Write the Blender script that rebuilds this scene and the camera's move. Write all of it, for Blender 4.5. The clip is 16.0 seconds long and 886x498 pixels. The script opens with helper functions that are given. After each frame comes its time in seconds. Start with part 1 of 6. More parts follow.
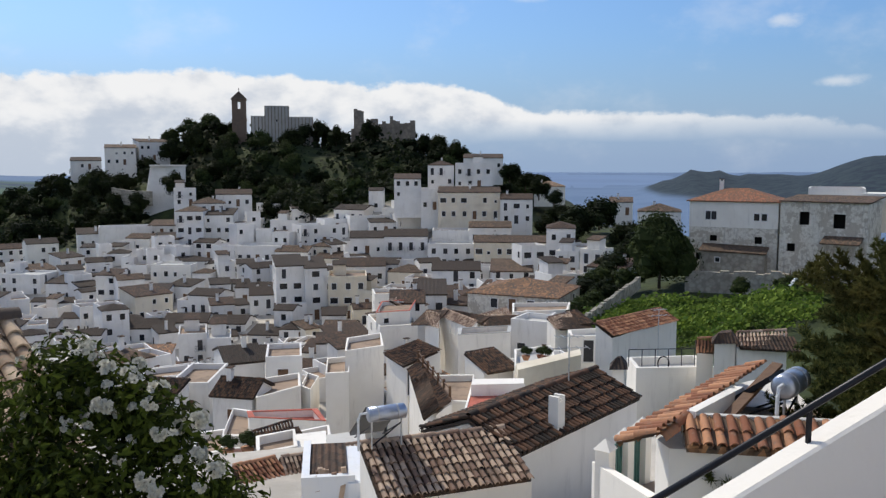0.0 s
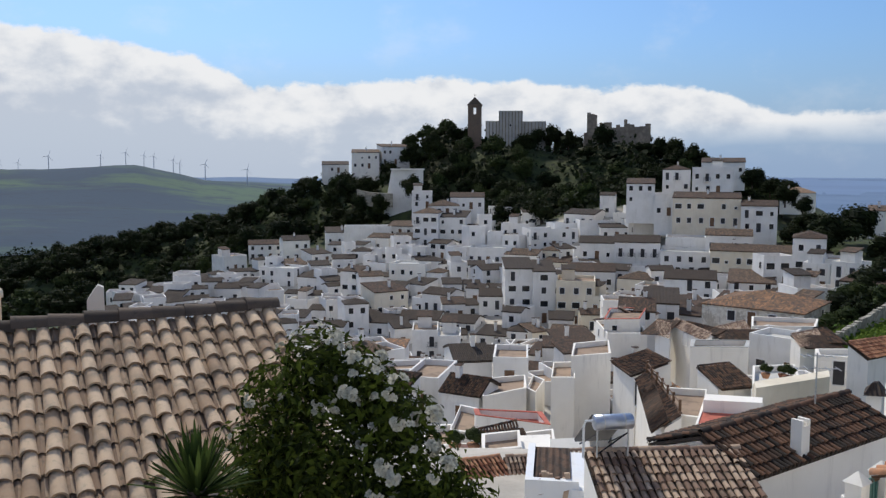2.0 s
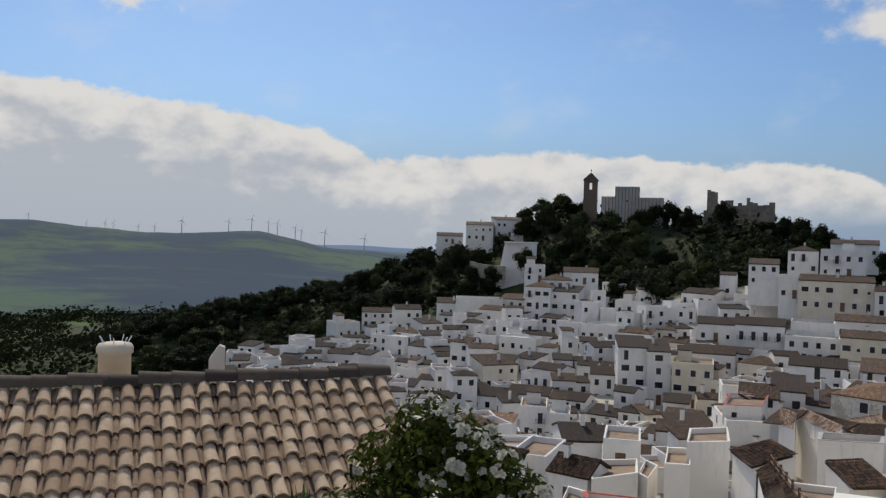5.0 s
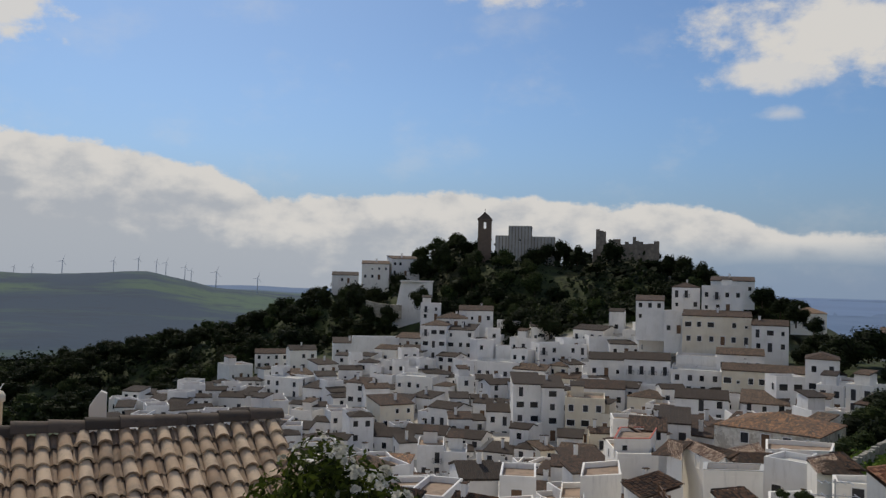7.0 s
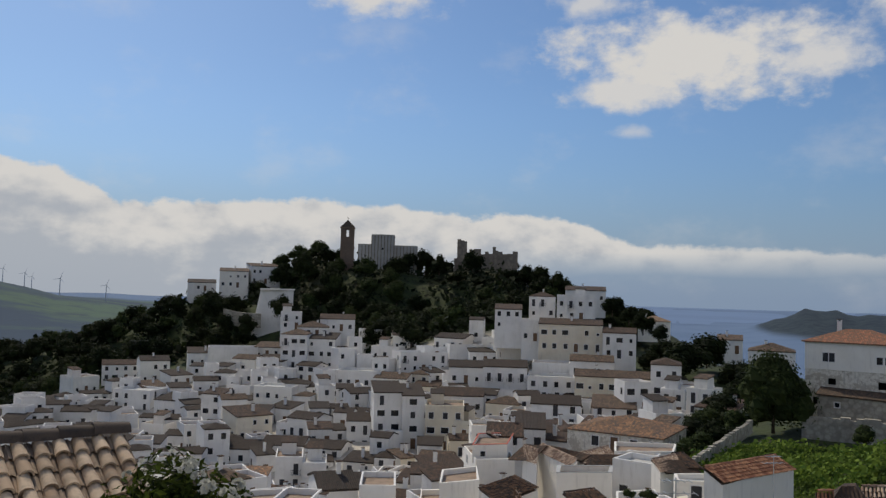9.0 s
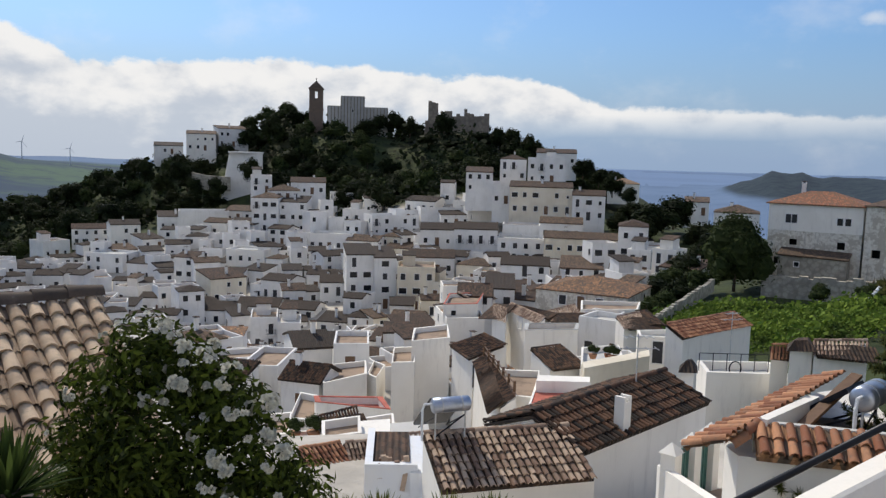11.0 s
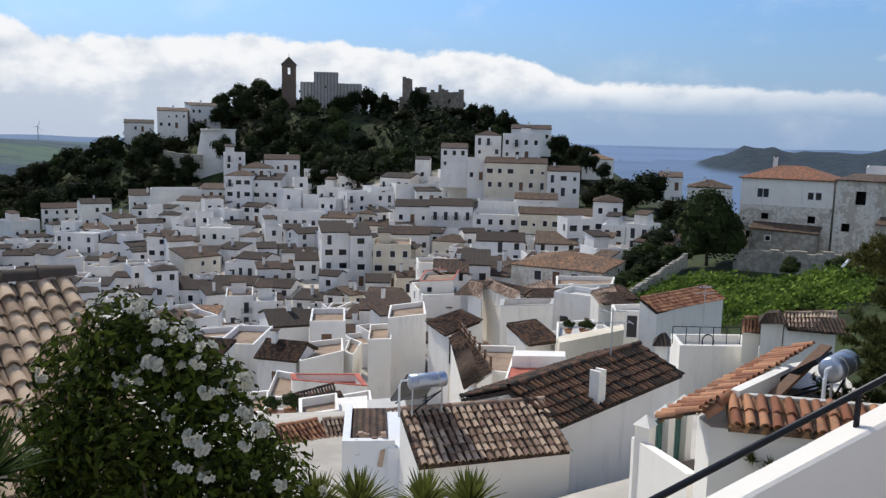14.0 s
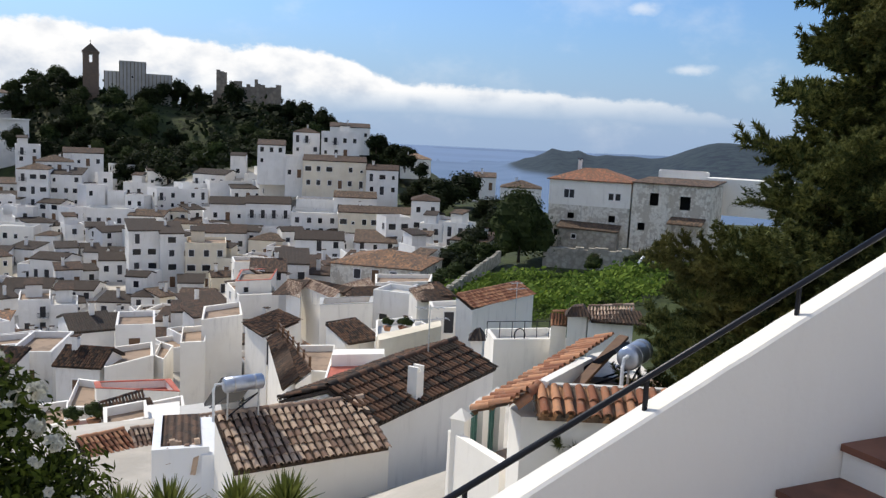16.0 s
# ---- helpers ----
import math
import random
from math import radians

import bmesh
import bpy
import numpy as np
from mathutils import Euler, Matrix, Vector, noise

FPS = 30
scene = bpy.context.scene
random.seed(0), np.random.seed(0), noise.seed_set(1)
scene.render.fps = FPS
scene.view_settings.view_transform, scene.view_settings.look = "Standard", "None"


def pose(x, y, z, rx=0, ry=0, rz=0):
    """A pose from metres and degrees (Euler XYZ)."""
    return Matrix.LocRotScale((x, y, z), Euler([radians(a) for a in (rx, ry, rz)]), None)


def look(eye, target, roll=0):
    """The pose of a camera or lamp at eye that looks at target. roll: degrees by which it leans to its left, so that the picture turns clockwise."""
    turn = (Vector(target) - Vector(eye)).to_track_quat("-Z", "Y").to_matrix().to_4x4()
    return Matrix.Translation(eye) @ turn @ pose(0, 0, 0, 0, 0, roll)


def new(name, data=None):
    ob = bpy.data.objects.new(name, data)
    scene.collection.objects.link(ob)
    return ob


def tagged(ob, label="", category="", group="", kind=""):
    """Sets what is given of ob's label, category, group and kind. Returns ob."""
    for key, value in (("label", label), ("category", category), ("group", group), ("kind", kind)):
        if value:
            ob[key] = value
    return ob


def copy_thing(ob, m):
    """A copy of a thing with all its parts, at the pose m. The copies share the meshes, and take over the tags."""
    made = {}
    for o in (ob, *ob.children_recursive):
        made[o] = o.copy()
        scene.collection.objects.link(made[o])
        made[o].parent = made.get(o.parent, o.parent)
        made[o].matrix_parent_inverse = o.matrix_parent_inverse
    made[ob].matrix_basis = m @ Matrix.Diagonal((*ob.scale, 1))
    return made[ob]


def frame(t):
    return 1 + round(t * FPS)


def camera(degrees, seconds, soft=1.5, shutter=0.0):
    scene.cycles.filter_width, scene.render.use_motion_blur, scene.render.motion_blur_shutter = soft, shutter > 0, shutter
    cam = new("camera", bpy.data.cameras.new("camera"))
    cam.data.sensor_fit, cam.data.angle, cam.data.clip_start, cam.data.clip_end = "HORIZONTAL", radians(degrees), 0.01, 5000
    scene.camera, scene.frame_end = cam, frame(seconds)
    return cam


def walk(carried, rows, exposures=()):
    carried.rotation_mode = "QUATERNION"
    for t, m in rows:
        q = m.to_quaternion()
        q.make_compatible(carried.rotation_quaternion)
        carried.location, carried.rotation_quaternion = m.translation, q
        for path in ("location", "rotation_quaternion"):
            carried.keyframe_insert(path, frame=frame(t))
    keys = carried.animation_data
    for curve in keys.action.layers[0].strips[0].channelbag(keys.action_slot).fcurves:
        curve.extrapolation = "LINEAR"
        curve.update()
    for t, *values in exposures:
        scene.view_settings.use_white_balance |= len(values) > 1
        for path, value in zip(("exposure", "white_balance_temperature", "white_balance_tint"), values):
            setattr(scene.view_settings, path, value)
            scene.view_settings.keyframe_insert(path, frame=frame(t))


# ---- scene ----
cam = camera(56.3, 16.0, soft=1.35)
PATH = [
    (0.0, pose(-0.000, 0, 0, 84.00, -0.00, 0.00)),
    (0.5, pose(-0.008, 0, 0, 83.95, 0.03, 3.18)),
    (1.0, pose(-0.015, 0, 0, 83.97, -0.15, 6.08)),
    (1.5, pose(-0.026, 0, 0, 84.01, -0.07, 10.65)),
    (2.0, pose(-0.038, 0, 0, 84.27, -0.09, 15.84)),
    (2.5, pose(-0.047, 0, 0, 84.61, -0.32, 19.47)),
    (3.0, pose(-0.052, 0, 0, 85.03, -0.56, 21.73)),
    (3.5, pose(-0.056, 0, 0, 85.71, -0.73, 23.19)),
    (4.0, pose(-0.057, 0, 0, 86.82, -1.24, 23.86)),
    (6.5, pose(-0.050, 0, 0, 91.79, -1.17, 20.88)),
    (7.0, pose(-0.040, 0, 0, 92.04, -1.31, 16.49)),
    (7.5, pose(-0.032, 0, 0, 92.13, -1.26, 13.22)),
    (8.0, pose(-0.025, 0, 0, 92.15, -1.43, 10.35)),
    (8.5, pose(-0.020, 0, 0, 92.33, -1.56, 8.49)),
    (9.0, pose(-0.017, 0, 0, 92.87, -1.59, 6.99)),
    (9.5, pose(-0.015, 0, 0, 92.17, -1.48, 6.26)),
    (10.0, pose(-0.014, 0, 0, 88.11, -1.47, 5.86)),
    (12.5, pose(-0.009, 0, 0, 82.09, -1.34, 3.90)),
    (13.0, pose(-0.009, 0, 0, 81.94, -1.26, 3.76)),
    (13.5, pose(-0.009, 0, 0, 81.93, -1.25, 3.69)),
    (14.0, pose(-0.008, 0, 0, 81.89, -1.25, 3.26)),
    (14.5, pose(-0.006, 0, 0, 81.78, -1.29, 2.36)),
    (15.0, pose(0.001, 0, 0, 81.81, -1.57, -0.47)),
    (15.5, pose(0.012, 0, 0, 81.95, -2.20, -4.94)),
    (16.0, pose(0.022, 0, 0, 82.21, -2.71, -9.11)),
]
EXPOSURES = [(0, -0.15, 6450, 10), (2.0, -0.2, 6380, 10), (4.0, -0.36, 6600, 10), (6.3, -0.63, 6850, 10), (9.3, -0.64, 6800, 10), (10.2, -0.36, 6720, 10), (12.3, -0.1, 6400, 10), (14.0, -0.08, 6350, 10), (16.0, 0.06, 6550, 10)]
walk(cam, PATH, EXPOSURES)

# ---- sky and sun ----
SUN_AZ, SUN_EL = 40.0, 47.0   # degrees to the west of straight ahead, and up
sun_dir = Vector((-math.sin(radians(SUN_AZ)) * math.cos(radians(SUN_EL)), math.cos(radians(SUN_AZ)) * math.cos(radians(SUN_EL)), math.sin(radians(SUN_EL))))
sun = new("sun", bpy.data.lights.new("sun", "SUN"))
sun.data.energy, sun.data.angle, sun.data.color = 3.7, radians(0.55), (1.0, 0.92, 0.79)
sun.matrix_world = look(sun_dir * 100, (0, 0, 0))


class Nodes:
    """Short way to write node trees."""
    def __init__(self, tree):
        self.tree = tree
        tree.nodes.clear()

    def add(self, kind, inputs=None):
        n = self.tree.nodes.new(kind)
        for k, v in (inputs or {}).items():
            self.set(n.inputs[k], v)
        return n

    def set(self, socket, v):
        if isinstance(v, bpy.types.NodeSocket):
            self.tree.links.new(v, socket)
        else:
            socket.default_value = v

    def math(self, op, a, b=0.0, c=0.0, clamp=False):
        n = self.add("ShaderNodeMath", {0: a, 1: b, 2: c})
        n.operation, n.use_clamp = op, clamp
        return n.outputs[0]

    def step(self, v, lo, hi, a=0.0, b=1.0):
        n = self.add("ShaderNodeMapRange", {"Value": v, "From Min": lo, "From Max": hi, "To Min": a, "To Max": b})
        n.interpolation_type = "SMOOTHSTEP"
        return n.outputs[0]

    def line(self, v, lo, hi, a=0.0, b=1.0):
        n = self.add("ShaderNodeMapRange", {"Value": v, "From Min": lo, "From Max": hi, "To Min": a, "To Max": b})
        return n.outputs[0]

    def mix(self, f, a, b, blend="MIX"):
        n = self.add("ShaderNodeMix")
        n.data_type, n.blend_type = "RGBA", blend
        self.set(n.inputs[0], f), self.set(n.inputs[6], a), self.set(n.inputs[7], b)
        return n.outputs[2]

    def profile(self, v, points):
        """A broken line through the points (v, height)."""
        out = points[0][1]
        for (a, p), (b, q) in zip(points, points[1:]):
            out = self.math("ADD", out, self.line(v, a, b, 0.0, q - p))
        return out

    def noise(self, vec, scale, detail=4.0, rough=0.55, out=0, dist=0.0):
        n = self.add("ShaderNodeTexNoise", {"Vector": vec, "Scale": scale, "Detail": detail, "Roughness": rough, "Distortion": dist})
        return n.outputs[out]


def col(r, g, b):
    return (r, g, b, 1.0)


def make_world():
    w = bpy.data.worlds.new("sky")
    w.use_nodes = True
    scene.world = w
    n = Nodes(w.node_tree)
    d = n.add("ShaderNodeTexCoord").outputs["Generated"]
    sep = n.add("ShaderNodeSeparateXYZ", {0: d})
    deg = 180 / math.pi
    el = n.math("MULTIPLY", n.math("ARCSINE", sep.outputs[2]), deg)
    az = n.math("MULTIPLY", n.math("ARCTAN2", n.math("MULTIPLY", sep.outputs[0], -1), sep.outputs[1]), deg)
    flat = n.add("ShaderNodeCombineXYZ", {0: az, 1: n.math("MULTIPLY", el, 1.5), 2: 0.0}).outputs[0]
    big = n.noise(flat, 0.22, 7, 0.58)
    fine = n.noise(flat, 0.55, 6, 0.6)
    wisp = n.noise(flat, 0.12, 5, 0.6)
    sky = n.add("ShaderNodeTexSky")
    sky.sky_type, sky.sun_disc, sky.sun_elevation, sky.sun_rotation = "NISHITA", False, radians(SUN_EL), radians(-SUN_AZ)
    sky.altitude, sky.air_density, sky.dust_density, sky.ozone_density = 400, 1.0, 1.2, 2.5
    sky_c = n.mix(1.0, sky.outputs[0], col(0.077, 0.098, 0.124), "MULTIPLY")
    sky_c = n.mix(1.0, sky_c, n.mix(n.step(el, 4, 13), col(1, 1, 1), col(1.15, 1.17, 1.15)), "MULTIPLY")
    haze = n.step(el, 9.0, 0.0, 0.0, 0.82)
    sky_c = n.mix(haze, sky_c, col(0.33, 0.46, 0.69))
    # bank of cumulus over the far coast: its top falls to the east, a second bank rises in the west
    top = n.profile(az, [(-30, 1.4), (-24, 2.8), (-17, 3.2), (-11, 3.5), (-6.3, 3.4), (-2, 5.0), (2.6, 5.5), (6, 5.3), (12, 5.8), (16, 6.0), (23, 5.5), (28.5, 5.1), (30.2, 6.3), (36, 7.9), (44, 8.8), (52, 9.2), (70, 7.0)])
    rag = n.math("ADD", n.math("MULTIPLY", n.math("MULTIPLY", n.math("SUBTRACT", big, 0.5), 1.9), n.step(az, -8, 4, 0.5, 1.0)), n.math("MULTIPLY", n.math("SUBTRACT", fine, 0.5), 1.3))
    bank = n.math("MULTIPLY", n.step(n.math("ADD", n.math("SUBTRACT", top, el), rag), -0.15, 0.32), n.step(az, -29, -2, 0.5, 1.0))
    foot = n.add("ShaderNodeMapRange", {"Value": el, "From Min": n.step(az, -4, 6, 1.3, -0.4), "From Max": n.step(az, -4, 6, 2.9, 3.4), "To Min": n.step(az, -4, 22, 0.0, 0.8), "To Max": 1.0}).outputs[0]
    mask = n.math("MULTIPLY", bank, foot)

    def puff(a, e, wa, we, soft, amount):
        da = n.math("POWER", n.math("DIVIDE", n.math("SUBTRACT", az, a), wa), 2)
        de = n.math("POWER", n.math("DIVIDE", n.math("SUBTRACT", el, e), we), 2)
        r = n.math("SQRT", n.math("ADD", da, de))
        r = n.math("ADD", r, n.math("MULTIPLY", n.math("SUBTRACT", n.math("ADD", n.math("MULTIPLY", big, 0.7), n.math("MULTIPLY", fine, 0.3)), 0.5), 3.0))
        return n.math("MULTIPLY", n.step(r, 1.0, 1.0 - soft), amount)
    for p in ((-9.5, 15.8, 10.5, 3.6, 0.7, 1.0), (-17.5, 15.2, 5.0, 1.9, 0.8, 0.9), (-5.5, 13.6, 5.0, 1.7, 0.8, 0.95), (-2.5, 19.4, 3.6, 1.5, 0.9, 0.8), (12.6, 19.4, 5, 1.6, 0.8, 0.95), (-23.5, 18.5, 5, 2.6, 0.8, 0.9),
              (-6.0, 11.0, 2.2, 0.7, 0.9, 0.55), (-21.8, 8.8, 1.6, 0.6, 0.9, 0.5), (44.5, 16.2, 4, 2.4, 0.5, 0.95), (-25.2, 5.0, 2.2, 0.5, 0.9, 0.5)):
        mask = n.math("MAXIMUM", mask, puff(*p))
    veil = n.math("MULTIPLY", n.step(wisp, 0.5, 0.75), 0.22)
    # broken cumulus added out of view, overhead and behind, to whiten the fill light
    round_d = n.noise(d, 3.2, 7, 0.6)
    high = n.step(el, 24, 34)
    behind = n.math("MULTIPLY", n.step(n.math("ABSOLUTE", az), 70, 95), n.step(el, 2, 8))
    rest = n.math("MAXIMUM", n.math("MULTIPLY", high, n.step(round_d, 0.53, 0.64)), n.math("MULTIPLY", behind, n.step(round_d, 0.49, 0.61)))
    mask = n.math("MAXIMUM", mask, rest)
    mask = n.math("MAXIMUM", mask, veil)
    soft_d = n.noise(flat, 0.34, 5, 0.5)
    billow = n.math("ADD", n.math("MULTIPLY", soft_d, 0.75), n.math("MULTIPLY", fine, 0.25))
    lit = n.step(n.math("ADD", billow, n.math("MULTIPLY", n.math("SUBTRACT", el, top), 0.07)), 0.16, 0.50)
    # ahead clouds are backlit; unseen front-lit ones behind are brightened and warmed as fill
    front = n.step(n.math("ABSOLUTE", n.math("SUBTRACT", az, SUN_AZ)), 80, 150)
    cloud = n.mix(lit, col(0.60, 0.66, 0.755), col(0.98, 0.98, 0.98))
    cloud = n.mix(front, cloud, col(1.28, 1.23, 1.16))
    out = n.mix(mask, sky_c, cloud)
    bg = n.add("ShaderNodeBackground", {"Color": out, "Strength": 1.0})
    n.add("ShaderNodeOutputWorld", {0: bg.outputs[0]})


make_world()

# ---- materials ----
def material(name, build):
    m = bpy.data.materials.new(name)
    m.use_nodes = True
    n = Nodes(m.node_tree)
    pos = n.add("ShaderNodeTexCoord").outputs["Object"]
    geo = n.add("ShaderNodeNewGeometry")
    rnd = n.add("ShaderNodeObjectInfo").outputs["Random"]
    base, rough, bump, metal = build(n, pos, geo, rnd)
    sh = n.add("ShaderNodeBsdfPrincipled", {"Base Color": base, "Roughness": rough, "Metallic": metal, "Specular IOR Level": 0.12 if name.startswith("foliage") else 0.35})
    thin = 0.28 if name.startswith("foliage") else 0.2 if name == "petal" else 0.0
    if bump is not None:
        h, strength, dist = bump
        sh_n = n.add("ShaderNodeBump", {"Height": h, "Strength": strength, "Distance": dist})
        n.set(sh.inputs["Normal"], sh_n.outputs[0])
    surface = sh.outputs[0]
    if thin:                              # leaves let some light through
        glow = n.add("ShaderNodeBsdfTranslucent", {"Color": n.mix(1.0, base, col(1.5, 1.35, 0.6) if thin > .3 else col(1, 1, 1), "MULTIPLY")})
        surface = n.add("ShaderNodeMixShader", {0: thin, 1: surface, 2: glow.outputs[0]}).outputs[0]
    n.add("ShaderNodeOutputMaterial", {0: surface})
    return m


def plaster(a, b, grime=0.35):
    def build(n, pos, geo, rnd):
        p = geo.outputs["Position"]
        patch = n.noise(p, 0.35, 5, 0.6)
        stretch = n.add("ShaderNodeMapping", {"Vector": p, "Scale": (1.4, 1.4, 0.25)}).outputs[0]
        streak = n.noise(stretch, 1.3, 6, 0.65)
        grain = n.noise(p, 14, 4, 0.6)
        c = n.mix(n.step(patch, 0.35, 0.7), a, b)
        c = n.mix(n.line(rnd, 0, 1, 0.0, 0.35), c, col(0.78, 0.74, 0.66))
        c = n.mix(n.math("MULTIPLY", n.step(streak, 0.52, 0.78), grime), c, col(0.42, 0.39, 0.35))
        return c, 0.85, (grain, 0.25, 0.02), 0.0
    return build


def ruined(n, pos, geo, rnd):
    """Old whitewash that has come away in patches from brown render and stone."""
    p = geo.outputs["Position"]
    patch = n.noise(p, 0.55, 7, 0.65)
    small = n.noise(p, 2.4, 6, 0.7)
    stretch = n.add("ShaderNodeMapping", {"Vector": p, "Scale": (1.6, 1.6, 0.22)}).outputs[0]
    run = n.noise(stretch, 1.5, 6, 0.65)
    c = n.mix(n.step(small, 0.4, 0.65), col(0.78, 0.74, 0.65), col(0.62, 0.57, 0.48))
    bare = n.step(n.math("ADD", patch, n.math("MULTIPLY", n.math("SUBTRACT", small, 0.5), 0.35)), 0.49, 0.55)
    c = n.mix(n.math("MULTIPLY", bare, 0.7), c, n.mix(small, col(0.38, 0.33, 0.26), col(0.52, 0.46, 0.37)))
    c = n.mix(n.math("MULTIPLY", n.step(run, 0.54, 0.72), 0.55), c, col(0.20, 0.18, 0.15))
    return c, 0.95, (n.math("ADD", small, bare), 0.5, 0.05), 0.0


def rooftile(a, b, c2):
    """A tiled roof seen from far: ribs down the slope, broken into courses, blotched."""
    def build(n, pos, geo, rnd):
        p = pos
        patch = n.noise(p, 0.7, 6, 0.65)
        cell = n.add("ShaderNodeMapping", {"Vector": p, "Scale": (4.6, 2.4, 2.4)}).outputs[0]
        v = n.add("ShaderNodeTexVoronoi", {"Vector": cell, "Scale": 1.0})
        shade = n.add("ShaderNodeSeparateColor", {0: v.outputs["Color"]}).outputs[0]
        c = n.mix(n.step(patch, 0.35, 0.65), a, b)
        c = n.mix(n.step(shade, 0.35, 0.9), c, c2)
        c = n.mix(n.math("MULTIPLY", n.step(shade, 0.35, 0.1), 0.6), c, tuple(min(1, x * 1.7) for x in a[:3]) + (1.0,))
        c = n.mix(n.line(rnd, 0, 1, 0.0, 0.45), c, col(0.075, 0.050, 0.034))
        w = n.add("ShaderNodeTexWave", {"Vector": p, "Scale": 1.5, "Distortion": 1.2, "Detail": 3.0, "Detail Scale": 3.0})
        w.bands_direction = "X"
        h = n.math("ADD", w.outputs["Fac"], shade)
        # shade in the troughs between the ribs is painted into the colour
        c = n.mix(n.math("MULTIPLY", n.step(w.outputs["Fac"], 0.4, 0.05), 0.4), c, col(0.05, 0.04, 0.034))
        return c, 0.92, (h, 0.9, 0.06), 0.0
    return build


def clay(a, b, c2):
    """Single clay tiles: each one its own tone, lichen in spots."""
    def build(n, pos, geo, rnd):
        per = n.add("ShaderNodeMath", {0: geo.outputs["Random Per Island"], 1: rnd})
        per.operation = "ADD"
        per = n.math("FRACT", per.outputs[0])
        ramp = n.mix(n.step(per, 0.15, 0.85), a, b)
        p = geo.outputs["Position"]
        lichen = n.noise(p, 9, 6, 0.7)
        wear = n.noise(p, 2.2, 4, 0.6)
        c = n.mix(n.step(lichen, 0.5, 0.74), ramp, c2)
        c = n.mix(n.math("MULTIPLY", n.step(wear, 0.5, 0.75), 0.45), c, col(0.07, 0.055, 0.045))
        return c, 0.88, (n.noise(p, 60, 4, 0.7), 0.35, 0.01), 0.0
    return build


def stone(a, b, scale=1.0):
    def build(n, pos, geo, rnd):
        p = geo.outputs["Position"]
        v = n.add("ShaderNodeTexVoronoi", {"Vector": p, "Scale": 1.6 * scale})
        patch = n.noise(p, 0.5 * scale, 6, 0.65)
        c = n.mix(n.step(patch, 0.3, 0.7), a, b)
        c = n.mix(n.math("MULTIPLY", n.step(v.outputs["Distance"], 0.35, 0.7), 0.35), c, col(0.09, 0.08, 0.07))
        return c, 0.95, (n.math("ADD", n.noise(p, 5 * scale, 5, 0.7), v.outputs["Distance"]), 0.6, 0.1), 0.0
    return build


def leaf(a, b, c2):
    def build(n, pos, geo, rnd):
        k = geo.outputs["Random Per Island"]
        c = n.mix(k, a, b)
        c = n.mix(n.step(n.noise(geo.outputs["Position"], 0.25, 3, 0.6), 0.45, 0.7), c, c2)
        c = n.mix(n.line(rnd, 0, 1, 0.0, 0.3), c, col(0.05, 0.055, 0.018))
        return c, 0.8, None, 0.0
    return build


def plain(c, rough=0.6, metal=0.0, vary=0.25, scale=6.0):
    def build(n, pos, geo, rnd):
        k = n.noise(geo.outputs["Position"], scale, 5, 0.65)
        d = tuple(x * (1 - vary) for x in c[:3]) + (1.0,)
        return n.mix(n.step(k, 0.4, 0.7), c, d), rough, (k, 0.15, 0.01), metal
    return build


def ground_mat(n, pos, geo, rnd):
    p = geo.outputs["Position"]
    r = n.add("ShaderNodeVectorMath", {0: p})
    r.operation = "LENGTH"
    a = n.noise(p, 0.02, 6, 0.6)
    b = n.noise(p, 0.25, 6, 0.65)
    c = n.mix(n.step(b, 0.35, 0.65), col(0.020, 0.030, 0.010), col(0.048, 0.064, 0.018))
    c = n.mix(n.math("MULTIPLY", n.step(a, 0.5, 0.62), 0.35), c, col(0.09, 0.075, 0.045))
    c = n.mix(n.math("MULTIPLY", n.step(n.noise(p, 0.012, 3, 0.5), 0.55, 0.6), n.math("MULTIPLY", n.step(r.outputs["Value"], 330, 380), n.step(n.add("ShaderNodeSeparateXYZ", {0: p}).outputs[0], -170, -215))), c, col(0.075, 0.12, 0.03))
    off = n.add("ShaderNodeVectorMath", {0: p, 1: (-35.0, 128.0, -25.0)})
    off.operation = "DISTANCE"
    lane = n.mix(n.step(b, 0.35, 0.65), col(0.52, 0.48, 0.42), col(0.40, 0.37, 0.32))
    c = n.mix(n.math("MULTIPLY", n.step(n.math("ADD", off.outputs["Value"], n.math("MULTIPLY", a, 30.0)), 132, 120), n.math("MULTIPLY", n.step(n.add("ShaderNodeSeparateXYZ", {0: p}).outputs[0], 15, 8), n.step(n.add("ShaderNodeSeparateXYZ", {0: p}).outputs[0], -112, -98))), c, lane)
    yard = n.add("ShaderNodeVectorMath", {0: p, 1: (-1.0, 24.0, -14.0)})
    yard.operation = "DISTANCE"
    c = n.mix(n.step(yard.outputs["Value"], 18, 14), c, lane)
    return c, 0.95, (b, 0.5, 0.6), 0.0


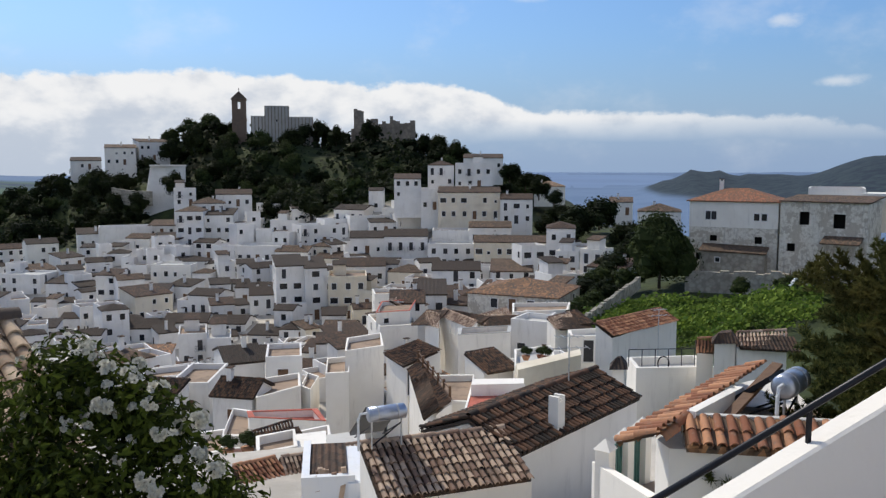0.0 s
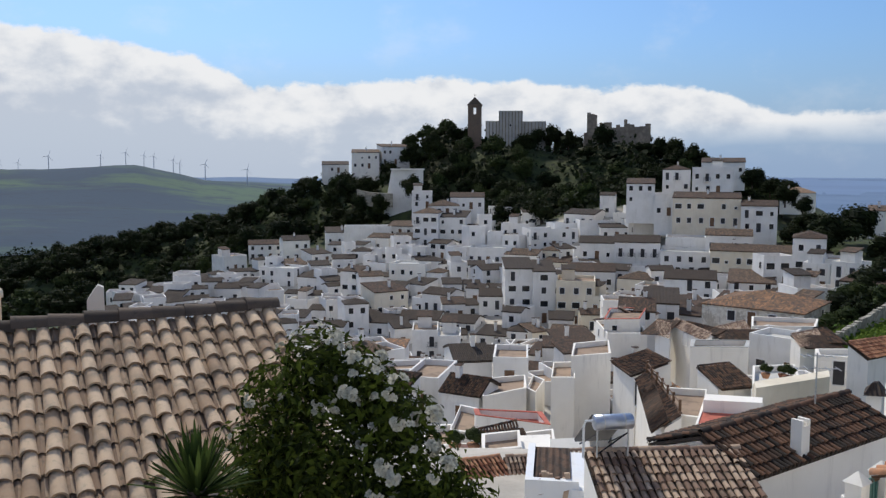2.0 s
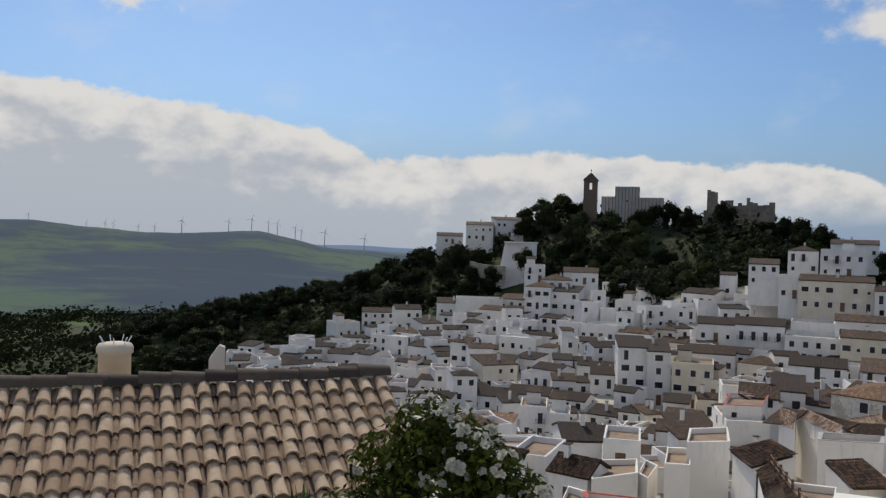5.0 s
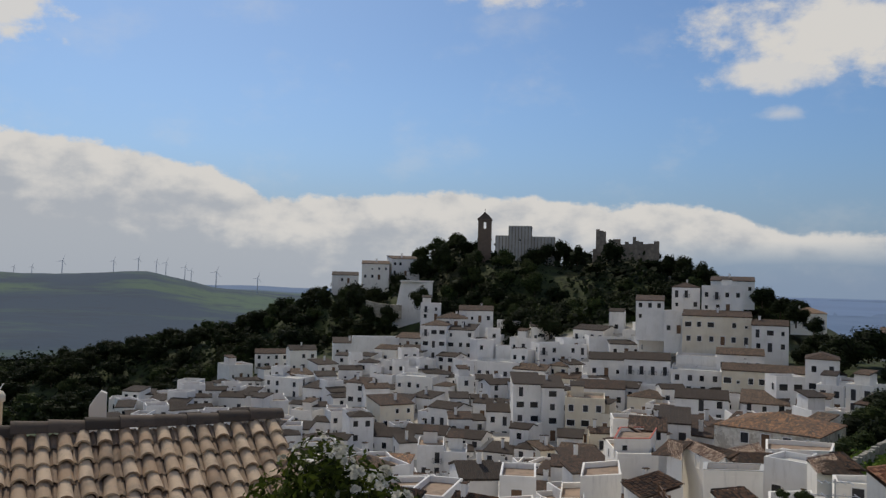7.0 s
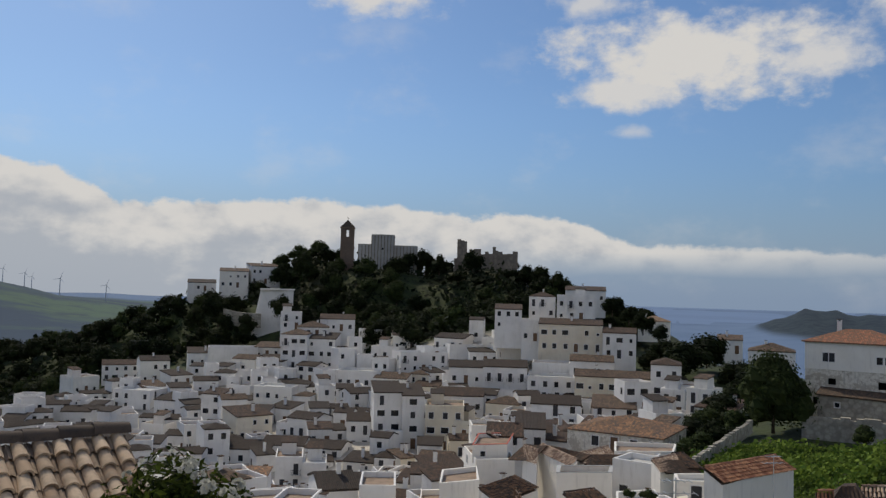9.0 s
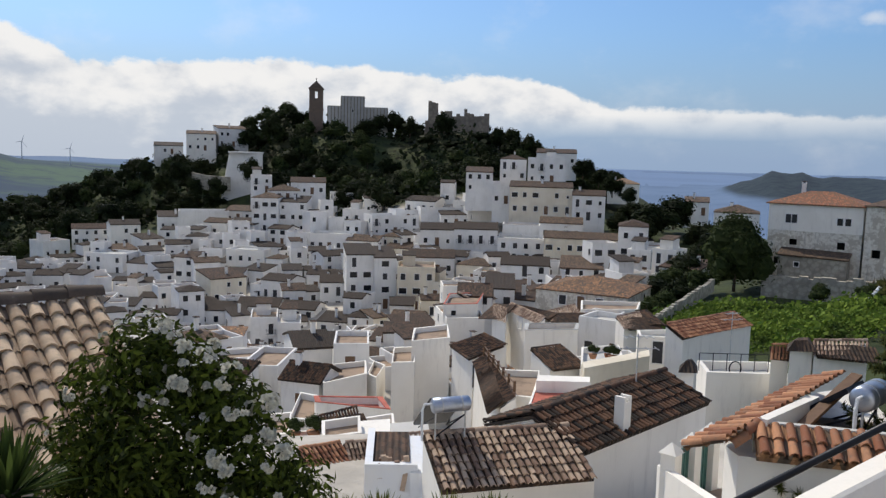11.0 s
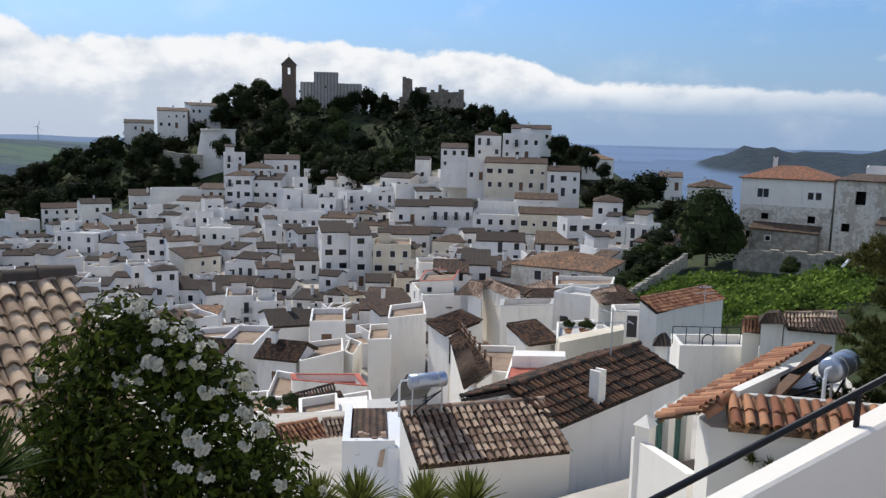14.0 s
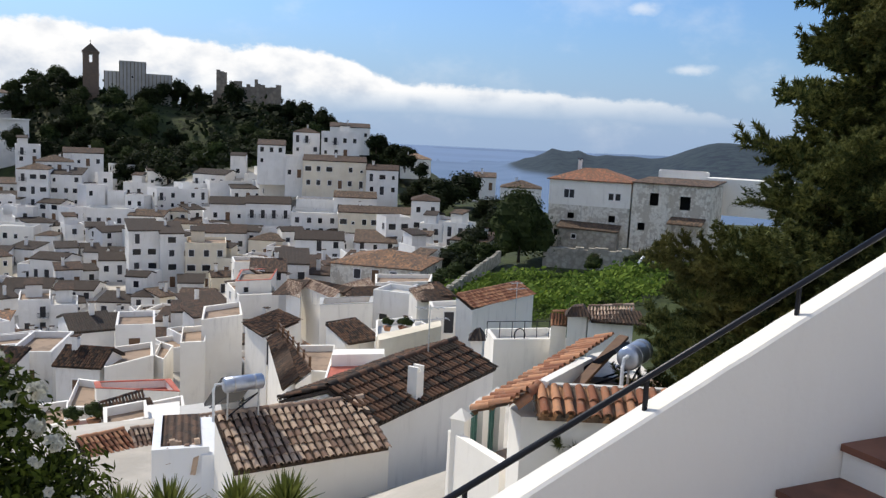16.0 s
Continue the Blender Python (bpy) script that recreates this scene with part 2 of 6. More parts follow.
def far_mat(n, pos, geo, rnd):
    p = geo.outputs["Position"]
    big = n.noise(p, 0.0022, 7, 0.62, 0, 0.5)
    mid = n.noise(p, 0.009, 6, 0.65)
    tuft = n.noise(p, 0.05, 6, 0.7)
    # distance haze is put into these colours: bluer than real fields and woods
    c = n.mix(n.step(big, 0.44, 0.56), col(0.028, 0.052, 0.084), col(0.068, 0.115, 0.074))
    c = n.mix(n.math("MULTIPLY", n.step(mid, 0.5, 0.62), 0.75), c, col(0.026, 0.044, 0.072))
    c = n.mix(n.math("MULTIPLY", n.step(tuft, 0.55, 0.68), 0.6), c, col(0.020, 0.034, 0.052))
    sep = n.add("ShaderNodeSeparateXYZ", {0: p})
    # the eastern maquis gets a dark, haze-blue tint
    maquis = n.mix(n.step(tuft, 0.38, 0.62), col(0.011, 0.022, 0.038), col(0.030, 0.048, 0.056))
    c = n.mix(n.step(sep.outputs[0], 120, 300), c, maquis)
    # haze colour painted over the farthest land and the coastal plain
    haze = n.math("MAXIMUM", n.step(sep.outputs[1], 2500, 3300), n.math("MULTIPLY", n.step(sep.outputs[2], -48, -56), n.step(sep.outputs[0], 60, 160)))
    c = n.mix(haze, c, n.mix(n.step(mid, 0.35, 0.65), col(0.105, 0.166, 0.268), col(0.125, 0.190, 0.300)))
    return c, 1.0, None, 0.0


M = {}
for key, build in (
    ("whitewash", plaster(col(0.80, 0.79, 0.775), col(0.70, 0.69, 0.67), 0.4)),
    # brighter, warmer whitewash: bounced light on the near walls is in its colour
    ("whitewash_bright", plaster(col(0.90, 0.865, 0.80), col(0.84, 0.80, 0.73), 0.35)),
    ("stair_plaster", plaster(col(0.87, 0.825, 0.755), col(0.83, 0.78, 0.70), 0.16)),
    ("cream_plaster", plaster(col(0.76, 0.69, 0.55), col(0.66, 0.58, 0.44), 0.4)),
    ("old_plaster", ruined),
    # near-black, paints the shade seen through the old houses' openings
    ("room_shade", plain(col(0.02, 0.018, 0.016), 0.9)),
    ("blue_plaster", plaster(col(0.74, 0.79, 0.87), col(0.82, 0.82, 0.82), 0.4)),
    ("grey_render", plaster(col(0.46, 0.46, 0.45), col(0.38, 0.38, 0.37), 0.5)),
    ("roof_brown", rooftile(col(0.100, 0.056, 0.034), col(0.062, 0.039, 0.027), col(0.042, 0.031, 0.024))),
    ("roof_dark", rooftile(col(0.040, 0.031, 0.024), col(0.028, 0.023, 0.019), col(0.052, 0.036, 0.027))),
    ("roof_tan", rooftile(col(0.165, 0.105, 0.068), col(0.120, 0.080, 0.052), col(0.080, 0.060, 0.043))),
    ("roof_red", rooftile(col(0.42, 0.17, 0.09), col(0.36, 0.16, 0.09), col(0.28, 0.17, 0.11))),
    ("roof_rust", rooftile(col(0.38, 0.20, 0.10), col(0.26, 0.15, 0.09), col(0.16, 0.12, 0.09))),
    ("roof_peach", rooftile(col(0.52, 0.34, 0.20), col(0.46, 0.30, 0.18), col(0.36, 0.25, 0.17))),
    ("clay_pale", clay(col(0.37, 0.255, 0.165), col(0.60, 0.455, 0.315), col(0.36, 0.30, 0.22))),
    # darker clay: shade in the channels between cover tiles is put into it
    ("clay_gap", clay(col(0.27, 0.19, 0.135), col(0.40, 0.30, 0.215), col(0.17, 0.14, 0.11))),
    # ridge clay darkened: the shade on the ridge's front is in the colour
    ("clay_ridge_shaded", clay(col(0.055, 0.042, 0.033), col(0.12, 0.09, 0.07), col(0.05, 0.042, 0.035))),
    ("clay_dark", clay(col(0.022, 0.016, 0.012), col(0.13, 0.066, 0.038), col(0.028, 0.023, 0.018))),
    ("clay_mixed", clay(col(0.20, 0.125, 0.09), col(0.50, 0.37, 0.27), col(0.22, 0.185, 0.145))),
    ("clay_orange", clay(col(0.24, 0.095, 0.052), col(0.50, 0.25, 0.135), col(0.26, 0.18, 0.13))),
    ("castle_stone", stone(col(0.20, 0.17, 0.14), col(0.30, 0.26, 0.21), 0.5)),
    # white church walls: the shade on them is put into this grey
    ("church_wall_shaded", plaster(col(0.40, 0.40, 0.39), col(0.32, 0.32, 0.315), 0.6)),
    ("rubble", stone(col(0.46, 0.43, 0.36), col(0.32, 0.29, 0.24), 1.0)),
    ("brick", stone(col(0.20, 0.145, 0.11), col(0.16, 0.12, 0.095), 2.0)),
    ("glass", plain(col(0.011, 0.013, 0.018), 0.12, 0.0, 0.2)),
    ("shutter_dark", plain(col(0.035, 0.035, 0.04), 0.6)),
    ("wood", plain(col(0.16, 0.09, 0.05), 0.6)),
    ("iron", plain(col(0.012, 0.013, 0.018), 0.38, 0.3)),
    ("steel", plain(col(0.46, 0.50, 0.58), 0.33, 0.75, 0.15)),
    ("galvanised", plain(col(0.55, 0.56, 0.57), 0.45, 0.6)),
    ("panel", plain(col(0.010, 0.012, 0.018), 0.4, 0.0)),
    ("red_floor", plain(col(0.50, 0.14, 0.095), 0.8, 0.0, 0.3, 1.2)),
    ("terrace_floor", plain(col(0.33, 0.24, 0.17), 0.85, 0.0, 0.4, 0.8)),
    ("step_tile", plain(col(0.20, 0.085, 0.055), 0.6, 0.0, 0.4, 3.0)),
    # set pale and warm so the unseen path bounces light onto the stair wall
    ("paving", stone(col(0.70, 0.63, 0.52), col(0.60, 0.54, 0.45), 2.0)),
    ("green_gate", plain(col(0.055, 0.16, 0.135), 0.45, 0.0, 0.2)),
    ("plastic_white", plain(col(0.75, 0.77, 0.78), 0.4, 0.0, 0.08)),
    ("blue_sheet", plain(col(0.25, 0.45, 0.62), 0.5, 0.0, 0.3)),
    ("yellow_sign", plain(col(0.62, 0.42, 0.12), 0.6)),
    ("bark", plain(col(0.11, 0.08, 0.055), 0.95, 0.0, 0.5, 4.0)),
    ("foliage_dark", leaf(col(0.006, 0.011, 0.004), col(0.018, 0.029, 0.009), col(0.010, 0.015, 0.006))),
    ("foliage_olive", leaf(col(0.018, 0.031, 0.010), col(0.062, 0.086, 0.026), col(0.036, 0.050, 0.017))),
    ("foliage_fir", leaf(col(0.026, 0.050, 0.018), col(0.20, 0.205, 0.066), col(0.15, 0.130, 0.044))),
    ("foliage_bush", leaf(col(0.007, 0.014, 0.003), col(0.105, 0.140, 0.018), col(0.018, 0.032, 0.006))),
    ("foliage_bright", leaf(col(0.050, 0.105, 0.013), col(0.185, 0.260, 0.036), col(0.034, 0.058, 0.010))),
    ("foliage_palm", leaf(col(0.09, 0.13, 0.025), col(0.26, 0.28, 0.08), col(0.17, 0.19, 0.045))),
    ("foliage_yucca", leaf(col(0.020, 0.040, 0.010), col(0.085, 0.125, 0.030), col(0.040, 0.060, 0.015))),
    ("petal", plain(col(0.66, 0.64, 0.54), 0.7, 0.0, 0.35, 60)),
    ("ground", ground_mat),
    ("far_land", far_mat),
    # the sea's blue carries the distance haze in its base colour
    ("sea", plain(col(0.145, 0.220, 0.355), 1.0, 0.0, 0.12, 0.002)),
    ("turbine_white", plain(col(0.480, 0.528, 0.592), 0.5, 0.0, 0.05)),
):
    M[key] = material(key, build)


# ---- mesh writing ----
class Shape:
    """Collects faces, each with a material slot, and becomes one mesh."""
    def __init__(self):
        self.v, self.f, self.m = [], [], []

    def face(self, pts, mat=0):
        k = len(self.v)
        self.v.extend(tuple(p) for p in pts)
        self.f.append(tuple(range(k, k + len(pts))))
        self.m.append(mat)

    def solid(self, verts, faces, mat=0):
        k = len(self.v)
        self.v.extend(tuple(p) for p in verts)
        self.f.extend(tuple(i + k for i in f) for f in faces)
        self.m.extend([mat] * len(faces))

    def box(self, x0, x1, y0, y1, z0, z1, mat=0, m=None):
        vs = [Vector((x, y, z)) for z in (z0, z1) for x, y in ((x0, y0), (x1, y0), (x1, y1), (x0, y1))]
        if m is not None:
            vs = [m @ v for v in vs]
        self.solid(vs, [(0, 3, 2, 1), (4, 5, 6, 7), (0, 1, 5, 4), (1, 2, 6, 5), (2, 3, 7, 6), (3, 0, 4, 7)], mat)

    def slab(self, top, thick, mat=0):
        """A plate under the polygon top, thick metres deep."""
        n = len(top)
        lo = [Vector(p) - Vector((0, 0, thick)) for p in top]
        self.solid([*top, *lo], [tuple(range(n)), tuple(range(2 * n - 1, n - 1, -1)), *((i, i + n, (i + 1) % n + n, (i + 1) % n) for i in range(n))], mat)

    def tube(self, path, radius, sides=8, mat=0, caps=True):
        """A round bar through the points of path; radius: one, or one a point."""
        path = [Vector(p) for p in path]
        rad = radius if isinstance(radius, (list, tuple)) else [radius] * len(path)
        k = len(self.v)
        for i, p in enumerate(path):
            d = (path[min(i + 1, len(path) - 1)] - path[max(i - 1, 0)]).normalized()
            u = d.orthogonal().normalized()
            w = d.cross(u)
            for j in range(sides):
                a = 2 * math.pi * j / sides
                self.v.append(tuple(p + rad[i] * (math.cos(a) * u + math.sin(a) * w)))
        for i in range(len(path) - 1):
            for j in range(sides):
                a, b = k + i * sides + j, k + i * sides + (j + 1) % sides
                self.f.append((a, b, b + sides, a + sides))
                self.m.append(mat)
        if caps:
            self.f.append(tuple(range(k + sides - 1, k - 1, -1)))
            e = k + (len(path) - 1) * sides
            self.f.append(tuple(range(e, e + sides)))
            self.m += [mat, mat]

    def mesh(self, name, mats, smooth=False):
        me = bpy.data.meshes.new(name)
        me.from_pydata(self.v, [], self.f)
        for m in mats:
            me.materials.append(M[m])
        me.polygons.foreach_set("material_index", self.m)
        if smooth:
            me.polygons.foreach_set("use_smooth", [True] * len(self.f))
        me.update()
        return me


def thing(name, label, category, at=None, group="", kind=""):
    ob = new(name)
    if at is not None:
        ob.matrix_world = at
    return tagged(ob, label, category, group, kind)


def part(name, shape, mats, parent, label="", at=None, smooth=False):
    me = shape if isinstance(shape, bpy.types.Mesh) else shape.mesh(name, mats, smooth)
    ob = new(name, me)
    ob.parent = parent
    if at is not None:
        ob.matrix_basis = at
    return tagged(ob, label)


def single(name, shape, mats, label, category, kind="", at=None, smooth=False):
    ob = new(name, shape.mesh(name, mats, smooth))
    if at is not None:
        ob.matrix_world = at
    return tagged(ob, label, category, "", kind)


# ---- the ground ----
SLOPE_POINTS = [  # control points of the slope, estimated to fit the view: x, y, z
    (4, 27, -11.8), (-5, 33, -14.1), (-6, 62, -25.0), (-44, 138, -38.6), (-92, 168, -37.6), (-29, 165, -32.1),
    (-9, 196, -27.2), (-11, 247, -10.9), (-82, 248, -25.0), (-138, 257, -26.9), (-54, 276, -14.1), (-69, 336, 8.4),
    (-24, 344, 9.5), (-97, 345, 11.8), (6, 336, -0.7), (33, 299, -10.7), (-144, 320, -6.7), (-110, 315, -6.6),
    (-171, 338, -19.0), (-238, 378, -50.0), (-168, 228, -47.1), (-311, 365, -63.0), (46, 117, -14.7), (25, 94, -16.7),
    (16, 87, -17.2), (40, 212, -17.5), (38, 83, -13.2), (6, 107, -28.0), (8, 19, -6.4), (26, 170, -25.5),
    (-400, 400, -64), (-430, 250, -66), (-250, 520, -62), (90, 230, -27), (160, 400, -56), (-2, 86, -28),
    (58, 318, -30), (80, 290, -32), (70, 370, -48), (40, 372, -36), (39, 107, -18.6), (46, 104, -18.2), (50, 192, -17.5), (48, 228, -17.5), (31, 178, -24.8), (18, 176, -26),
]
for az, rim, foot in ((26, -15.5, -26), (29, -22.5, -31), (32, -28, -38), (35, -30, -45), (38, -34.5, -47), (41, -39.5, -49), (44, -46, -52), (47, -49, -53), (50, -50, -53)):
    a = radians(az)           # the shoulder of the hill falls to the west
    SLOPE_POINTS += [(-355 * math.sin(a), 355 * math.cos(a), rim), (-305 * math.sin(a), 305 * math.cos(a), foot), (-425 * math.sin(a), 425 * math.cos(a), min(rim - 12, -44))]


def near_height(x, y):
    """Height of the valley and the castle hill, smoothed between the control points."""
    s = np.array(SLOPE_POINTS)
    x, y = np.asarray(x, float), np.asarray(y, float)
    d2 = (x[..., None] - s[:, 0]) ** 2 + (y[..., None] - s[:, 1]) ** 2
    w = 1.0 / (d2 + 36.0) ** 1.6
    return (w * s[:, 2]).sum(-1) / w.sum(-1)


def far_height(x, y):
    r = np.hypot(x, y)
    az = np.degrees(np.arctan2(-x, y))
    z = -62 + 0 * r
    bell = lambda v, c, s: np.exp(-((v - c) / s) ** 2)
    crest = np.interp(az, [20, 24, 27.3, 29.5, 32, 34.5, 36, 38, 40.5, 43.4, 46.5, 50, 60], [-60, -59, -52, -44, -32, -9, 3, -1, -11, -16, -5, 10, 14])
    z = z + (crest + 62) * np.exp(-np.maximum(0, (2050 - r) / 620) ** 2) * np.exp(-np.maximum(0, (r - 2050) / 900) ** 2)
    z = z + 42 * (1 + .07 * np.sin(az * 3.3) + .05 * np.sin(az * 7.1 + r * .004)) * bell(az, -17.3, 3.0) * bell(r, 1700, 350) + 24 * bell(az, -21.5, 2.2) * bell(r, 1650, 300) + 64 * bell(az, -27.5, 4.2) * bell(r, 1500, 380)
    z = z + 5 * bell(az, -12.5, 4) * bell(r, 4300, 400) + 4 * bell(az, -4, 7) * bell(r, 4300, 400) + 60 * bell(az, -36, 6) * bell(r, 1300, 400)
    z = z + 5 * bell(az, 47, 9) * bell(r, 720, 160)
    return z


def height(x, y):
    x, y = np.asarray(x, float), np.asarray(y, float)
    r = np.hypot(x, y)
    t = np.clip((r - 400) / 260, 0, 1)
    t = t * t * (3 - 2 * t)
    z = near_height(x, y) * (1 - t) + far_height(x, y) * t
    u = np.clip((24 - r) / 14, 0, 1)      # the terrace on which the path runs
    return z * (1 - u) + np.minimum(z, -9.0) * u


def ground_z(x, y):
    return float(height(np.array(x), np.array(y)))


def polar_sheet(name, rings, mats, label, category, rough):
    az = np.radians(np.concatenate([np.arange(-64, 70, 0.6), np.arange(70, 296, 4)]))
    n, k = len(az), len(rings)
    rr, aa = np.meshgrid(rings, az, indexing="ij")
    x, y = -rr * np.sin(aa), rr * np.cos(aa)
    z = height(x, y)
    v = np.stack([x, y, z], -1).reshape(-1, 3)
    if rough:
        for i, p in enumerate(v):
            q = math.hypot(p[0], p[1])
            v[i, 2] += rough * q / 300 * (noise.fractal(Vector((p[0], p[1], 0)) * (6 / q), 0.9, 2.1, 5))
    f = [(i * n + j, (i + 1) * n + j, (i + 1) * n + (j + 1) % n, i * n + (j + 1) % n) for i in range(k - 1) for j in range(n)]
    me = bpy.data.meshes.new(name)
    me.from_pydata(v.tolist(), [], f)
    me.materials.append(M[mats])
    me.polygons.foreach_set("use_smooth", [True] * len(f))
    me.update()
    return tagged(new(name, me), label, category, "", "structure")


polar_sheet("ground", np.concatenate([[0.5, 6, 12], np.geomspace(16, 640, 120)]), "ground", "steep green hillside with earth and scrub under the houses", "ground", 0.0)
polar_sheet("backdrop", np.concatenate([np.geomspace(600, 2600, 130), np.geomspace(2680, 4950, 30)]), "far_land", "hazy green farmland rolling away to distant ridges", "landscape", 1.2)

s = Shape()
for i in range(24):
    a0, a1 = radians(-62 + i * 3.3), radians(-62 + (i + 1) * 3.3)
    s.face([(r * math.sin(-a), r * math.cos(-a), -61.0) for r, a in ((2000, a0), (4960, a0), (4960, a1), (2000, a1))])
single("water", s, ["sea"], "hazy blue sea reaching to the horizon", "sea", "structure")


# ---- barrel tiles ----
def barrel(length, r0, r1, segs=6, thick=.024):
    """One cover tile, y down the slope: a tapered half pipe with a visible lower edge."""
    s = Shape()
    n = segs + 1
    arc = lambda r, y, z: [(-r * math.cos(math.pi * i / segs), y, z + r * math.sin(math.pi * i / segs)) for i in range(n)]
    quads = [(i, i + 1, n + i + 1, n + i) for i in range(segs)]
    s.solid(arc(r0, 0, 0) + arc(r1, length, .012), quads)
    s.solid(arc(r1, length, .012) + arc(r1 - thick, length, .012), quads)
    s.solid(arc(r1 - thick, length, .012) + arc(r1 - thick, length - .07, .012), quads)
    return s


def roof_frame(origin, along, down):
    """The pose of a roof plane: x along the eaves, y down the slope, z off the roof."""
    u, v = Vector(along).normalized(), Vector(down).normalized()
    w = u.cross(v)
    if w.z < 0:
        w = -w
    m = Matrix((u, v, w)).transposed().to_4x4()
    m.translation = Vector(origin)
    return m


def tiled(parent, origin, along, down, width, length, cover, gap, singles=False, pitch=.21, course=.37, seed=1, keep=None, first=999):
    """A slope of barrel tiles: sunk channel tiles in one mesh, cover tiles one by one where they are near."""
    g = random.Random(seed)
    m = roof_frame(origin, along, down)
    cols, rows = max(1, round(width / pitch)), max(1, round(length / course))
    pitch, course = width / cols, length / rows
    s = Shape()
    for i in range(cols + 1):
        x = (i - .5) * pitch
        for j in range(rows):
            y = j * course
            if keep and not keep(m @ Vector((x, y + course / 2, 0))):
                continue
            a = .015 * g.random()
            for k in range(3):
                t0, t1 = -1 + k * 2 / 3, -1 + (k + 1) * 2 / 3
                f = lambda t, yy, z: (max(0, min(width, x + t * pitch * .5)), yy, z + .045 * t * t)
                s.face([f(t0, y, a), f(t1, y, a), f(t1, y + course, a + .02), f(t0, y + course, a + .02)])
            s.face([(max(0, x - pitch * .4), y + course, a + .03), (min(width, x + pitch * .4), y + course, a + .03), (min(width, x + pitch * .3), y + course, a - .03), (max(0, x - pitch * .3), y + course, a - .03)])
    part("channel_tiles", s, [gap], parent, "", m)
    if not keep:
        s = Shape()
        s.box(0, width, 0, length, -.12, -.03)
        part("roof_deck", s, [gap], parent, "", m)
    base = barrel(course * 1.14, pitch * .31, pitch * .385)
    me = base.mesh("tile", [cover], True) if singles else None
    s = Shape()
    for i in range(cols):
        for j in range(rows):
            t = m @ pose((i + .5) * pitch + g.gauss(0, .008), j * course + g.gauss(0, .014), .045 + g.gauss(0, .005), 3.0 + g.gauss(0, .7), g.gauss(0, 1.3), g.gauss(0, 1.3))
            if keep and not keep(t @ Vector((0, course / 2, 0))):
                continue
            if singles and j < first:
                part("tile", me, [], parent, "", t)
            else:
                s.solid([t @ Vector(p) for p in base.v], base.f)
    if s.v:
        tagged(part("cover_tiles", s, [cover], parent, "", None, True), "", "", "", "stuff")


def ridge_caps(parent, a, b, mat, r=.11, step=.36, seed=2):
    g = random.Random(seed)
    a, b = Vector(a), Vector(b)
    d = b - a
    n = max(1, round(d.length / step))
    cap = barrel(d.length / n * 1.12, r * .88, r)
    me = cap.mesh("ridge_tile", [mat], True)
    side = Vector((0, 0, 1)).cross(d).normalized()
    m = Matrix((-side, d.normalized(), Vector((0, 0, 1)))).transposed().to_4x4()
    for i in range(n):
        t = m.copy()
        t.translation = a + d * (i / n) + Vector((0, 0, g.gauss(0, .006)))
        part("ridge_tile", me, [], parent, "", t @ pose(0, 0, 0, g.gauss(0, .5), g.gauss(0, 1.2), g.gauss(0, .5)))


def prism(points, z0, mat_slot=0, shape=None):
    """A wall block over a ground polygon; points carry their own top height."""
    s = shape or Shape()
    n = len(points)
    top = [Vector(p) for p in points]
    low = [Vector((p[0], p[1], z0)) for p in points]
    s.solid([*top, *low], [tuple(range(n)), *((i, i + n, (i + 1) % n + n, (i + 1) % n) for i in range(n))], mat_slot)
    return s


# ---- village houses ----
def window_mesh(w, h, mat, frame=True):
    """A window as one connected piece: raised surround, reveal, sunk pane."""
    s = Shape()
    a, b = w / 2 + .1, w / 2
    ring = [(-a, -.05, -.1), (a, -.05, -.1), (a, -.05, h + .1), (-a, -.05, h + .1)]
    hole = [(-b, -.05, 0), (b, -.05, 0), (b, -.05, h), (-b, -.05, h)]
    back = [(x, .05, z) for x, y, z in ring]
    pane = [(x, -.012, z) for x, y, z in hole]
    fs, ms = [], []
    for i in range(4):
        j = (i + 1) % 4
        fs += [(i, j, 4 + j, 4 + i), (8 + i, 8 + j, j, i), (4 + i, 4 + j, 12 + j, 12 + i)]
        ms += [0, 0, 0]
    s.solid(ring + hole + back + pane, fs + [(12, 13, 14, 15)])
    s.m = ms + [1]
    return s.mesh("window", ["whitewash", mat])


def door_mesh(mat):
    me = window_mesh(1.0, 2.1, mat)
    me.name = "door"
    return me


def balcony_meshes():
    slab = Shape()
    slab.box(-.85, .85, -.6, 0, -.14, -.02)
    s = Shape()
    s.box(-.85, .85, -.6, -.56, .9, .95)
    for i in range(13):
        x = -.83 + i * 1.66 / 12
        s.box(x - .012, x + .012, -.595, -.57, -.03, .92)
    for x in (-.84, .84):
        s.box(x - .02, x + .02, -.6, 0, .9, .95)
        for y in (-.45, -.3, -.15):
            s.box(x - .012, x + .012, y - .012, y + .012, -.03, .91)
    return slab.mesh("balcony", ["whitewash"]), s.mesh("railing", ["iron"])


def chimney_mesh():
    s = Shape()
    s.box(-.28, .28, -.22, .22, -.8, .75, 0)
    s.box(-.33, .33, -.27, .27, .75, .83, 0)
    for x in (-.24, .24):
        s.box(x - .06, x + .06, -.2, .2, .83, 1.05, 0)
    s.box(-.36, .36, -.3, .3, 1.05, 1.13, 1)
    return s.mesh("chimney", ["whitewash", "roof_brown"])


WINDOWS = [window_mesh(.9, 1.2, "glass"), window_mesh(.7, .95, "glass"), window_mesh(.95, 1.25, "shutter_dark"), window_mesh(.85, 1.9, "shutter_dark"), window_mesh(.6, .6, "glass")]
WIDE = window_mesh(1.5, 1.15, "glass")
DOORS = [door_mesh("wood"), door_mesh("shutter_dark"), door_mesh("wood")]
(BALCONY, RAILING), CHIMNEY = balcony_meshes(), chimney_mesh()
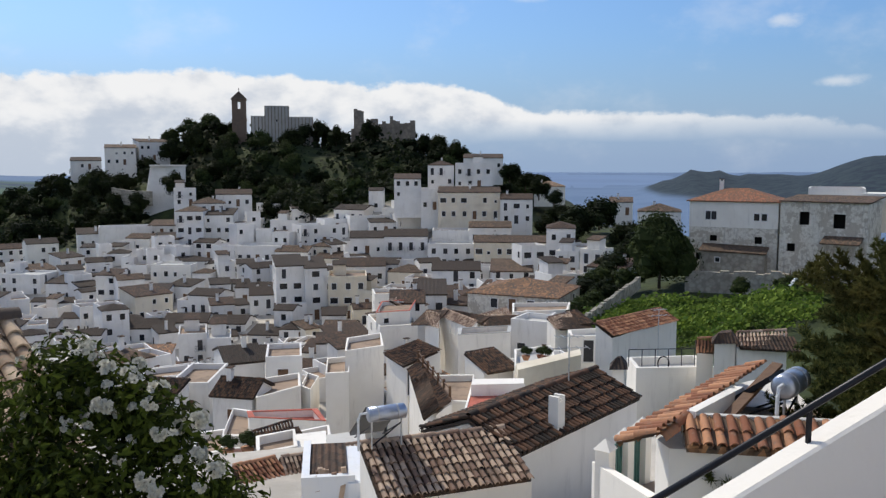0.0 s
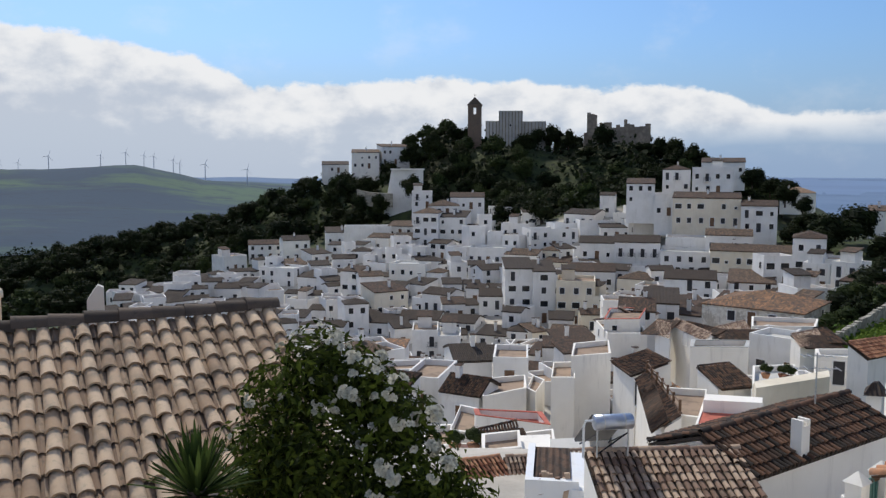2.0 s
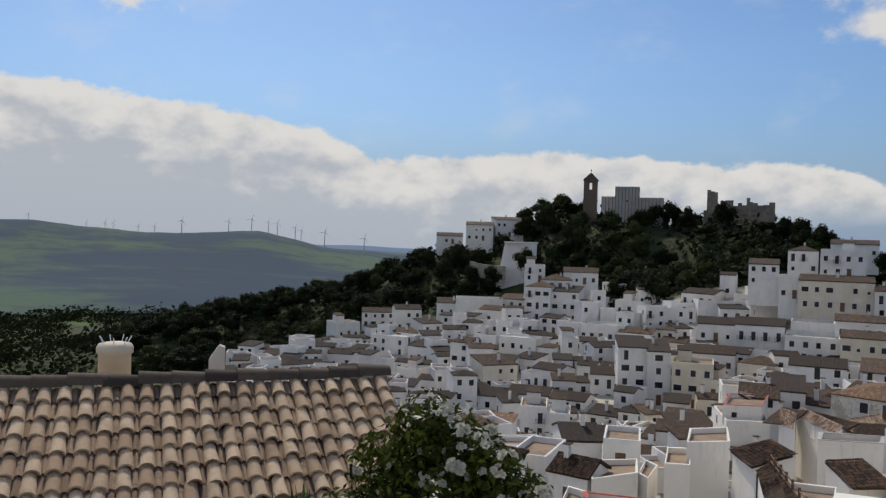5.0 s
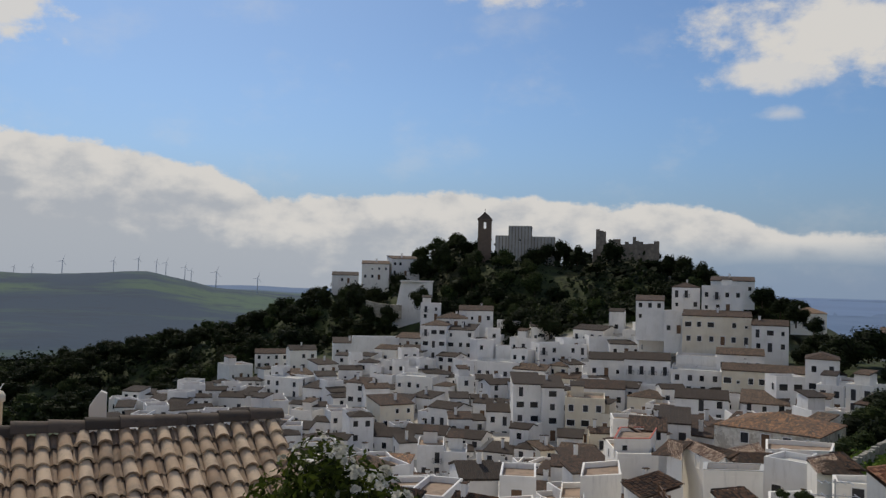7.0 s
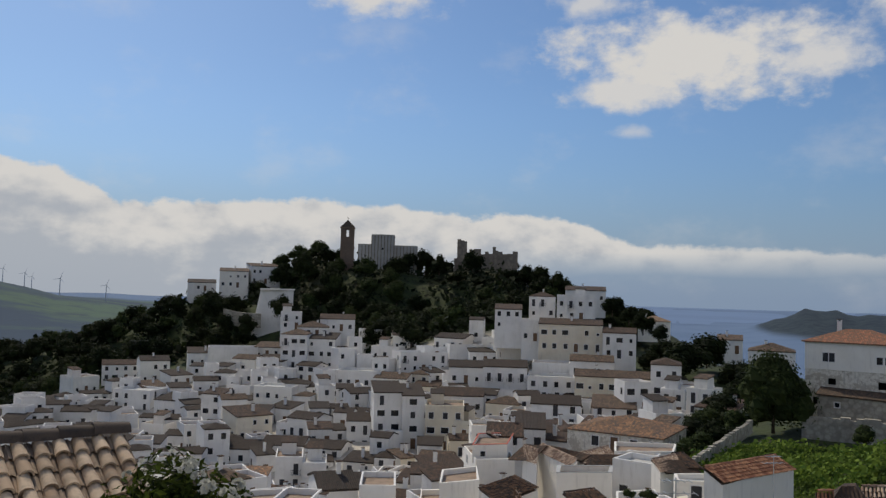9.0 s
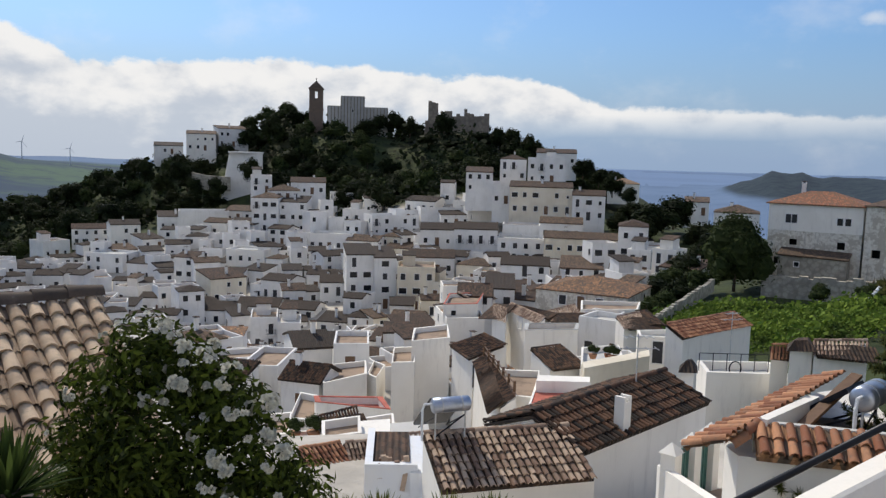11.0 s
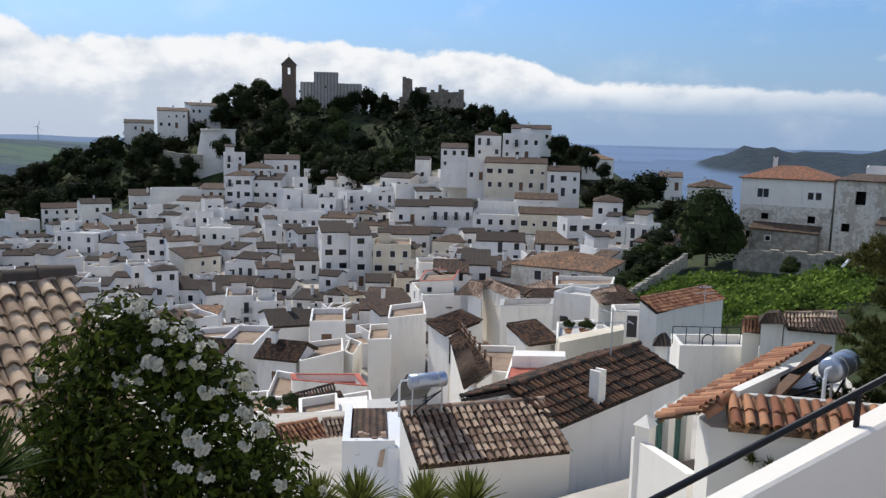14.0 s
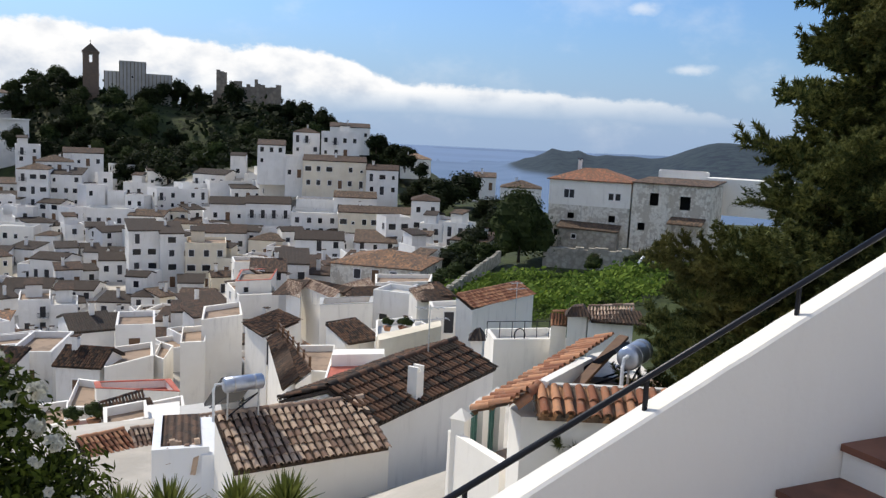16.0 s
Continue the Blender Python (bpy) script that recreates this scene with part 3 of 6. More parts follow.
ROOF_WORDS = {"brown": "brown tiled", "dark": "dark weathered tiled", "tan": "pale tan tiled", "red": "red tiled", "rust": "rust-orange tiled", "peach": "pale orange tiled"}
STOREY_WORDS = ["", "single-storey", "two-storey", "three-storey", "four-storey", "five-storey"]
dice = random.Random(11)
PLOTS = []
LISTED = []


def roof_shape(kind, w, d, h, o=.14, rise=None):
    s = Shape()
    x0, x1, y0, y1 = -w / 2 - o, w / 2 + o, -o, d + o
    t = .22
    if kind == "g":
        k = rise or min(1.6, d * .15)
        ym = d / 2
        lo = [(x0, y0, h - t), (x1, y0, h - t), (x0, y1, h - t), (x1, y1, h - t), (x0, ym, h + k - t), (x1, ym, h + k - t)]
        s.solid([(x0, y0, h), (x1, y0, h), (x0, y1, h), (x1, y1, h), (x0, ym, h + k), (x1, ym, h + k), *lo], [(0, 1, 5, 4), (4, 5, 3, 2), (6, 10, 11, 7), (10, 8, 9, 11), (0, 6, 7, 1), (2, 3, 9, 8), (0, 4, 10, 6), (4, 2, 8, 10), (1, 7, 11, 5), (5, 11, 9, 3)])
        for x in (-w / 2 + .02, w / 2 - .02):
            s.face([(x, .02, h - .1), (x, d - .02, h - .1), (x, ym, h + k - .2)], 1)
    elif kind == "m":
        k = rise or min(1.4, d * .15)
        s.slab([(x0, y0, h), (x1, y0, h), (x1, y1, h + k), (x0, y1, h + k)], t)
        for x in (-w / 2 + .02, w / 2 - .02):
            s.face([(x, .02, h - .1), (x, d - .02, h - .1), (x, d - .02, h + k - .2)], 1)
        s.face([(-w / 2, d - .02, h - .1), (w / 2, d - .02, h - .1), (w / 2, d - .02, h + k - .2), (-w / 2, d - .02, h + k - .2)], 1)
    elif kind == "h":
        k = rise or min(1.6, min(w, d) * .18)
        r = min(w, d) / 2
        a, b = ((-w / 2 + r, d / 2, h + k), (w / 2 - r, d / 2, h + k)) if w >= d else ((0, r, h + k), (0, d - r, h + k))
        c = [(x0, y0, h), (x1, y0, h), (x1, y1, h), (x0, y1, h)]
        if w >= d:
            fs = ([c[0], c[1], b, a], [c[2], c[3], a, b], [c[1], c[2], b], [c[3], c[0], a])
        else:
            fs = ([c[0], c[1], a], [c[1], c[2], b, a], [c[2], c[3], b], [c[3], c[0], a, b])
        for f in fs:
            s.face(f)
        s.slab([(x0, y0, h - .005), (x1, y0, h - .005), (x1, y1, h - .005), (x0, y1, h - .005)], .15)
    return s


def house(x, y, z, rot, w, d, h, roof, tone, wall="whitewash", openings=True, turn=0, balconies=False, sink=5.0, dense=False, listed=True):
    """A village house: its front middle at x, y, z, w wide, d deep, h up to the eaves."""
    storeys = max(1, min(5, round(h / 2.9)))
    words = {"g": "gable roof", "m": "sloping roof", "h": "hipped roof", "f": ""}[roof]
    colour = {"whitewash": "whitewashed", "whitewash_bright": "bright white", "cream_plaster": "cream plastered", "old_plaster": "weathered grey plastered"}[wall]
    label = f"{colour} {STOREY_WORDS[storeys]} village house with " + (f"{ROOF_WORDS[tone]} {words}" if roof != "f" else "flat roof terrace and parapet")
    at = pose(x, y, z, 0, 0, rot + turn)
    if listed:
        r = math.hypot(x, y)
        LISTED.append((math.degrees(math.atan2(-x, y)), math.degrees(w / 2 / r), z / r, (z + h) / r, r))
    ob = thing("house", label, "house", at, "houses of the hill village")
    s = Shape()
    s.box(-w / 2, w / 2, 0, d, -sink, h - .05)
    part("wall", s, [wall], ob)
    if roof == "f":
        s = Shape()
        p = .85
        for b in ((-w / 2, w / 2, 0, .2), (-w / 2, w / 2, d - .2, d), (-w / 2, -w / 2 + .2, .2, d - .2), (w / 2 - .2, w / 2, .2, d - .2)):
            s.box(*b, h - .05, h + p * .7)
        part("parapet", s, [wall], ob)
        s = Shape()
        s.box(-w / 2 + .2, w / 2 - .2, .2, d - .2, h - .2, h - .02 + .06)
        part("terrace_floor", s, [dice.choice(["terrace_floor", "terrace_floor", "grey_render"])], ob)
        if dice.random() < .55 and w > 3.8 and h > 2.9:
            s = Shape()
            a = dice.uniform(-w / 2 + .25, max(-w / 2 + .26, w / 2 - 2.9))
            s.box(a, a + 2.6, d - 3.2, d - .3, h, h + 2.3)
            s.slab([(a - .2, d - 3.5, h + 2.3), (a + 2.8, d - 3.5, h + 2.3), (a + 2.8, d - .1, h + 2.9), (a - .2, d - .1, h + 2.9)], .16, 1)
            part("stair_hut", s, [wall, "roof_" + dice.choice(["brown", "dark", "tan"])], ob)
    elif math.hypot(x, y) < 78 and roof != "h":      # near enough to tell the tiles apart
        o, k = .22, d * .26
        cover = {"rust": "clay_orange", "red": "clay_orange", "dark": "clay_dark"}.get(tone, "clay_mixed")
        ym = d / 2 if roof == "g" else d
        v = Vector((0, -ym - o, -k))
        tiled(ob, (-w / 2 - o, ym, h + k + .05), (1, 0, 0), v, w + 2 * o, v.length, cover, "roof_" + tone, False, .215, .37, int(w * 100))
        if roof == "g":
            v = Vector((0, d - ym + o, -k))
            tiled(ob, (-w / 2 - o, ym, h + k + .05), (1, 0, 0), v, w + 2 * o, v.length, cover, "roof_" + tone, False, .215, .37, int(w * 90))
            ridge_caps(ob, (-w / 2 - o, ym, h + k + .1), (w / 2 + o, ym, h + k + .1), cover, .12)
        s = Shape()
        if roof == "g":
            tri = [(0, h - .06), (ym, h + k - .1), (d, h - .06)]
        else:
            tri = [(0, h - .06), (d, h + k - .1), (d, h - .06)]
        s.solid([(sx, yy, zz) for sx in (-w / 2, w / 2) for yy, zz in tri], [(0, 1, 2), (5, 4, 3), (0, 3, 4, 1), (1, 4, 5, 2), (2, 5, 3, 0)])
        part("gable", s, [wall], ob)
    else:
        part("roof", roof_shape(roof, w, d, h), ["roof_" + tone, wall], ob)
    if roof != "f" and dice.random() < .6:
        part("chimney", CHIMNEY, [], ob, "", pose(dice.uniform(-w * .3, w * .3), d * dice.uniform(.35, .65), h + 1.0, 0, 0, dice.choice([0, 90])))
    if openings:
        cols = max(1, int(w / 2.3))
        for i in range(storeys):
            z0 = h - (i + 1) * (h / storeys) + .75
            style = WINDOWS[3] if balconies else WIDE if dense and i < storeys - 1 and dice.random() < .6 else dice.choice(WINDOWS[:4])
            for j in range(cols):
                if dice.random() < (.06 if dense else .16):
                    continue
                xx = -w / 2 + (j + .5) * w / cols + dice.uniform(-.15, .15)
                if i == storeys - 1 and j == cols // 2 and h > 2.5:
                    part("door", dice.choice(DOORS), [], ob, "", pose(xx, 0, h - storeys * (h / storeys)))
                    continue
                me = style if balconies or dice.random() < .75 else dice.choice(WINDOWS)
                tall = me is WINDOWS[3]
                part("window", me, [], ob, "", pose(xx, 0, z0 - (.6 if tall else 0)))
                if tall and (balconies or dice.random() < .5):
                    tagged(part("railing", RAILING, [], part("balcony", BALCONY, [], ob, "", pose(xx, 0, z0 - .65)), "black iron railing"), "", "", "", "stuff")
            for sx, ang in ((-1, -90), (1, 90)):
                for yy in (d * .28, d * .7):
                    if dice.random() < .45:
                        part("window", dice.choice(WINDOWS), [], ob, "", pose(sx * w / 2, yy, z0, 0, 0, ang))
    PLOTS.append((x - math.sin(radians(rot + turn)) * d / 2, y + math.cos(radians(rot + turn)) * d / 2, max(w, d) / 2))
    return ob


# houses that stand out in the village
house(-0.6, 229.9, -6.7, 0, 7.2, 9, 5.9, 'h', 'brown')
house(8.4, 223.7, -7.0, -2, 10.2, 9, 6.2, 'f', 'brown', dense=True)
house(13.0, 269.6, -2.4, -3, 12.8, 9, 3.8, 'm', 'brown')
house(-9.3, 217.4, -9.6, 2, 7.0, 8, 5.3, 'm', 'brown')
house(6.7, 212.2, -14.6, -2, 16.0, 8, 7.0, 'm', 'brown', 'cream_plaster', dense=True)
house(-3.3, 215.6, -12.4, 1, 4.9, 8, 4.7, 'f', 'brown')
house(18.5, 208.6, -15.5, -5, 8.1, 8, 6.3, 'g', 'brown', dense=True)
house(-8.7, 193.2, -24.4, 3, 10.2, 9, 7.2, 'g', 'dark', balconies=True, dense=True)
house(-18.4, 199.9, -22.3, 5, 8.2, 9, 4.1, 'g', 'dark')
house(1.8, 191.4, -24.5, -1, 10.7, 9, 5.0, 'f', 'brown')
house(1.9, 200.8, -21.0, -1, 9.0, 8, 3.9, 'f', 'brown')
house(15.0, 184.6, -24.9, -5, 16.2, 8, 7.1, 'g', 'tan', 'cream_plaster', dense=True)
house(11.3, 197.7, -19.3, -3, 10.1, 8, 3.8, 'g', 'tan')
house(25.5, 178.5, -24.3, -8, 6.2, 9, 10.1, 'h', 'brown', dense=True)
house(31.8, 177.5, -24.2, -10, 6.6, 8, 5.4, 'f', 'brown')
house(13.1, 156.7, -22.9, -5, 8.1, 9, 2.2, 'm', 'tan')
house(2.4, 150.0, -24.2, -1, 8.8, 8, 4.6, 'g', 'dark')
house(9.3, 110.6, -20.5, -5, 12.8, 12, 2.6, 'h', 'rust', 'old_plaster', True, -18)
house(-30.9, 166.1, -31.9, 10, 5.7, 9, 11.1, 'm', 'dark', turn=6, dense=True)
house(-25.7, 166.0, -31.9, 9, 4.5, 9, 10.7, 'm', 'dark', turn=6, dense=True)
house(-19.2, 164.8, -31.9, 6, 7.7, 9, 8.5, 'f', 'brown', 'cream_plaster', dense=True)
house(-17.6, 179.2, -26.2, 6, 10.1, 9, 3.7, 'g', 'brown')
house(-37.8, 170.6, -33.7, 12, 5.0, 8, 6.2, 'g', 'dark')
house(-69.1, 225.2, -26.3, 17, 7.3, 10, 13.0, 'h', 'tan', turn=-10, dense=True)
house(-62.3, 229.2, -25.8, 15, 7.9, 9, 11.3, 'm', 'dark', turn=-10, dense=True)
house(-74.5, 239.3, -12.8, 17, 6.2, 8, 4.6, 'f', 'brown')
house(-61.8, 244.9, -13.1, 14, 10.4, 9, 3.7, 'g', 'brown')
house(-66.3, 234.3, -14.5, 16, 9.2, 9, 2.9, 'h', 'tan')
house(-92.9, 241.5, -23.9, 21, 14.7, 8, 4.5, 'f', 'brown', openings=False)
house(-44.1, 143.4, -38.7, 16, 4.8, 8, 8.1, 'f', 'brown', balconies=True)
house(-39.6, 143.8, -38.2, 14, 4.1, 8, 6.7, 'f', 'brown')
house(-28.1, 128.1, -35.9, 11, 5.3, 8, 5.3, 'g', 'dark')
house(-27.9, 106.8, -32.2, 13, 5.8, 8, 3.7, 'g', 'dark')
house(-4.8, 109.9, -20.7, 2, 4.7, 8, 1.9, 'g', 'brown')
house(-2.0, 122.8, -23.1, 1, 5.1, 8, 3.4, 'm', 'dark')
house(49.3, 188.6, -14.8, -15, 9.6, 9, 3.6, 'h', 'tan')
house(47.7, 222.0, -14.2, -12, 6.2, 7, 3.6, 'm', 'tan')
house(34.0, 264.5, -11.7, -7, 9.8, 9, 4.0, 'h', 'peach', 'whitewash_bright', sink=2.5)
house(59.1, 124.5, -5.5, -25, 7.8, 9, 1.0, 'f', 'brown', openings=False)
house(-136.0, 317.0, -2.8, 23, 10.9, 10, 3.4, 'm', 'dark')
house(-122.7, 317.0, -1.1, 21, 11.2, 10, 6.6, 'm', 'tan', 'whitewash_bright')
house(-112.8, 326.0, 0.7, 19, 11.7, 10, 7.2, 'm', 'tan', turn=14)
house(-17.3, 66.2, -22.3, 13, 3.5, 4, 3.1, 'g', 'dark', turn=-25)
house(-14.3, 103.8, -26.1, 7, 3.7, 4, 3.2, 'm', 'brown')
house(-21.8, 69.3, -22.4, 16, 3.4, 7, 3.0, 'f', 'brown', turn=-15)
house(-19.6, 80.5, -23.1, 13, 3.8, 7, 3.4, 'g', 'dark', turn=12)
house(-15.6, 79.5, -22.3, 10, 3.5, 6, 2.8, 'f', 'brown')


house(-126.4, 238.0, -30.1, 22, 10.7, 8.0, 5.1, 'g', 'brown', turn=8)
house(-113.4, 233.4, -29.5, 21, 8.3, 8.0, 6.6, 'g', 'dark', 'whitewash_bright', turn=14)
house(-129.7, 224.7, -32.2, 24, 7.8, 7.8, 4.2, 'f', 'brown', turn=34)
house(-104.8, 203.0, -33.1, 22, 11.1, 8.0, 4.9, 'f', 'brown', turn=-30)
house(-103.2, 212.8, -30.8, 21, 6.9, 6.9, 3.0, 'm', 'tan', turn=28)
house(-110.5, 187.3, -35.0, 24, 6.8, 6.8, 3.8, 'g', 'dark', turn=-10)
house(-89.9, 184.8, -36.9, 21, 6.1, 6.1, 3.5, 'f', 'tan', 'whitewash_bright', turn=-30)
house(-79.7, 175.8, -37.2, 20, 5.5, 5.5, 3.8, 'g', 'dark', turn=-16)
house(-78.4, 191.0, -34.3, 18, 5.3, 5.3, 8.2, 'm', 'brown', turn=-24, dense=True)
house(-71.2, 187.4, -33.8, 17, 5.9, 5.9, 7.2, 'g', 'tan', turn=14, dense=True)
house(-61.4, 174.0, -33.5, 16, 8.2, 8.0, 5.5, 'm', 'brown', 'cream_plaster', turn=28)
house(-57.0, 157.5, -35.1, 16, 9.3, 8.0, 3.2, 'g', 'dark', turn=-10)
house(-51.8, 154.0, -36.0, 15, 3.8, 5.0, 4.0, 'm', 'dark', turn=20)
house(-99.5, 221.2, -28.5, 19, 6.5, 6.5, 3.1, 'm', 'dark', turn=34)
house(-77.8, 207.4, -29.2, 16, 6.2, 6.2, 2.8, 'f', 'brown', turn=-24)
house(-83.9, 246.6, -21.9, 15, 8.2, 8.0, 3.1, 'm', 'tan', turn=-10)
house(-63.2, 217.5, -25.7, 13, 6.0, 6.0, 4.6, 'g', 'dark', turn=-30, dense=True)
house(-47.3, 210.3, -25.6, 10, 11.8, 8.0, 3.8, 'f', 'brown', turn=-10)
house(-50.5, 253.0, -17.7, 9, 8.6, 8.0, 4.5, 'f', 'brown', turn=20)
house(-40.3, 240.1, -17.6, 8, 6.9, 6.9, 4.3, 'm', 'dark', 'whitewash_bright', turn=8)
house(-44.8, 233.2, -20.1, 9, 8.3, 8.0, 3.2, 'f', 'brown', turn=-16)
house(-31.4, 219.3, -21.9, 7, 13.2, 8.0, 4.7, 'f', 'brown', turn=20)
house(-38.4, 208.0, -25.7, 8, 8.6, 8.0, 3.2, 'g', 'tan', 'whitewash_bright', turn=-16)
house(-31.7, 212.1, -24.5, 7, 6.1, 6.1, 2.9, 'h', 'tan', 'cream_plaster', turn=-24)
house(-29.2, 206.4, -26.1, 6, 6.8, 6.8, 2.2, 'm', 'brown', 'cream_plaster', turn=-16)
house(-41.6, 192.1, -29.0, 10, 6.6, 6.6, 4.5, 'g', 'dark', turn=28)
house(-56.7, 192.3, -30.0, 13, 4.1, 5.0, 4.2, 'h', 'tan', turn=-16)
house(-64.7, 195.1, -30.7, 15, 9.6, 8.0, 5.8, 'f', 'brown', 'whitewash_bright', turn=-16)
house(-59.7, 185.1, -31.7, 14, 5.9, 5.9, 3.9, 'm', 'dark', turn=-30)
house(-51.1, 173.6, -32.3, 13, 6.9, 6.9, 4.2, 'g', 'dark', turn=-30)
house(-43.6, 180.3, -31.2, 11, 4.2, 5.0, 3.8, 'g', 'dark', turn=-10)
house(-50.7, 160.2, -34.3, 14, 8.5, 8.0, 3.0, 'g', 'dark', turn=-10)
house(-42.1, 158.5, -33.7, 12, 7.3, 7.3, 2.5, 'g', 'dark', turn=-16)
house(-33.3, 150.4, -34.5, 10, 5.8, 5.8, 2.8, 'm', 'dark', 'whitewash_bright', turn=-16)
house(-41.3, 154.1, -35.0, 12, 4.9, 5.0, 2.2, 'm', 'dark', turn=8)
house(-33.0, 143.3, -37.1, 10, 5.2, 5.2, 2.3, 'm', 'dark', turn=14)
house(-27.4, 150.0, -33.2, 8, 5.6, 5.6, 2.6, 'h', 'dark', turn=-10)
house(-23.8, 149.6, -32.7, 7, 3.3, 5.0, 2.4, 'm', 'tan', 'cream_plaster', turn=34)
house(-18.5, 144.3, -31.6, 6, 5.6, 5.6, 2.5, 'g', 'tan', 'cream_plaster', turn=-10)
house(-16.9, 106.7, -26.3, 7, 4.0, 5.0, 1.5, 'm', 'brown', 'whitewash_bright', turn=-16)
house(-16.3, 98.1, -26.2, 8, 2.9, 5.0, 1.3, 'g', 'brown', 'whitewash_bright', turn=-10)
house(-12.6, 113.8, -26.5, 5, 6.0, 6.0, 2.1, 'm', 'brown', 'cream_plaster', turn=20)
house(-14.7, 153.8, -30.9, 4, 4.3, 5.0, 3.5, 'g', 'brown', 'cream_plaster', turn=8)
house(-26.1, 229.0, -16.4, 5, 9.7, 8.0, 3.4, 'g', 'dark', 'whitewash_bright', turn=-30)
house(-20.6, 224.6, -18.1, 4, 9.5, 8.0, 3.1, 'f', 'brown', turn=14)
house(-7.7, 222.4, -17.9, 2, 9.7, 8.0, 3.3, 'f', 'brown', 'whitewash_bright', turn=20, dense=True)
house(-8.5, 177.3, -27.6, 2, 7.3, 7.3, 4.0, 'h', 'tan', 'cream_plaster', turn=-16)
house(-4.7, 169.9, -27.1, 1, 6.8, 6.8, 2.6, 'f', 'brown', turn=-16)
house(1.7, 224.5, -18.5, -0, 7.9, 7.9, 3.1, 'f', 'brown', turn=8)
house(29.1, 146.6, -20.9, -9, 7.3, 7.3, 2.2, 'm', 'brown', 'old_plaster', turn=-24)
house(-2.7, 179.0, -25.2, 1, 4.9, 5.0, 3.5, 'g', 'dark', 'whitewash_bright', turn=14)
house(-101.7, 243.1, -24.8, 18, 11.2, 8.0, 3.9, 'm', 'dark', turn=8)
house(-93.2, 198.7, -33.5, 20, 7.2, 7.2, 4.3, 'm', 'dark', turn=-30)
house(-98.8, 188.2, -36.4, 22, 6.7, 6.7, 4.3, 'f', 'brown', turn=14)
house(-86.5, 233.5, -25.5, 16, 7.2, 7.2, 4.1, 'g', 'tan', 'whitewash_bright', turn=-24)
house(-88.7, 212.2, -29.1, 18, 6.3, 6.3, 3.5, 'g', 'dark', turn=8)
house(-51.4, 195.4, -29.0, 12, 4.0, 5.0, 4.8, 'f', 'brown', turn=14)
house(-45.1, 167.5, -32.6, 12, 4.9, 5.0, 3.6, 'm', 'brown', turn=8)
house(-6.9, 222.4, -14.9, 1, 9.1, 8.0, 3.9, 'f', 'brown', 'whitewash_bright', turn=22)
house(-15.4, 221.0, -19.2, 3, 8.2, 8.0, 3.3, 'm', 'dark', turn=10)
house(-13.4, 226.1, -16.5, 3, 6.8, 6.8, 3.4, 'f', 'brown', 'whitewash_bright', turn=-12)
house(-29.0, 225.6, -18.7, 6, 6.9, 6.9, 2.6, 'f', 'brown', turn=22)
house(17.8, 161.0, -22.1, -5, 5.2, 5.2, 5.3, 'f', 'brown', turn=22, dense=True)
house(25.6, 170.1, -23.8, -7, 4.8, 5.0, 4.9, 'f', 'brown', turn=-12, dense=True)
house(28.4, 157.5, -21.9, -8, 4.8, 5.0, 4.7, 'f', 'brown', 'whitewash_bright', turn=-26)
house(4.2, 159.9, -24.1, -1, 6.6, 6.6, 2.9, 'm', 'dark', 'whitewash_bright', turn=10)
house(-16.5, 164.7, -29.4, 5, 5.9, 5.9, 3.2, 'f', 'brown', 'cream_plaster', turn=-26, dense=True)


# ---- houses of the lower lanes, one by one ----
def inset(pts, d):
    c = sum((Vector((p[0], p[1], 0)) for p in pts), Vector()) / len(pts)
    out = []
    for p in pts:
        v = c - Vector((p[0], p[1], 0))
        out.append((p[0] + v.x / v.length * d * 1.4, p[1] + v.y / v.length * d * 1.4))
    return out


def wall_openings(ob, pts, top, openings):
    for edge, along, down, k in openings:
        a, b = Vector((*pts[edge][:2], 0)), Vector((*pts[(edge + 1) % len(pts)][:2], 0))
        p = a.lerp(b, along)
        part("window", WINDOWS[k], [], ob, "", pose(p.x, p.y, top - down, 0, 0, math.degrees(math.atan2(b.y - a.y, b.x - a.x))))


def block(pts, z, drop, label, wall="whitewash_bright", floor="terrace_floor", coping="", parapet=True, openings=(), rim=.5):
    """A flat-topped house over a ground outline (counted front left, front right, back): walls, parapet, terrace floor."""
    ob = thing("house", label, "house", None, "houses of the lower lanes")
    p = rim if parapet else 0
    part("wall", prism([(x, y, z - p) for x, y in pts], z - drop), [wall], ob)
    if parapet:
        ins = inset(pts, .2)
        n = len(pts)
        v = [(x, y, zz) for zz in (z, z - p + .002) for ring in (pts, ins) for x, y in ring]
        s = Shape()
        s.solid(v, [f for i in range(n) for j in [(i + 1) % n] for f in ((i, j, n + j, n + i), (2 * n + i, 2 * n + j, j, i), (n + i, n + j, 3 * n + j, 3 * n + i))])
        part("parapet", s, [wall], ob)
        s = prism([(x, y, z - p + .03) for x, y in ins], z - p - .05)
        part("terrace_floor", s, [floor], ob)
    if coping:
        ins = inset(pts, .24) if parapet else None
        s = Shape()
        out = inset(pts, -.05)
        n = len(pts)
        if parapet:
            v = [(x, y, zz) for zz in (z + .07, z + .004) for ring in (out, ins) for x, y in ring]
            s.solid(v, [f for i in range(n) for j in [(i + 1) % n] for f in ((i, j, n + j, n + i), (2 * n + i, 2 * n + j, j, i), (n + i, n + j, 3 * n + j, 3 * n + i))])
        else:
            c = inset(pts, .25)
            wide = inset(pts, -.22)
            v = [(x, y, z + .004) for x, y in wide] + [(x, y, z + .5) for x, y in c]
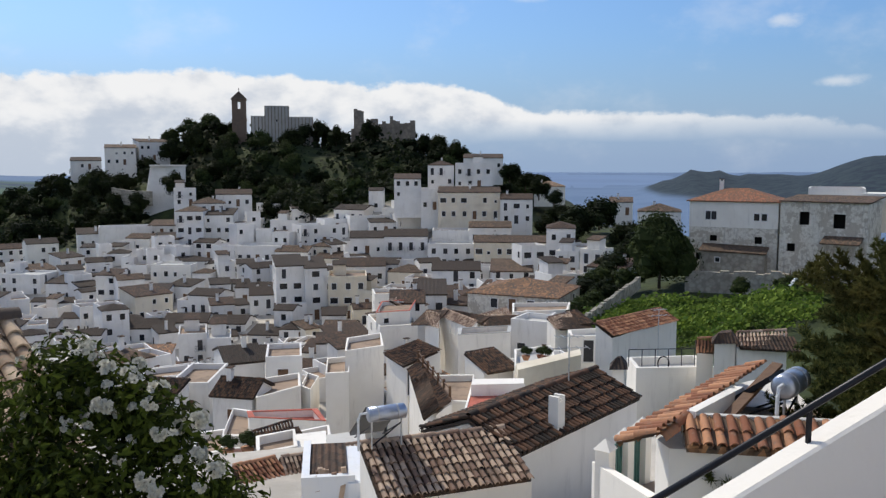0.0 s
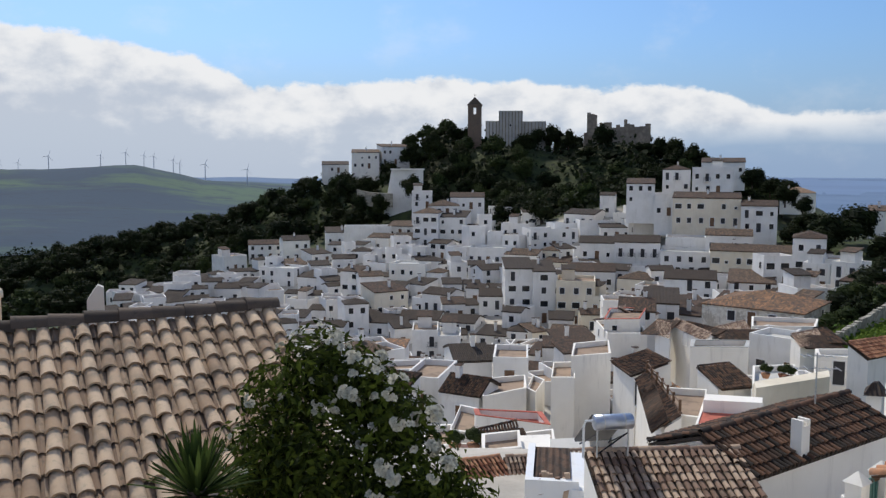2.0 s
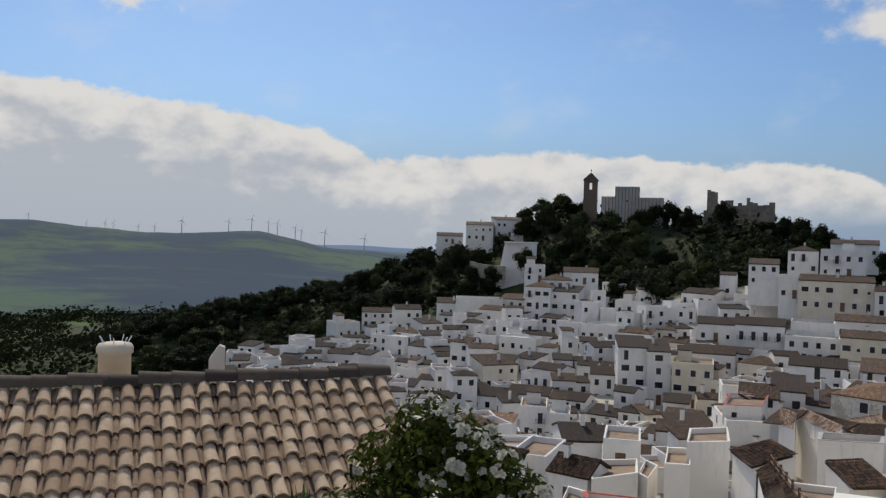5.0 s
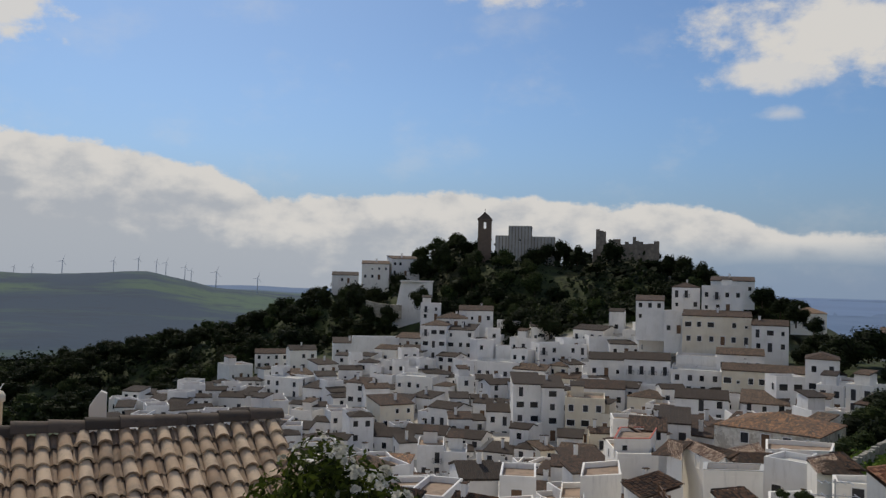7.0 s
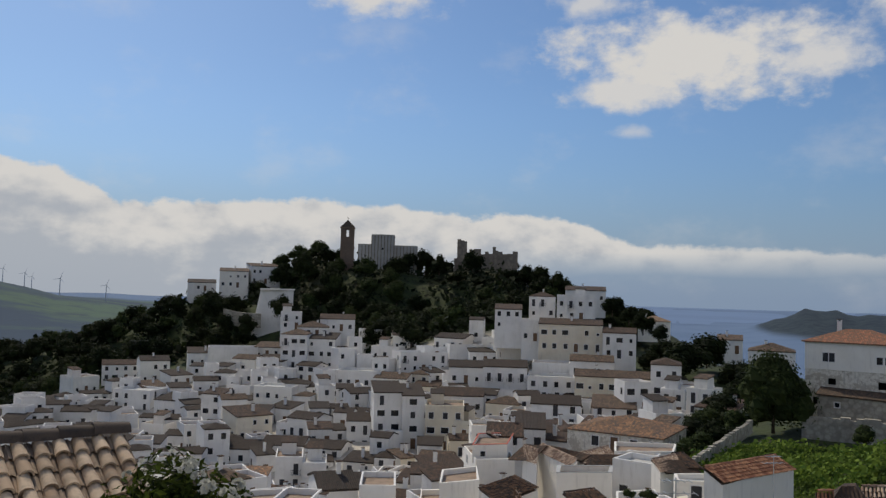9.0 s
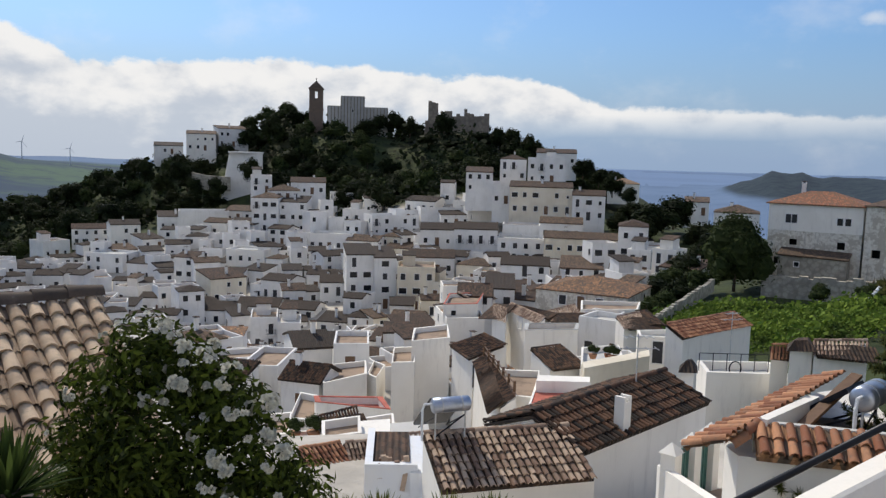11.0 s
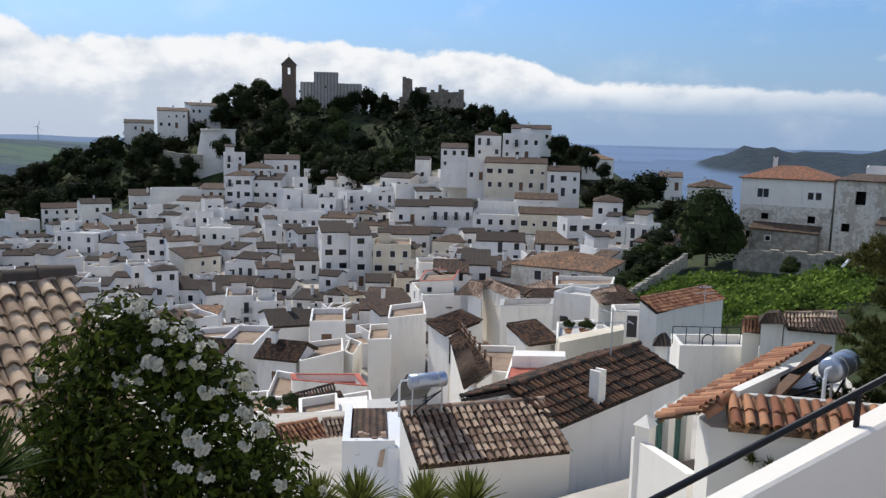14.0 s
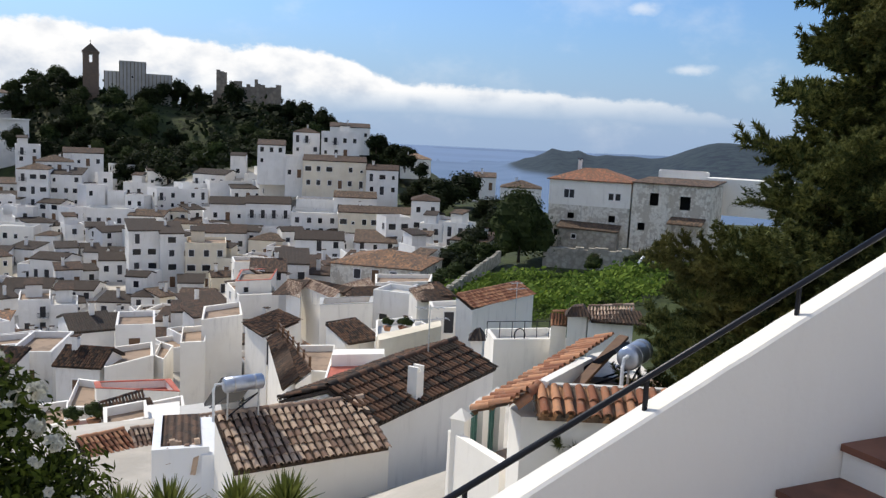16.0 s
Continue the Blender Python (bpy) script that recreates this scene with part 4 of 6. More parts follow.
            s.solid(v, [tuple(range(2 * n - 1, n - 1, -1))[::-1], *((i, (i + 1) % n, n + (i + 1) % n, n + i) for i in range(n))])
        part("coping", s, [coping], ob)
    wall_openings(ob, pts, z, openings)
    c = sum((Vector((x, y)) for x, y in pts), Vector((0, 0))) / len(pts)
    PLOTS.append((c.x, c.y, max((Vector(q) - c).length for q in pts) * .8))
    return ob


def shed(r0, r1, e1, e0, drop, cover, label, openings=()):
    """A house under one tiled slope: the ridge from r0 to r1, the eaves from e0 to e1."""
    ob = thing("house", label, "house", None, "houses of the lower lanes")
    r0, r1, e0, e1 = (Vector(p) for p in (r0, r1, e0, e1))
    u = (r1 - r0 + e1 - e0) / 2
    v = (e0 - r0 + e1 - r1) / 2
    mid = (r0 + r1 + e0 + e1) / 4
    o = mid - u / 2 - v / 2
    lift = Vector((0, 0, .12))
    tiled(ob, o + lift - u.normalized() * .1, u, v * 1.06, u.length + .2, v.length * 1.06, cover, "roof_brown", False, .215, .37, int(abs(mid.x) * 31))
    ridge_caps(ob, o + lift + Vector((0, 0, .05)), o + u + lift + Vector((0, 0, .05)), cover, .11)
    pts = [o + v * .98, o + u + v * .98, o + u, o]
    if (pts[1] - pts[0]).cross(pts[2] - pts[1]).z < 0:
        pts.reverse()
    part("wall", prism(pts, mid.z - drop), ["whitewash_bright"], ob)
    names = [o, o + u, o + u + v * .98, o + v * .98]
    wall_openings(ob, [(p.x, p.y) for p in names], mid.z, openings)
    PLOTS.append((mid.x, mid.y, (u.length + v.length) * .3))
    return ob


block([(-7.75, 99.76), (-3.14, 101.25), (-4.60, 110.11), (-9.91, 107.90)], -20.0, 11.0, 'tall white corner house with a broad terrace', openings=[(3, .3, 1.6, 1), (3, .3, 4.6, 1), (3, .7, 3.0, 1), (3, .7, 6.0, 1)])
block([(-8.32, 101.29), (-4.16, 102.83), (-3.62, 111.66), (-8.25, 109.40)], -18.6, 2.2, 'set-back white top storey with red coping', coping='red_floor', openings=[(0, .3, 1.4, 4)])
shed((-7.08, 110.08, -18.60), (-4.97, 113.82, -18.60), (-1.94, 113.92, -19.80), (-4.54, 108.59, -19.80), 5.0, 'clay_mixed', 'white house with a brown tiled lean-to roof')
block([(-8.62, 71.37), (-5.36, 73.49), (-6.03, 79.23), (-9.08, 76.87)], -16.5, 13.0, 'tall blank white house wall above the lane')
block([(-10.02, 69.00), (-8.07, 69.47), (-8.67, 75.39), (-10.64, 74.63)], -17.9, 11.0, 'tall blank white wall with a small terrace on top')
shed((-2.18, 71.75, -15.80), (-0.29, 68.06, -15.80), (-2.92, 66.80, -16.70), (-5.07, 71.00, -16.70), 9.0, 'clay_dark', 'white house with a brown tiled roof over the lane', openings=[(3, .25, 2.2, 1), (3, .6, 2.2, 0), (3, .6, 5.0, 0)])
shed((-1.71, 65.12, -16.10), (0.55, 55.00, -16.10), (-0.44, 53.23, -16.90), (-2.82, 66.85, -16.90), 9.0, 'clay_dark', 'long white lane house with a narrow brown tiled roof', openings=[(3, .9, 2.0, 3), (3, .7, 2.0, 0), (3, .5, 1.8, 1), (3, .3, 2.4, 3)])
block([(0.48, 55.40), (1.91, 55.18), (2.40, 62.53), (-1.40, 62.35)], -16.3, 6.0, 'tan roof terrace edged with a wooden fence', floor='terrace_floor')
shed((0.10, 89.87, -16.20), (3.50, 82.73, -16.20), (2.75, 81.64, -16.70), (-0.63, 89.38, -16.70), 6.0, 'clay_mixed', 'small white house with a brown tiled roof edge', openings=[(2, .5, 1.4, 0)])
shed((3.39, 85.99, -16.30), (6.92, 90.93, -16.30), (7.67, 89.86, -16.90), (3.79, 83.64, -16.90), 5.0, 'clay_mixed', 'small white house with a grey-brown tiled roof')
shed((-1.75, 89.60, -16.40), (-0.43, 87.80, -16.40), (-0.37, 84.14, -17.20), (-1.97, 86.89, -17.20), 5.0, 'clay_mixed', 'narrow white house with rusty tiles')
block([(7.75, 90.98), (14.18, 92.45), (15.15, 97.40), (8.21, 96.91)], -16.6, 6.0, 'long plain white wall of a yard house')
block([(1.43, 76.62), (6.40, 77.93), (6.73, 80.96), (1.58, 79.84)], -16.2, 6.0, 'plain white parapet wall with a dark coping', coping='grey_render')
shed((1.93, 66.12, -15.60), (4.08, 67.86, -15.60), (5.85, 65.39, -16.50), (3.13, 63.23, -16.50), 4.0, 'clay_dark', 'low white outbuilding with a dark tiled roof')
block([(1.31, 49.27), (3.75, 50.30), (5.57, 55.01), (1.89, 54.65)], -15.0, 6.0, 'roof terrace with a bright red painted floor', floor='red_floor', rim=.1)
block([(1.81, 52.24), (5.25, 52.57), (5.37, 53.85), (1.99, 53.67)], -14.3, 5.0, 'pinkish white terrace wall', parapet=False)
block([(5.14, 55.66), (10.22, 60.18), (10.47, 62.04), (5.16, 57.41)], -14.2, 5.0, 'long cream garden parapet', wall='cream_plaster', parapet=False)
block([(5.38, 60.74), (8.77, 62.63), (8.98, 67.91), (5.83, 66.40)], -15.2, 5.0, 'cluttered white terrace with pots', floor='grey_render')
shed((10.38, 80.62, -15.50), (12.85, 84.03, -15.50), (13.57, 81.81, -16.20), (10.80, 78.90, -16.20), 6.0, 'clay_mixed', 'small white house with a rusty tiled hip')
shed((12.85, 84.03, -15.50), (13.81, 85.45, -15.50), (15.01, 81.48, -16.20), (13.57, 81.81, -16.20), 6.0, 'clay_dark', 'lean-to with dark tiles against the small house')
block([(11.08, 70.86), (14.58, 70.49), (14.92, 74.34), (11.22, 73.25)], -15.0, 6.0, 'white washhouse with a brown door', floor='grey_render', openings=[(0, .45, 2.3, 3), (0, .75, 1.4, 4)])
shed((11.99, 63.43, -12.60), (18.49, 69.95, -12.60), (19.82, 68.61, -13.40), (12.98, 62.77, -13.40), 7.0, 'clay_orange', 'white house with a bright orange tiled lean-to roof')
block([(10.85, 45.53), (15.38, 45.79), (15.13, 48.62), (10.91, 48.14)], -11.5, 8.0, 'broad white terrace house with plain walls', floor='grey_render')
block([(14.60, 43.75), (15.81, 43.93), (16.18, 45.21), (15.10, 45.04)], -9.7, 8.0, 'square white chimney tower under a tiled cap', parapet=False, coping='roof_brown')
shed((16.03, 44.72, -9.50), (19.17, 45.48, -9.50), (18.69, 44.33, -10.00), (15.90, 43.79, -10.00), 7.0, 'clay_mixed', 'white house with a mottled tiled roof by the chimney tower')
shed((14.07, 44.80, -9.90), (15.08, 45.50, -9.90), (14.97, 44.81, -10.50), (13.97, 44.92, -10.50), 7.0, 'clay_orange', 'narrow white house with orange tiles')
block([(8.55, 40.99), (9.18, 41.08), (9.41, 42.03), (8.82, 41.94)], -10.4, 6.0, 'white chimney stack with a dark lantern cap', parapet=False, coping='roof_dark')
block([(-15.15, 65.45), (-12.13, 69.08), (-13.03, 73.53), (-16.62, 71.16)], -19.0, 8.0, 'white house with a flat pinkish roof', floor='terrace_floor')
block([(-12.39, 70.53), (-11.39, 69.35), (-11.30, 73.88), (-12.57, 75.18)], -19.4, 8.0, 'narrow white wing of the flat-roofed house')
block([(-12.94, 53.86), (-7.76, 53.12), (-8.74, 55.73), (-13.36, 55.14)], -17.0, 7.0, 'white house with a red roof terrace', floor='red_floor', coping='red_floor')
block([(-14.63, 53.18), (-12.78, 53.17), (-14.04, 58.83), (-15.46, 59.38)], -18.0, 7.0, 'white house front in the lane below', openings=[(0, .3, 2, 1)])
shed((-10.96, 45.89, -15.50), (-9.05, 48.07, -15.50), (-8.76, 47.24, -16.10), (-10.47, 44.93, -16.10), 6.0, 'clay_dark', 'white outhouse with a small brown tiled roof')
shed((-9.43, 35.66, -13.60), (-7.63, 36.61, -13.60), (-6.69, 35.72, -14.50), (-8.11, 34.45, -14.50), 6.0, 'clay_orange', 'low house with a rusty orange tiled roof')
shed((-7.56, 36.54, -13.60), (-6.33, 37.22, -13.60), (-6.01, 35.80, -14.50), (-6.63, 35.66, -14.50), 6.0, 'clay_mixed', 'low house wing with mottled tiles')
block([(-12.37, 44.70), (-10.61, 45.09), (-11.07, 46.61), (-12.66, 46.22)], -16.4, 4.0, 'white planter terrace with red plants', floor='red_floor')
block([(-7.88, 43.54), (-6.41, 44.17), (-6.92, 47.62), (-8.63, 46.88)], -15.8, 6.0, 'grey flat roof in the lane', floor='grey_render', parapet=False)
block([(-8.48, 45.07), (-6.45, 46.79), (-7.08, 49.96), (-9.08, 48.58)], -16.2, 6.0, 'white yard wall in the lane')
shed((-6.17, 36.40, -13.30), (-4.08, 37.90, -13.30), (-3.70, 36.03, -14.30), (-5.87, 35.31, -14.30), 6.0, 'clay_mixed', 'low house with mottled tiles above the lane')
block([(-9.75, 42.07), (-7.82, 43.21), (-8.49, 46.11), (-10.45, 44.84)], -15.2, 6.0, 'small white yard with a plain parapet')
block([(-5.98, 41.67), (-4.04, 42.52), (-4.41, 44.97), (-6.41, 44.13)], -14.9, 6.0, 'grey tarpaulin-covered flat roof', floor='grey_render', parapet=False, wall='grey_render')
block([(-11.80, 36.20), (-9.70, 38.24), (-10.52, 40.55), (-12.64, 38.67)], -15.0, 7.0, 'white lane house behind the flowering bush', floor='terrace_floor')
block([(-14.97, 47.99), (-13.46, 48.90), (-14.42, 53.12), (-16.10, 52.30)], -17.5, 7.0, 'white lane house with a terrace', floor='terrace_floor', openings=[(0, .5, 2, 1)])


def town_edge(x, y):
    """Whether a house may stand at x, y: in the bowl of the village, below the wood."""
    r, az = math.hypot(x, y), math.degrees(math.atan2(-x, y))
    if az > 38 or az < -19:
        return False
    if az < -9:
        return False
    if az < -3:
        return 66 < r < 196
    lo = 66 if az < 21 else 100
    far = 262 - max(0, az - 14) * 1.4 if az > 12.5 else 234
    return lo < r < far


def free_height(x, y, z, w, h):
    """Houses step down the hill: none may hide more than the foot of a listed house behind it."""
    r = math.hypot(x, y)
    az, half = math.degrees(math.atan2(-x, y)), math.degrees(w / 2 / r)
    for b, wide, foot, eave, q in LISTED:
        if q > r + 1 and abs(b - az) < (half + wide) * .86:
            h = min(h, (foot + (eave - foot) * .3) * r - z)
    return h


fill = random.Random(4)
rest, rest_count = Shape(), 0
for row in range(44):
    r = 62 + row * 4.7
    az = -20 + fill.uniform(0, 2)
    while az < 39:
        w = fill.uniform(3.4, 6.0)
        q = r + fill.uniform(-2.0, 2.0)
        x, y = -q * math.sin(radians(az)), q * math.cos(radians(az))
        az += math.degrees((w + fill.uniform(-.4, 1.0)) / q)
        d = fill.uniform(4.0, 5.6)
        kind = fill.choice("fffggmmmh" if r > 84 else "ffgmm")
        tone = fill.choice(["brown", "brown", "brown", "dark", "dark", "dark", "tan", "tan", "rust"])
        h = fill.choice([3.4, 4.8, 5.6, 6.2, 7.4]) if r > 158 else fill.choice([3.0, 3.6, 4.6, 5.4]) if r > 112 else fill.choice([2.6, 3.2, 3.8])
        turn = fill.uniform(-32, 32)
        wall = fill.choice(["whitewash"] * 8 + ["whitewash_bright"] * 3 + ["cream_plaster"])
        if not town_edge(x, y) or any((x - a) ** 2 + (y + d / 2 - b) ** 2 < (c * .72 + w * .33) ** 2 for a, b, c in PLOTS):
            continue
        z = ground_z(x, y) - .3
        h = free_height(x, y, z, w, h + 1.2) - 1.2
        if h < 1.6:
            continue
        if h < 2.8 and kind != "f" and fill.random() < .6:
            kind = "f"
        if len(PLOTS) < 300:
            house(x, y, z, az * .8, w, d, h, kind, tone, wall, True, turn, listed=False)
            continue
        # the back rows, behind the others: plain joined blocks with their roofs and openings
        m = pose(x, y, z, 0, 0, az * .8 + turn)
        PLOTS.append((x - math.sin(radians(az)) * d / 2, y + d / 2, max(w, d) / 2))
        rest.box(-w / 2, w / 2, 0, d, -5, h, 0, m)
        if kind == "f":
            rest.box(-w / 2 + .2, w / 2 - .2, .2, d - .2, h, h + .02, 3, m)
            for b in ((-w / 2, w / 2, 0, .2), (-w / 2, w / 2, d - .2, d), (-w / 2, -w / 2 + .2, .2, d - .2), (w / 2 - .2, w / 2, .2, d - .2)):
                rest.box(*b, h, h + .65, 0, m)
        else:
            rs = roof_shape(kind, w, d, h + .03)
            k = len(rest.v)
            rest.v.extend(tuple(m @ Vector(p)) for p in rs.v)
            rest.f.extend(tuple(i + k for i in f) for f in rs.f)
            rest.m.extend([0 if i == 1 else 1 for i in rs.m])
        n = max(1, int(w / 2.3))
        for i in range(max(1, round(h / 2.9))):
            for j in range(n):
                if fill.random() < .8:
                    xx = -w / 2 + (j + .5) * w / n
                    rest.box(xx - .46, xx + .46, -.03, .02, h - i * 2.8 - 2.0, h - i * 2.8 - .85, 2, m)
tagged(new("back_houses", rest.mesh("back_houses", ["whitewash", "roof_dark", "glass", "terrace_floor"])), "crowded white houses with dark roofs in the back rows", "houses", "", "stuff")


# ---- trees ----
def crown_mesh(seed, lobes, leaves, size, mat, flat=.8, spread=1.0):
    """A crown one metre in radius: lobes set round the middle, each a cloud of small leaf sprays over a dark heart."""
    g = random.Random(seed)
    s = Shape()
    cs = []
    for i in range(lobes):
        a, t = g.uniform(0, 2 * math.pi), g.uniform(-.45, 1)
        q = math.sqrt(max(0, 1 - t * t)) * g.uniform(.35, .72) * spread
        cs.append((Vector((q * math.cos(a), q * math.sin(a), t * .62 * flat)), g.uniform(.26, .46)))
    cs.append((Vector((0, 0, 0)), .55))
    for c, r in cs:
        k = []
        for ring in range(1, 4):
            th = math.pi * ring / 4
            for j in range(6):
                ph = 2 * math.pi * (j + .5 * ring) / 6
                k.append(c + r * .86 * g.uniform(.85, 1.1) * Vector((math.sin(th) * math.cos(ph), math.sin(th) * math.sin(ph), math.cos(th) * flat)))
        f = [(i * 6 + j, i * 6 + (j + 1) % 6, i * 6 + 6 + (j + 1) % 6, i * 6 + 6 + j) for i in range(2) for j in range(6)] + [(5, 4, 3, 2, 1, 0), (12, 13, 14, 15, 16, 17)]
        s.solid(k, f)
    total = sum(r * r for c, r in cs)
    for c, r in cs:
        for i in range(int(leaves * r * r / total)):
            d = Vector((g.gauss(0, 1), g.gauss(0, 1), g.gauss(.15, 1))).normalized()
            p = c + d * r * g.uniform(.72, 1.08) * Vector((1, 1, flat)).length / 1.6
            u = d.cross(Vector((g.gauss(0, 1), g.gauss(0, 1), g.gauss(0, 1)))).normalized()
            w = (d.cross(u) + d * g.uniform(-.6, .6)).normalized()
            a = size * g.uniform(.6, 1.3)
            s.face([p - u * a * .5, p - w * a * .35, p + u * a * .6, p + w * a * .35])
    return s.mesh("crown", [mat])


def trunk_mesh(h, r, seed):
    g = random.Random(seed)
    s = Shape()
    top = Vector((g.uniform(-.12, .12) * h, g.uniform(-.12, .12) * h, h))
    s.tube([(0, 0, -.6), (0, 0, h * .3), top * .65, top], [r * 1.3, r, r * .75, r * .45], 7)
    for i in range(4):
        a = g.uniform(0, 6.28)
        b = top * g.uniform(.5, .8)
        e = b + Vector((math.cos(a), math.sin(a), .9)) * h * .45
        s.tube([b, (b + e) / 2 + Vector((0, 0, .05 * h)), e], [r * .45, r * .32, r * .12], 5)
    return s.mesh("trunk", ["bark"], True)


def tree(name, label, x, y, z, crown, trunk, rx, rz, lift, group="", turn=0):
    ob = thing(name, label, "tree", pose(x, y, z, 0, 0, turn), group)
    part("trunk", trunk, [], ob)
    part("crown", crown, [], ob, "", Matrix.LocRotScale((0, 0, lift), None, (rx, rx, rz)))
    return ob


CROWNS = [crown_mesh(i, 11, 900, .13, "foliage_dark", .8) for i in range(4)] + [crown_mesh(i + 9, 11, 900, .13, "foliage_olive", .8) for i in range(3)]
CROWNS.append(crown_mesh(77, 26, 4200, .085, "foliage_olive", 1.0))
TRUNKS = [trunk_mesh(2.6, .2, i) for i in range(3)]
wood = random.Random(8)


def wooded(x, y):
    r, az = math.hypot(x, y), math.degrees(math.atan2(-x, y))
    if -7 < az <= 17:
        return (262 if az > 12.5 else 243 if az > 3 else 265) < r < 372
    if 17 < az <= 27:
        return 300 - (az - 17) * 1.0 < r < 380
    if 27 < az < 34:
        return 292 - (az - 27) * 7 < r < 410
    if 34 <= az < 45:
        return 262 < r < 440
    return False


CLEAR = [(-81, 335, 5), (-66, 338, 12), (-55, 340, 8), (-30, 343, 6), (-20, 344, 9), (-136, 317, 7), (-123, 318, 7), (-113, 326, 7), (-97, 285, 7), (30, 264, 6)]
WOODS = []
for i in range(6000):
    x, y = wood.uniform(-300, 50), wood.uniform(180, 420)
    if len(WOODS) >= 330 or not wooded(x, y) or any((x - a) ** 2 + (y - b) ** 2 < c * c for a, b, c in CLEAR):
        continue
    if any((x - a) ** 2 + (y - b) ** 2 < 20 for a, b, c in WOODS):
        continue
    WOODS.append((x, y, wood.uniform(3.9, 6.0)))
for x, y, size in WOODS:
    k = wood.choice([0, 1, 2, 3, 0, 1, 2, 3, 4, 5, 6])
    tall = wood.uniform(.85, 1.2)
    tree("tree", "dark evergreen oak on the castle slope" if k < 4 else "grey-green wild olive tree on the castle slope", x, y, ground_z(x, y), CROWNS[k], TRUNKS[k % 3], size, size * tall, 1.0 + size * .5, "trees of the castle hill", wood.uniform(0, 360))

# trees that stand by themselves: by the old house, above the upper lane, on the green bank
for x, y, z, rx, rz, lift, k, label in (
    (30.6, 116, -17.2, 5.3, 6.0, 4.3, 7, "round olive-green tree below the ruined house"),
    (33.6, 199.2, -17.0, 6.2, 5.8, 2.6, 1, "dark carob tree beside the upper lane"), (39.0, 206.4, -16.3, 6.0, 6.2, 2.9, 2, "dark carob tree beside the upper lane"),
    (29.4, 194.4, -19.0, 5.0, 4.6, 1.9, 0, "dark carob tree beside the upper lane"), (43.8, 192.0, -19.2, 5.8, 4.8, 1.8, 3, "dark carob tree beside the upper lane"),
    (49.2, 182.4, -19.8, 5.3, 4.3, 1.6, 3, "dark carob tree beside the upper lane"), (42.0, 182.4, -22.8, 5.3, 4.3, 1.6, 2, "dark carob tree beside the upper lane"),
    (31, 150, -20.5, 4.6, 3.6, 1.4, 2, "dark shrub on the slope above the green bank"), (28, 140, -21.0, 4.0, 3.2, 1.2, 0, "dark shrub on the slope above the green bank"), (25, 131, -20.5, 3.6, 3.0, 1.2, 6, "dark shrub on the slope above the green bank"),
    (31, 226, -16.5, 5.0, 4.6, 2.0, 1, "dark carob tree beside the upper lane"), (35.5, 219, -17.5, 5.2, 4.6, 2.0, 2, "dark carob tree beside the upper lane"), (27, 216, -18.5, 4.0, 3.6, 1.6, 0, "dark carob tree beside the upper lane"),
    (36, 142, -18.5, 4.2, 3.4, 1.2, 1, "dark shrub on the slope above the green bank"), (22, 123, -20.5, 3.2, 2.8, 1.2, 3, "dark shrub on the slope above the green bank"), (33, 131, -18.8, 3.6, 3.0, 1.2, 4, "dark shrub on the slope above the green bank"), (40, 168, -18.5, 4.8, 4.0, 1.4, 0, "dark shrub on the slope above the green bank"),
    (19.5, 108, -20.0, 2.6, 2.4, 1.6, 4, "low olive shrub at the foot of the green bank"), (22.5, 112, -19.6, 2.8, 2.4, 1.8, 0, "dark shrub at the foot of the green bank"),
    (16.5, 101, -20.0, 2.4, 2.2, 1.4, 4, "low olive shrub at the foot of the green bank"), (26, 117, -19, 3.2, 2.6, 1.8, 6, "low olive shrub at the foot of the green bank"),
    (37.5, 103, -17.0, 2.0, 1.7, 1.2, 6, "grey-green shrub before the stone wall"), (42, 100, -16, 2.2, 1.8, 1.2, 4, "grey-green shrub before the stone wall"),
    (25.5, 257, -8.5, 4.2, 4.2, 2.5, 1, "dark oak behind the upper houses"), (29, 251, -11, 4.2, 4.2, 2.5, 0, "dark oak behind the upper houses"), (21, 262, -6, 4.4, 4.0, 2.5, 2, "dark oak behind the upper houses"),
    (33, 246, -13, 3.6, 3.4, 2.2, 3, "dark oak behind the upper houses"), (45, 88, -15.5, 2.6, 2.2, 1.4, 4, "low olive shrub under the fir"), (38, 76, -14.6, 2.6, 2.4, 1.4, 6, "low olive shrub under the fir")):
    tree("tree", label, x, y, z, CROWNS[k], TRUNKS[k % 3], rx, rz, lift, "", wood.uniform(0, 360))


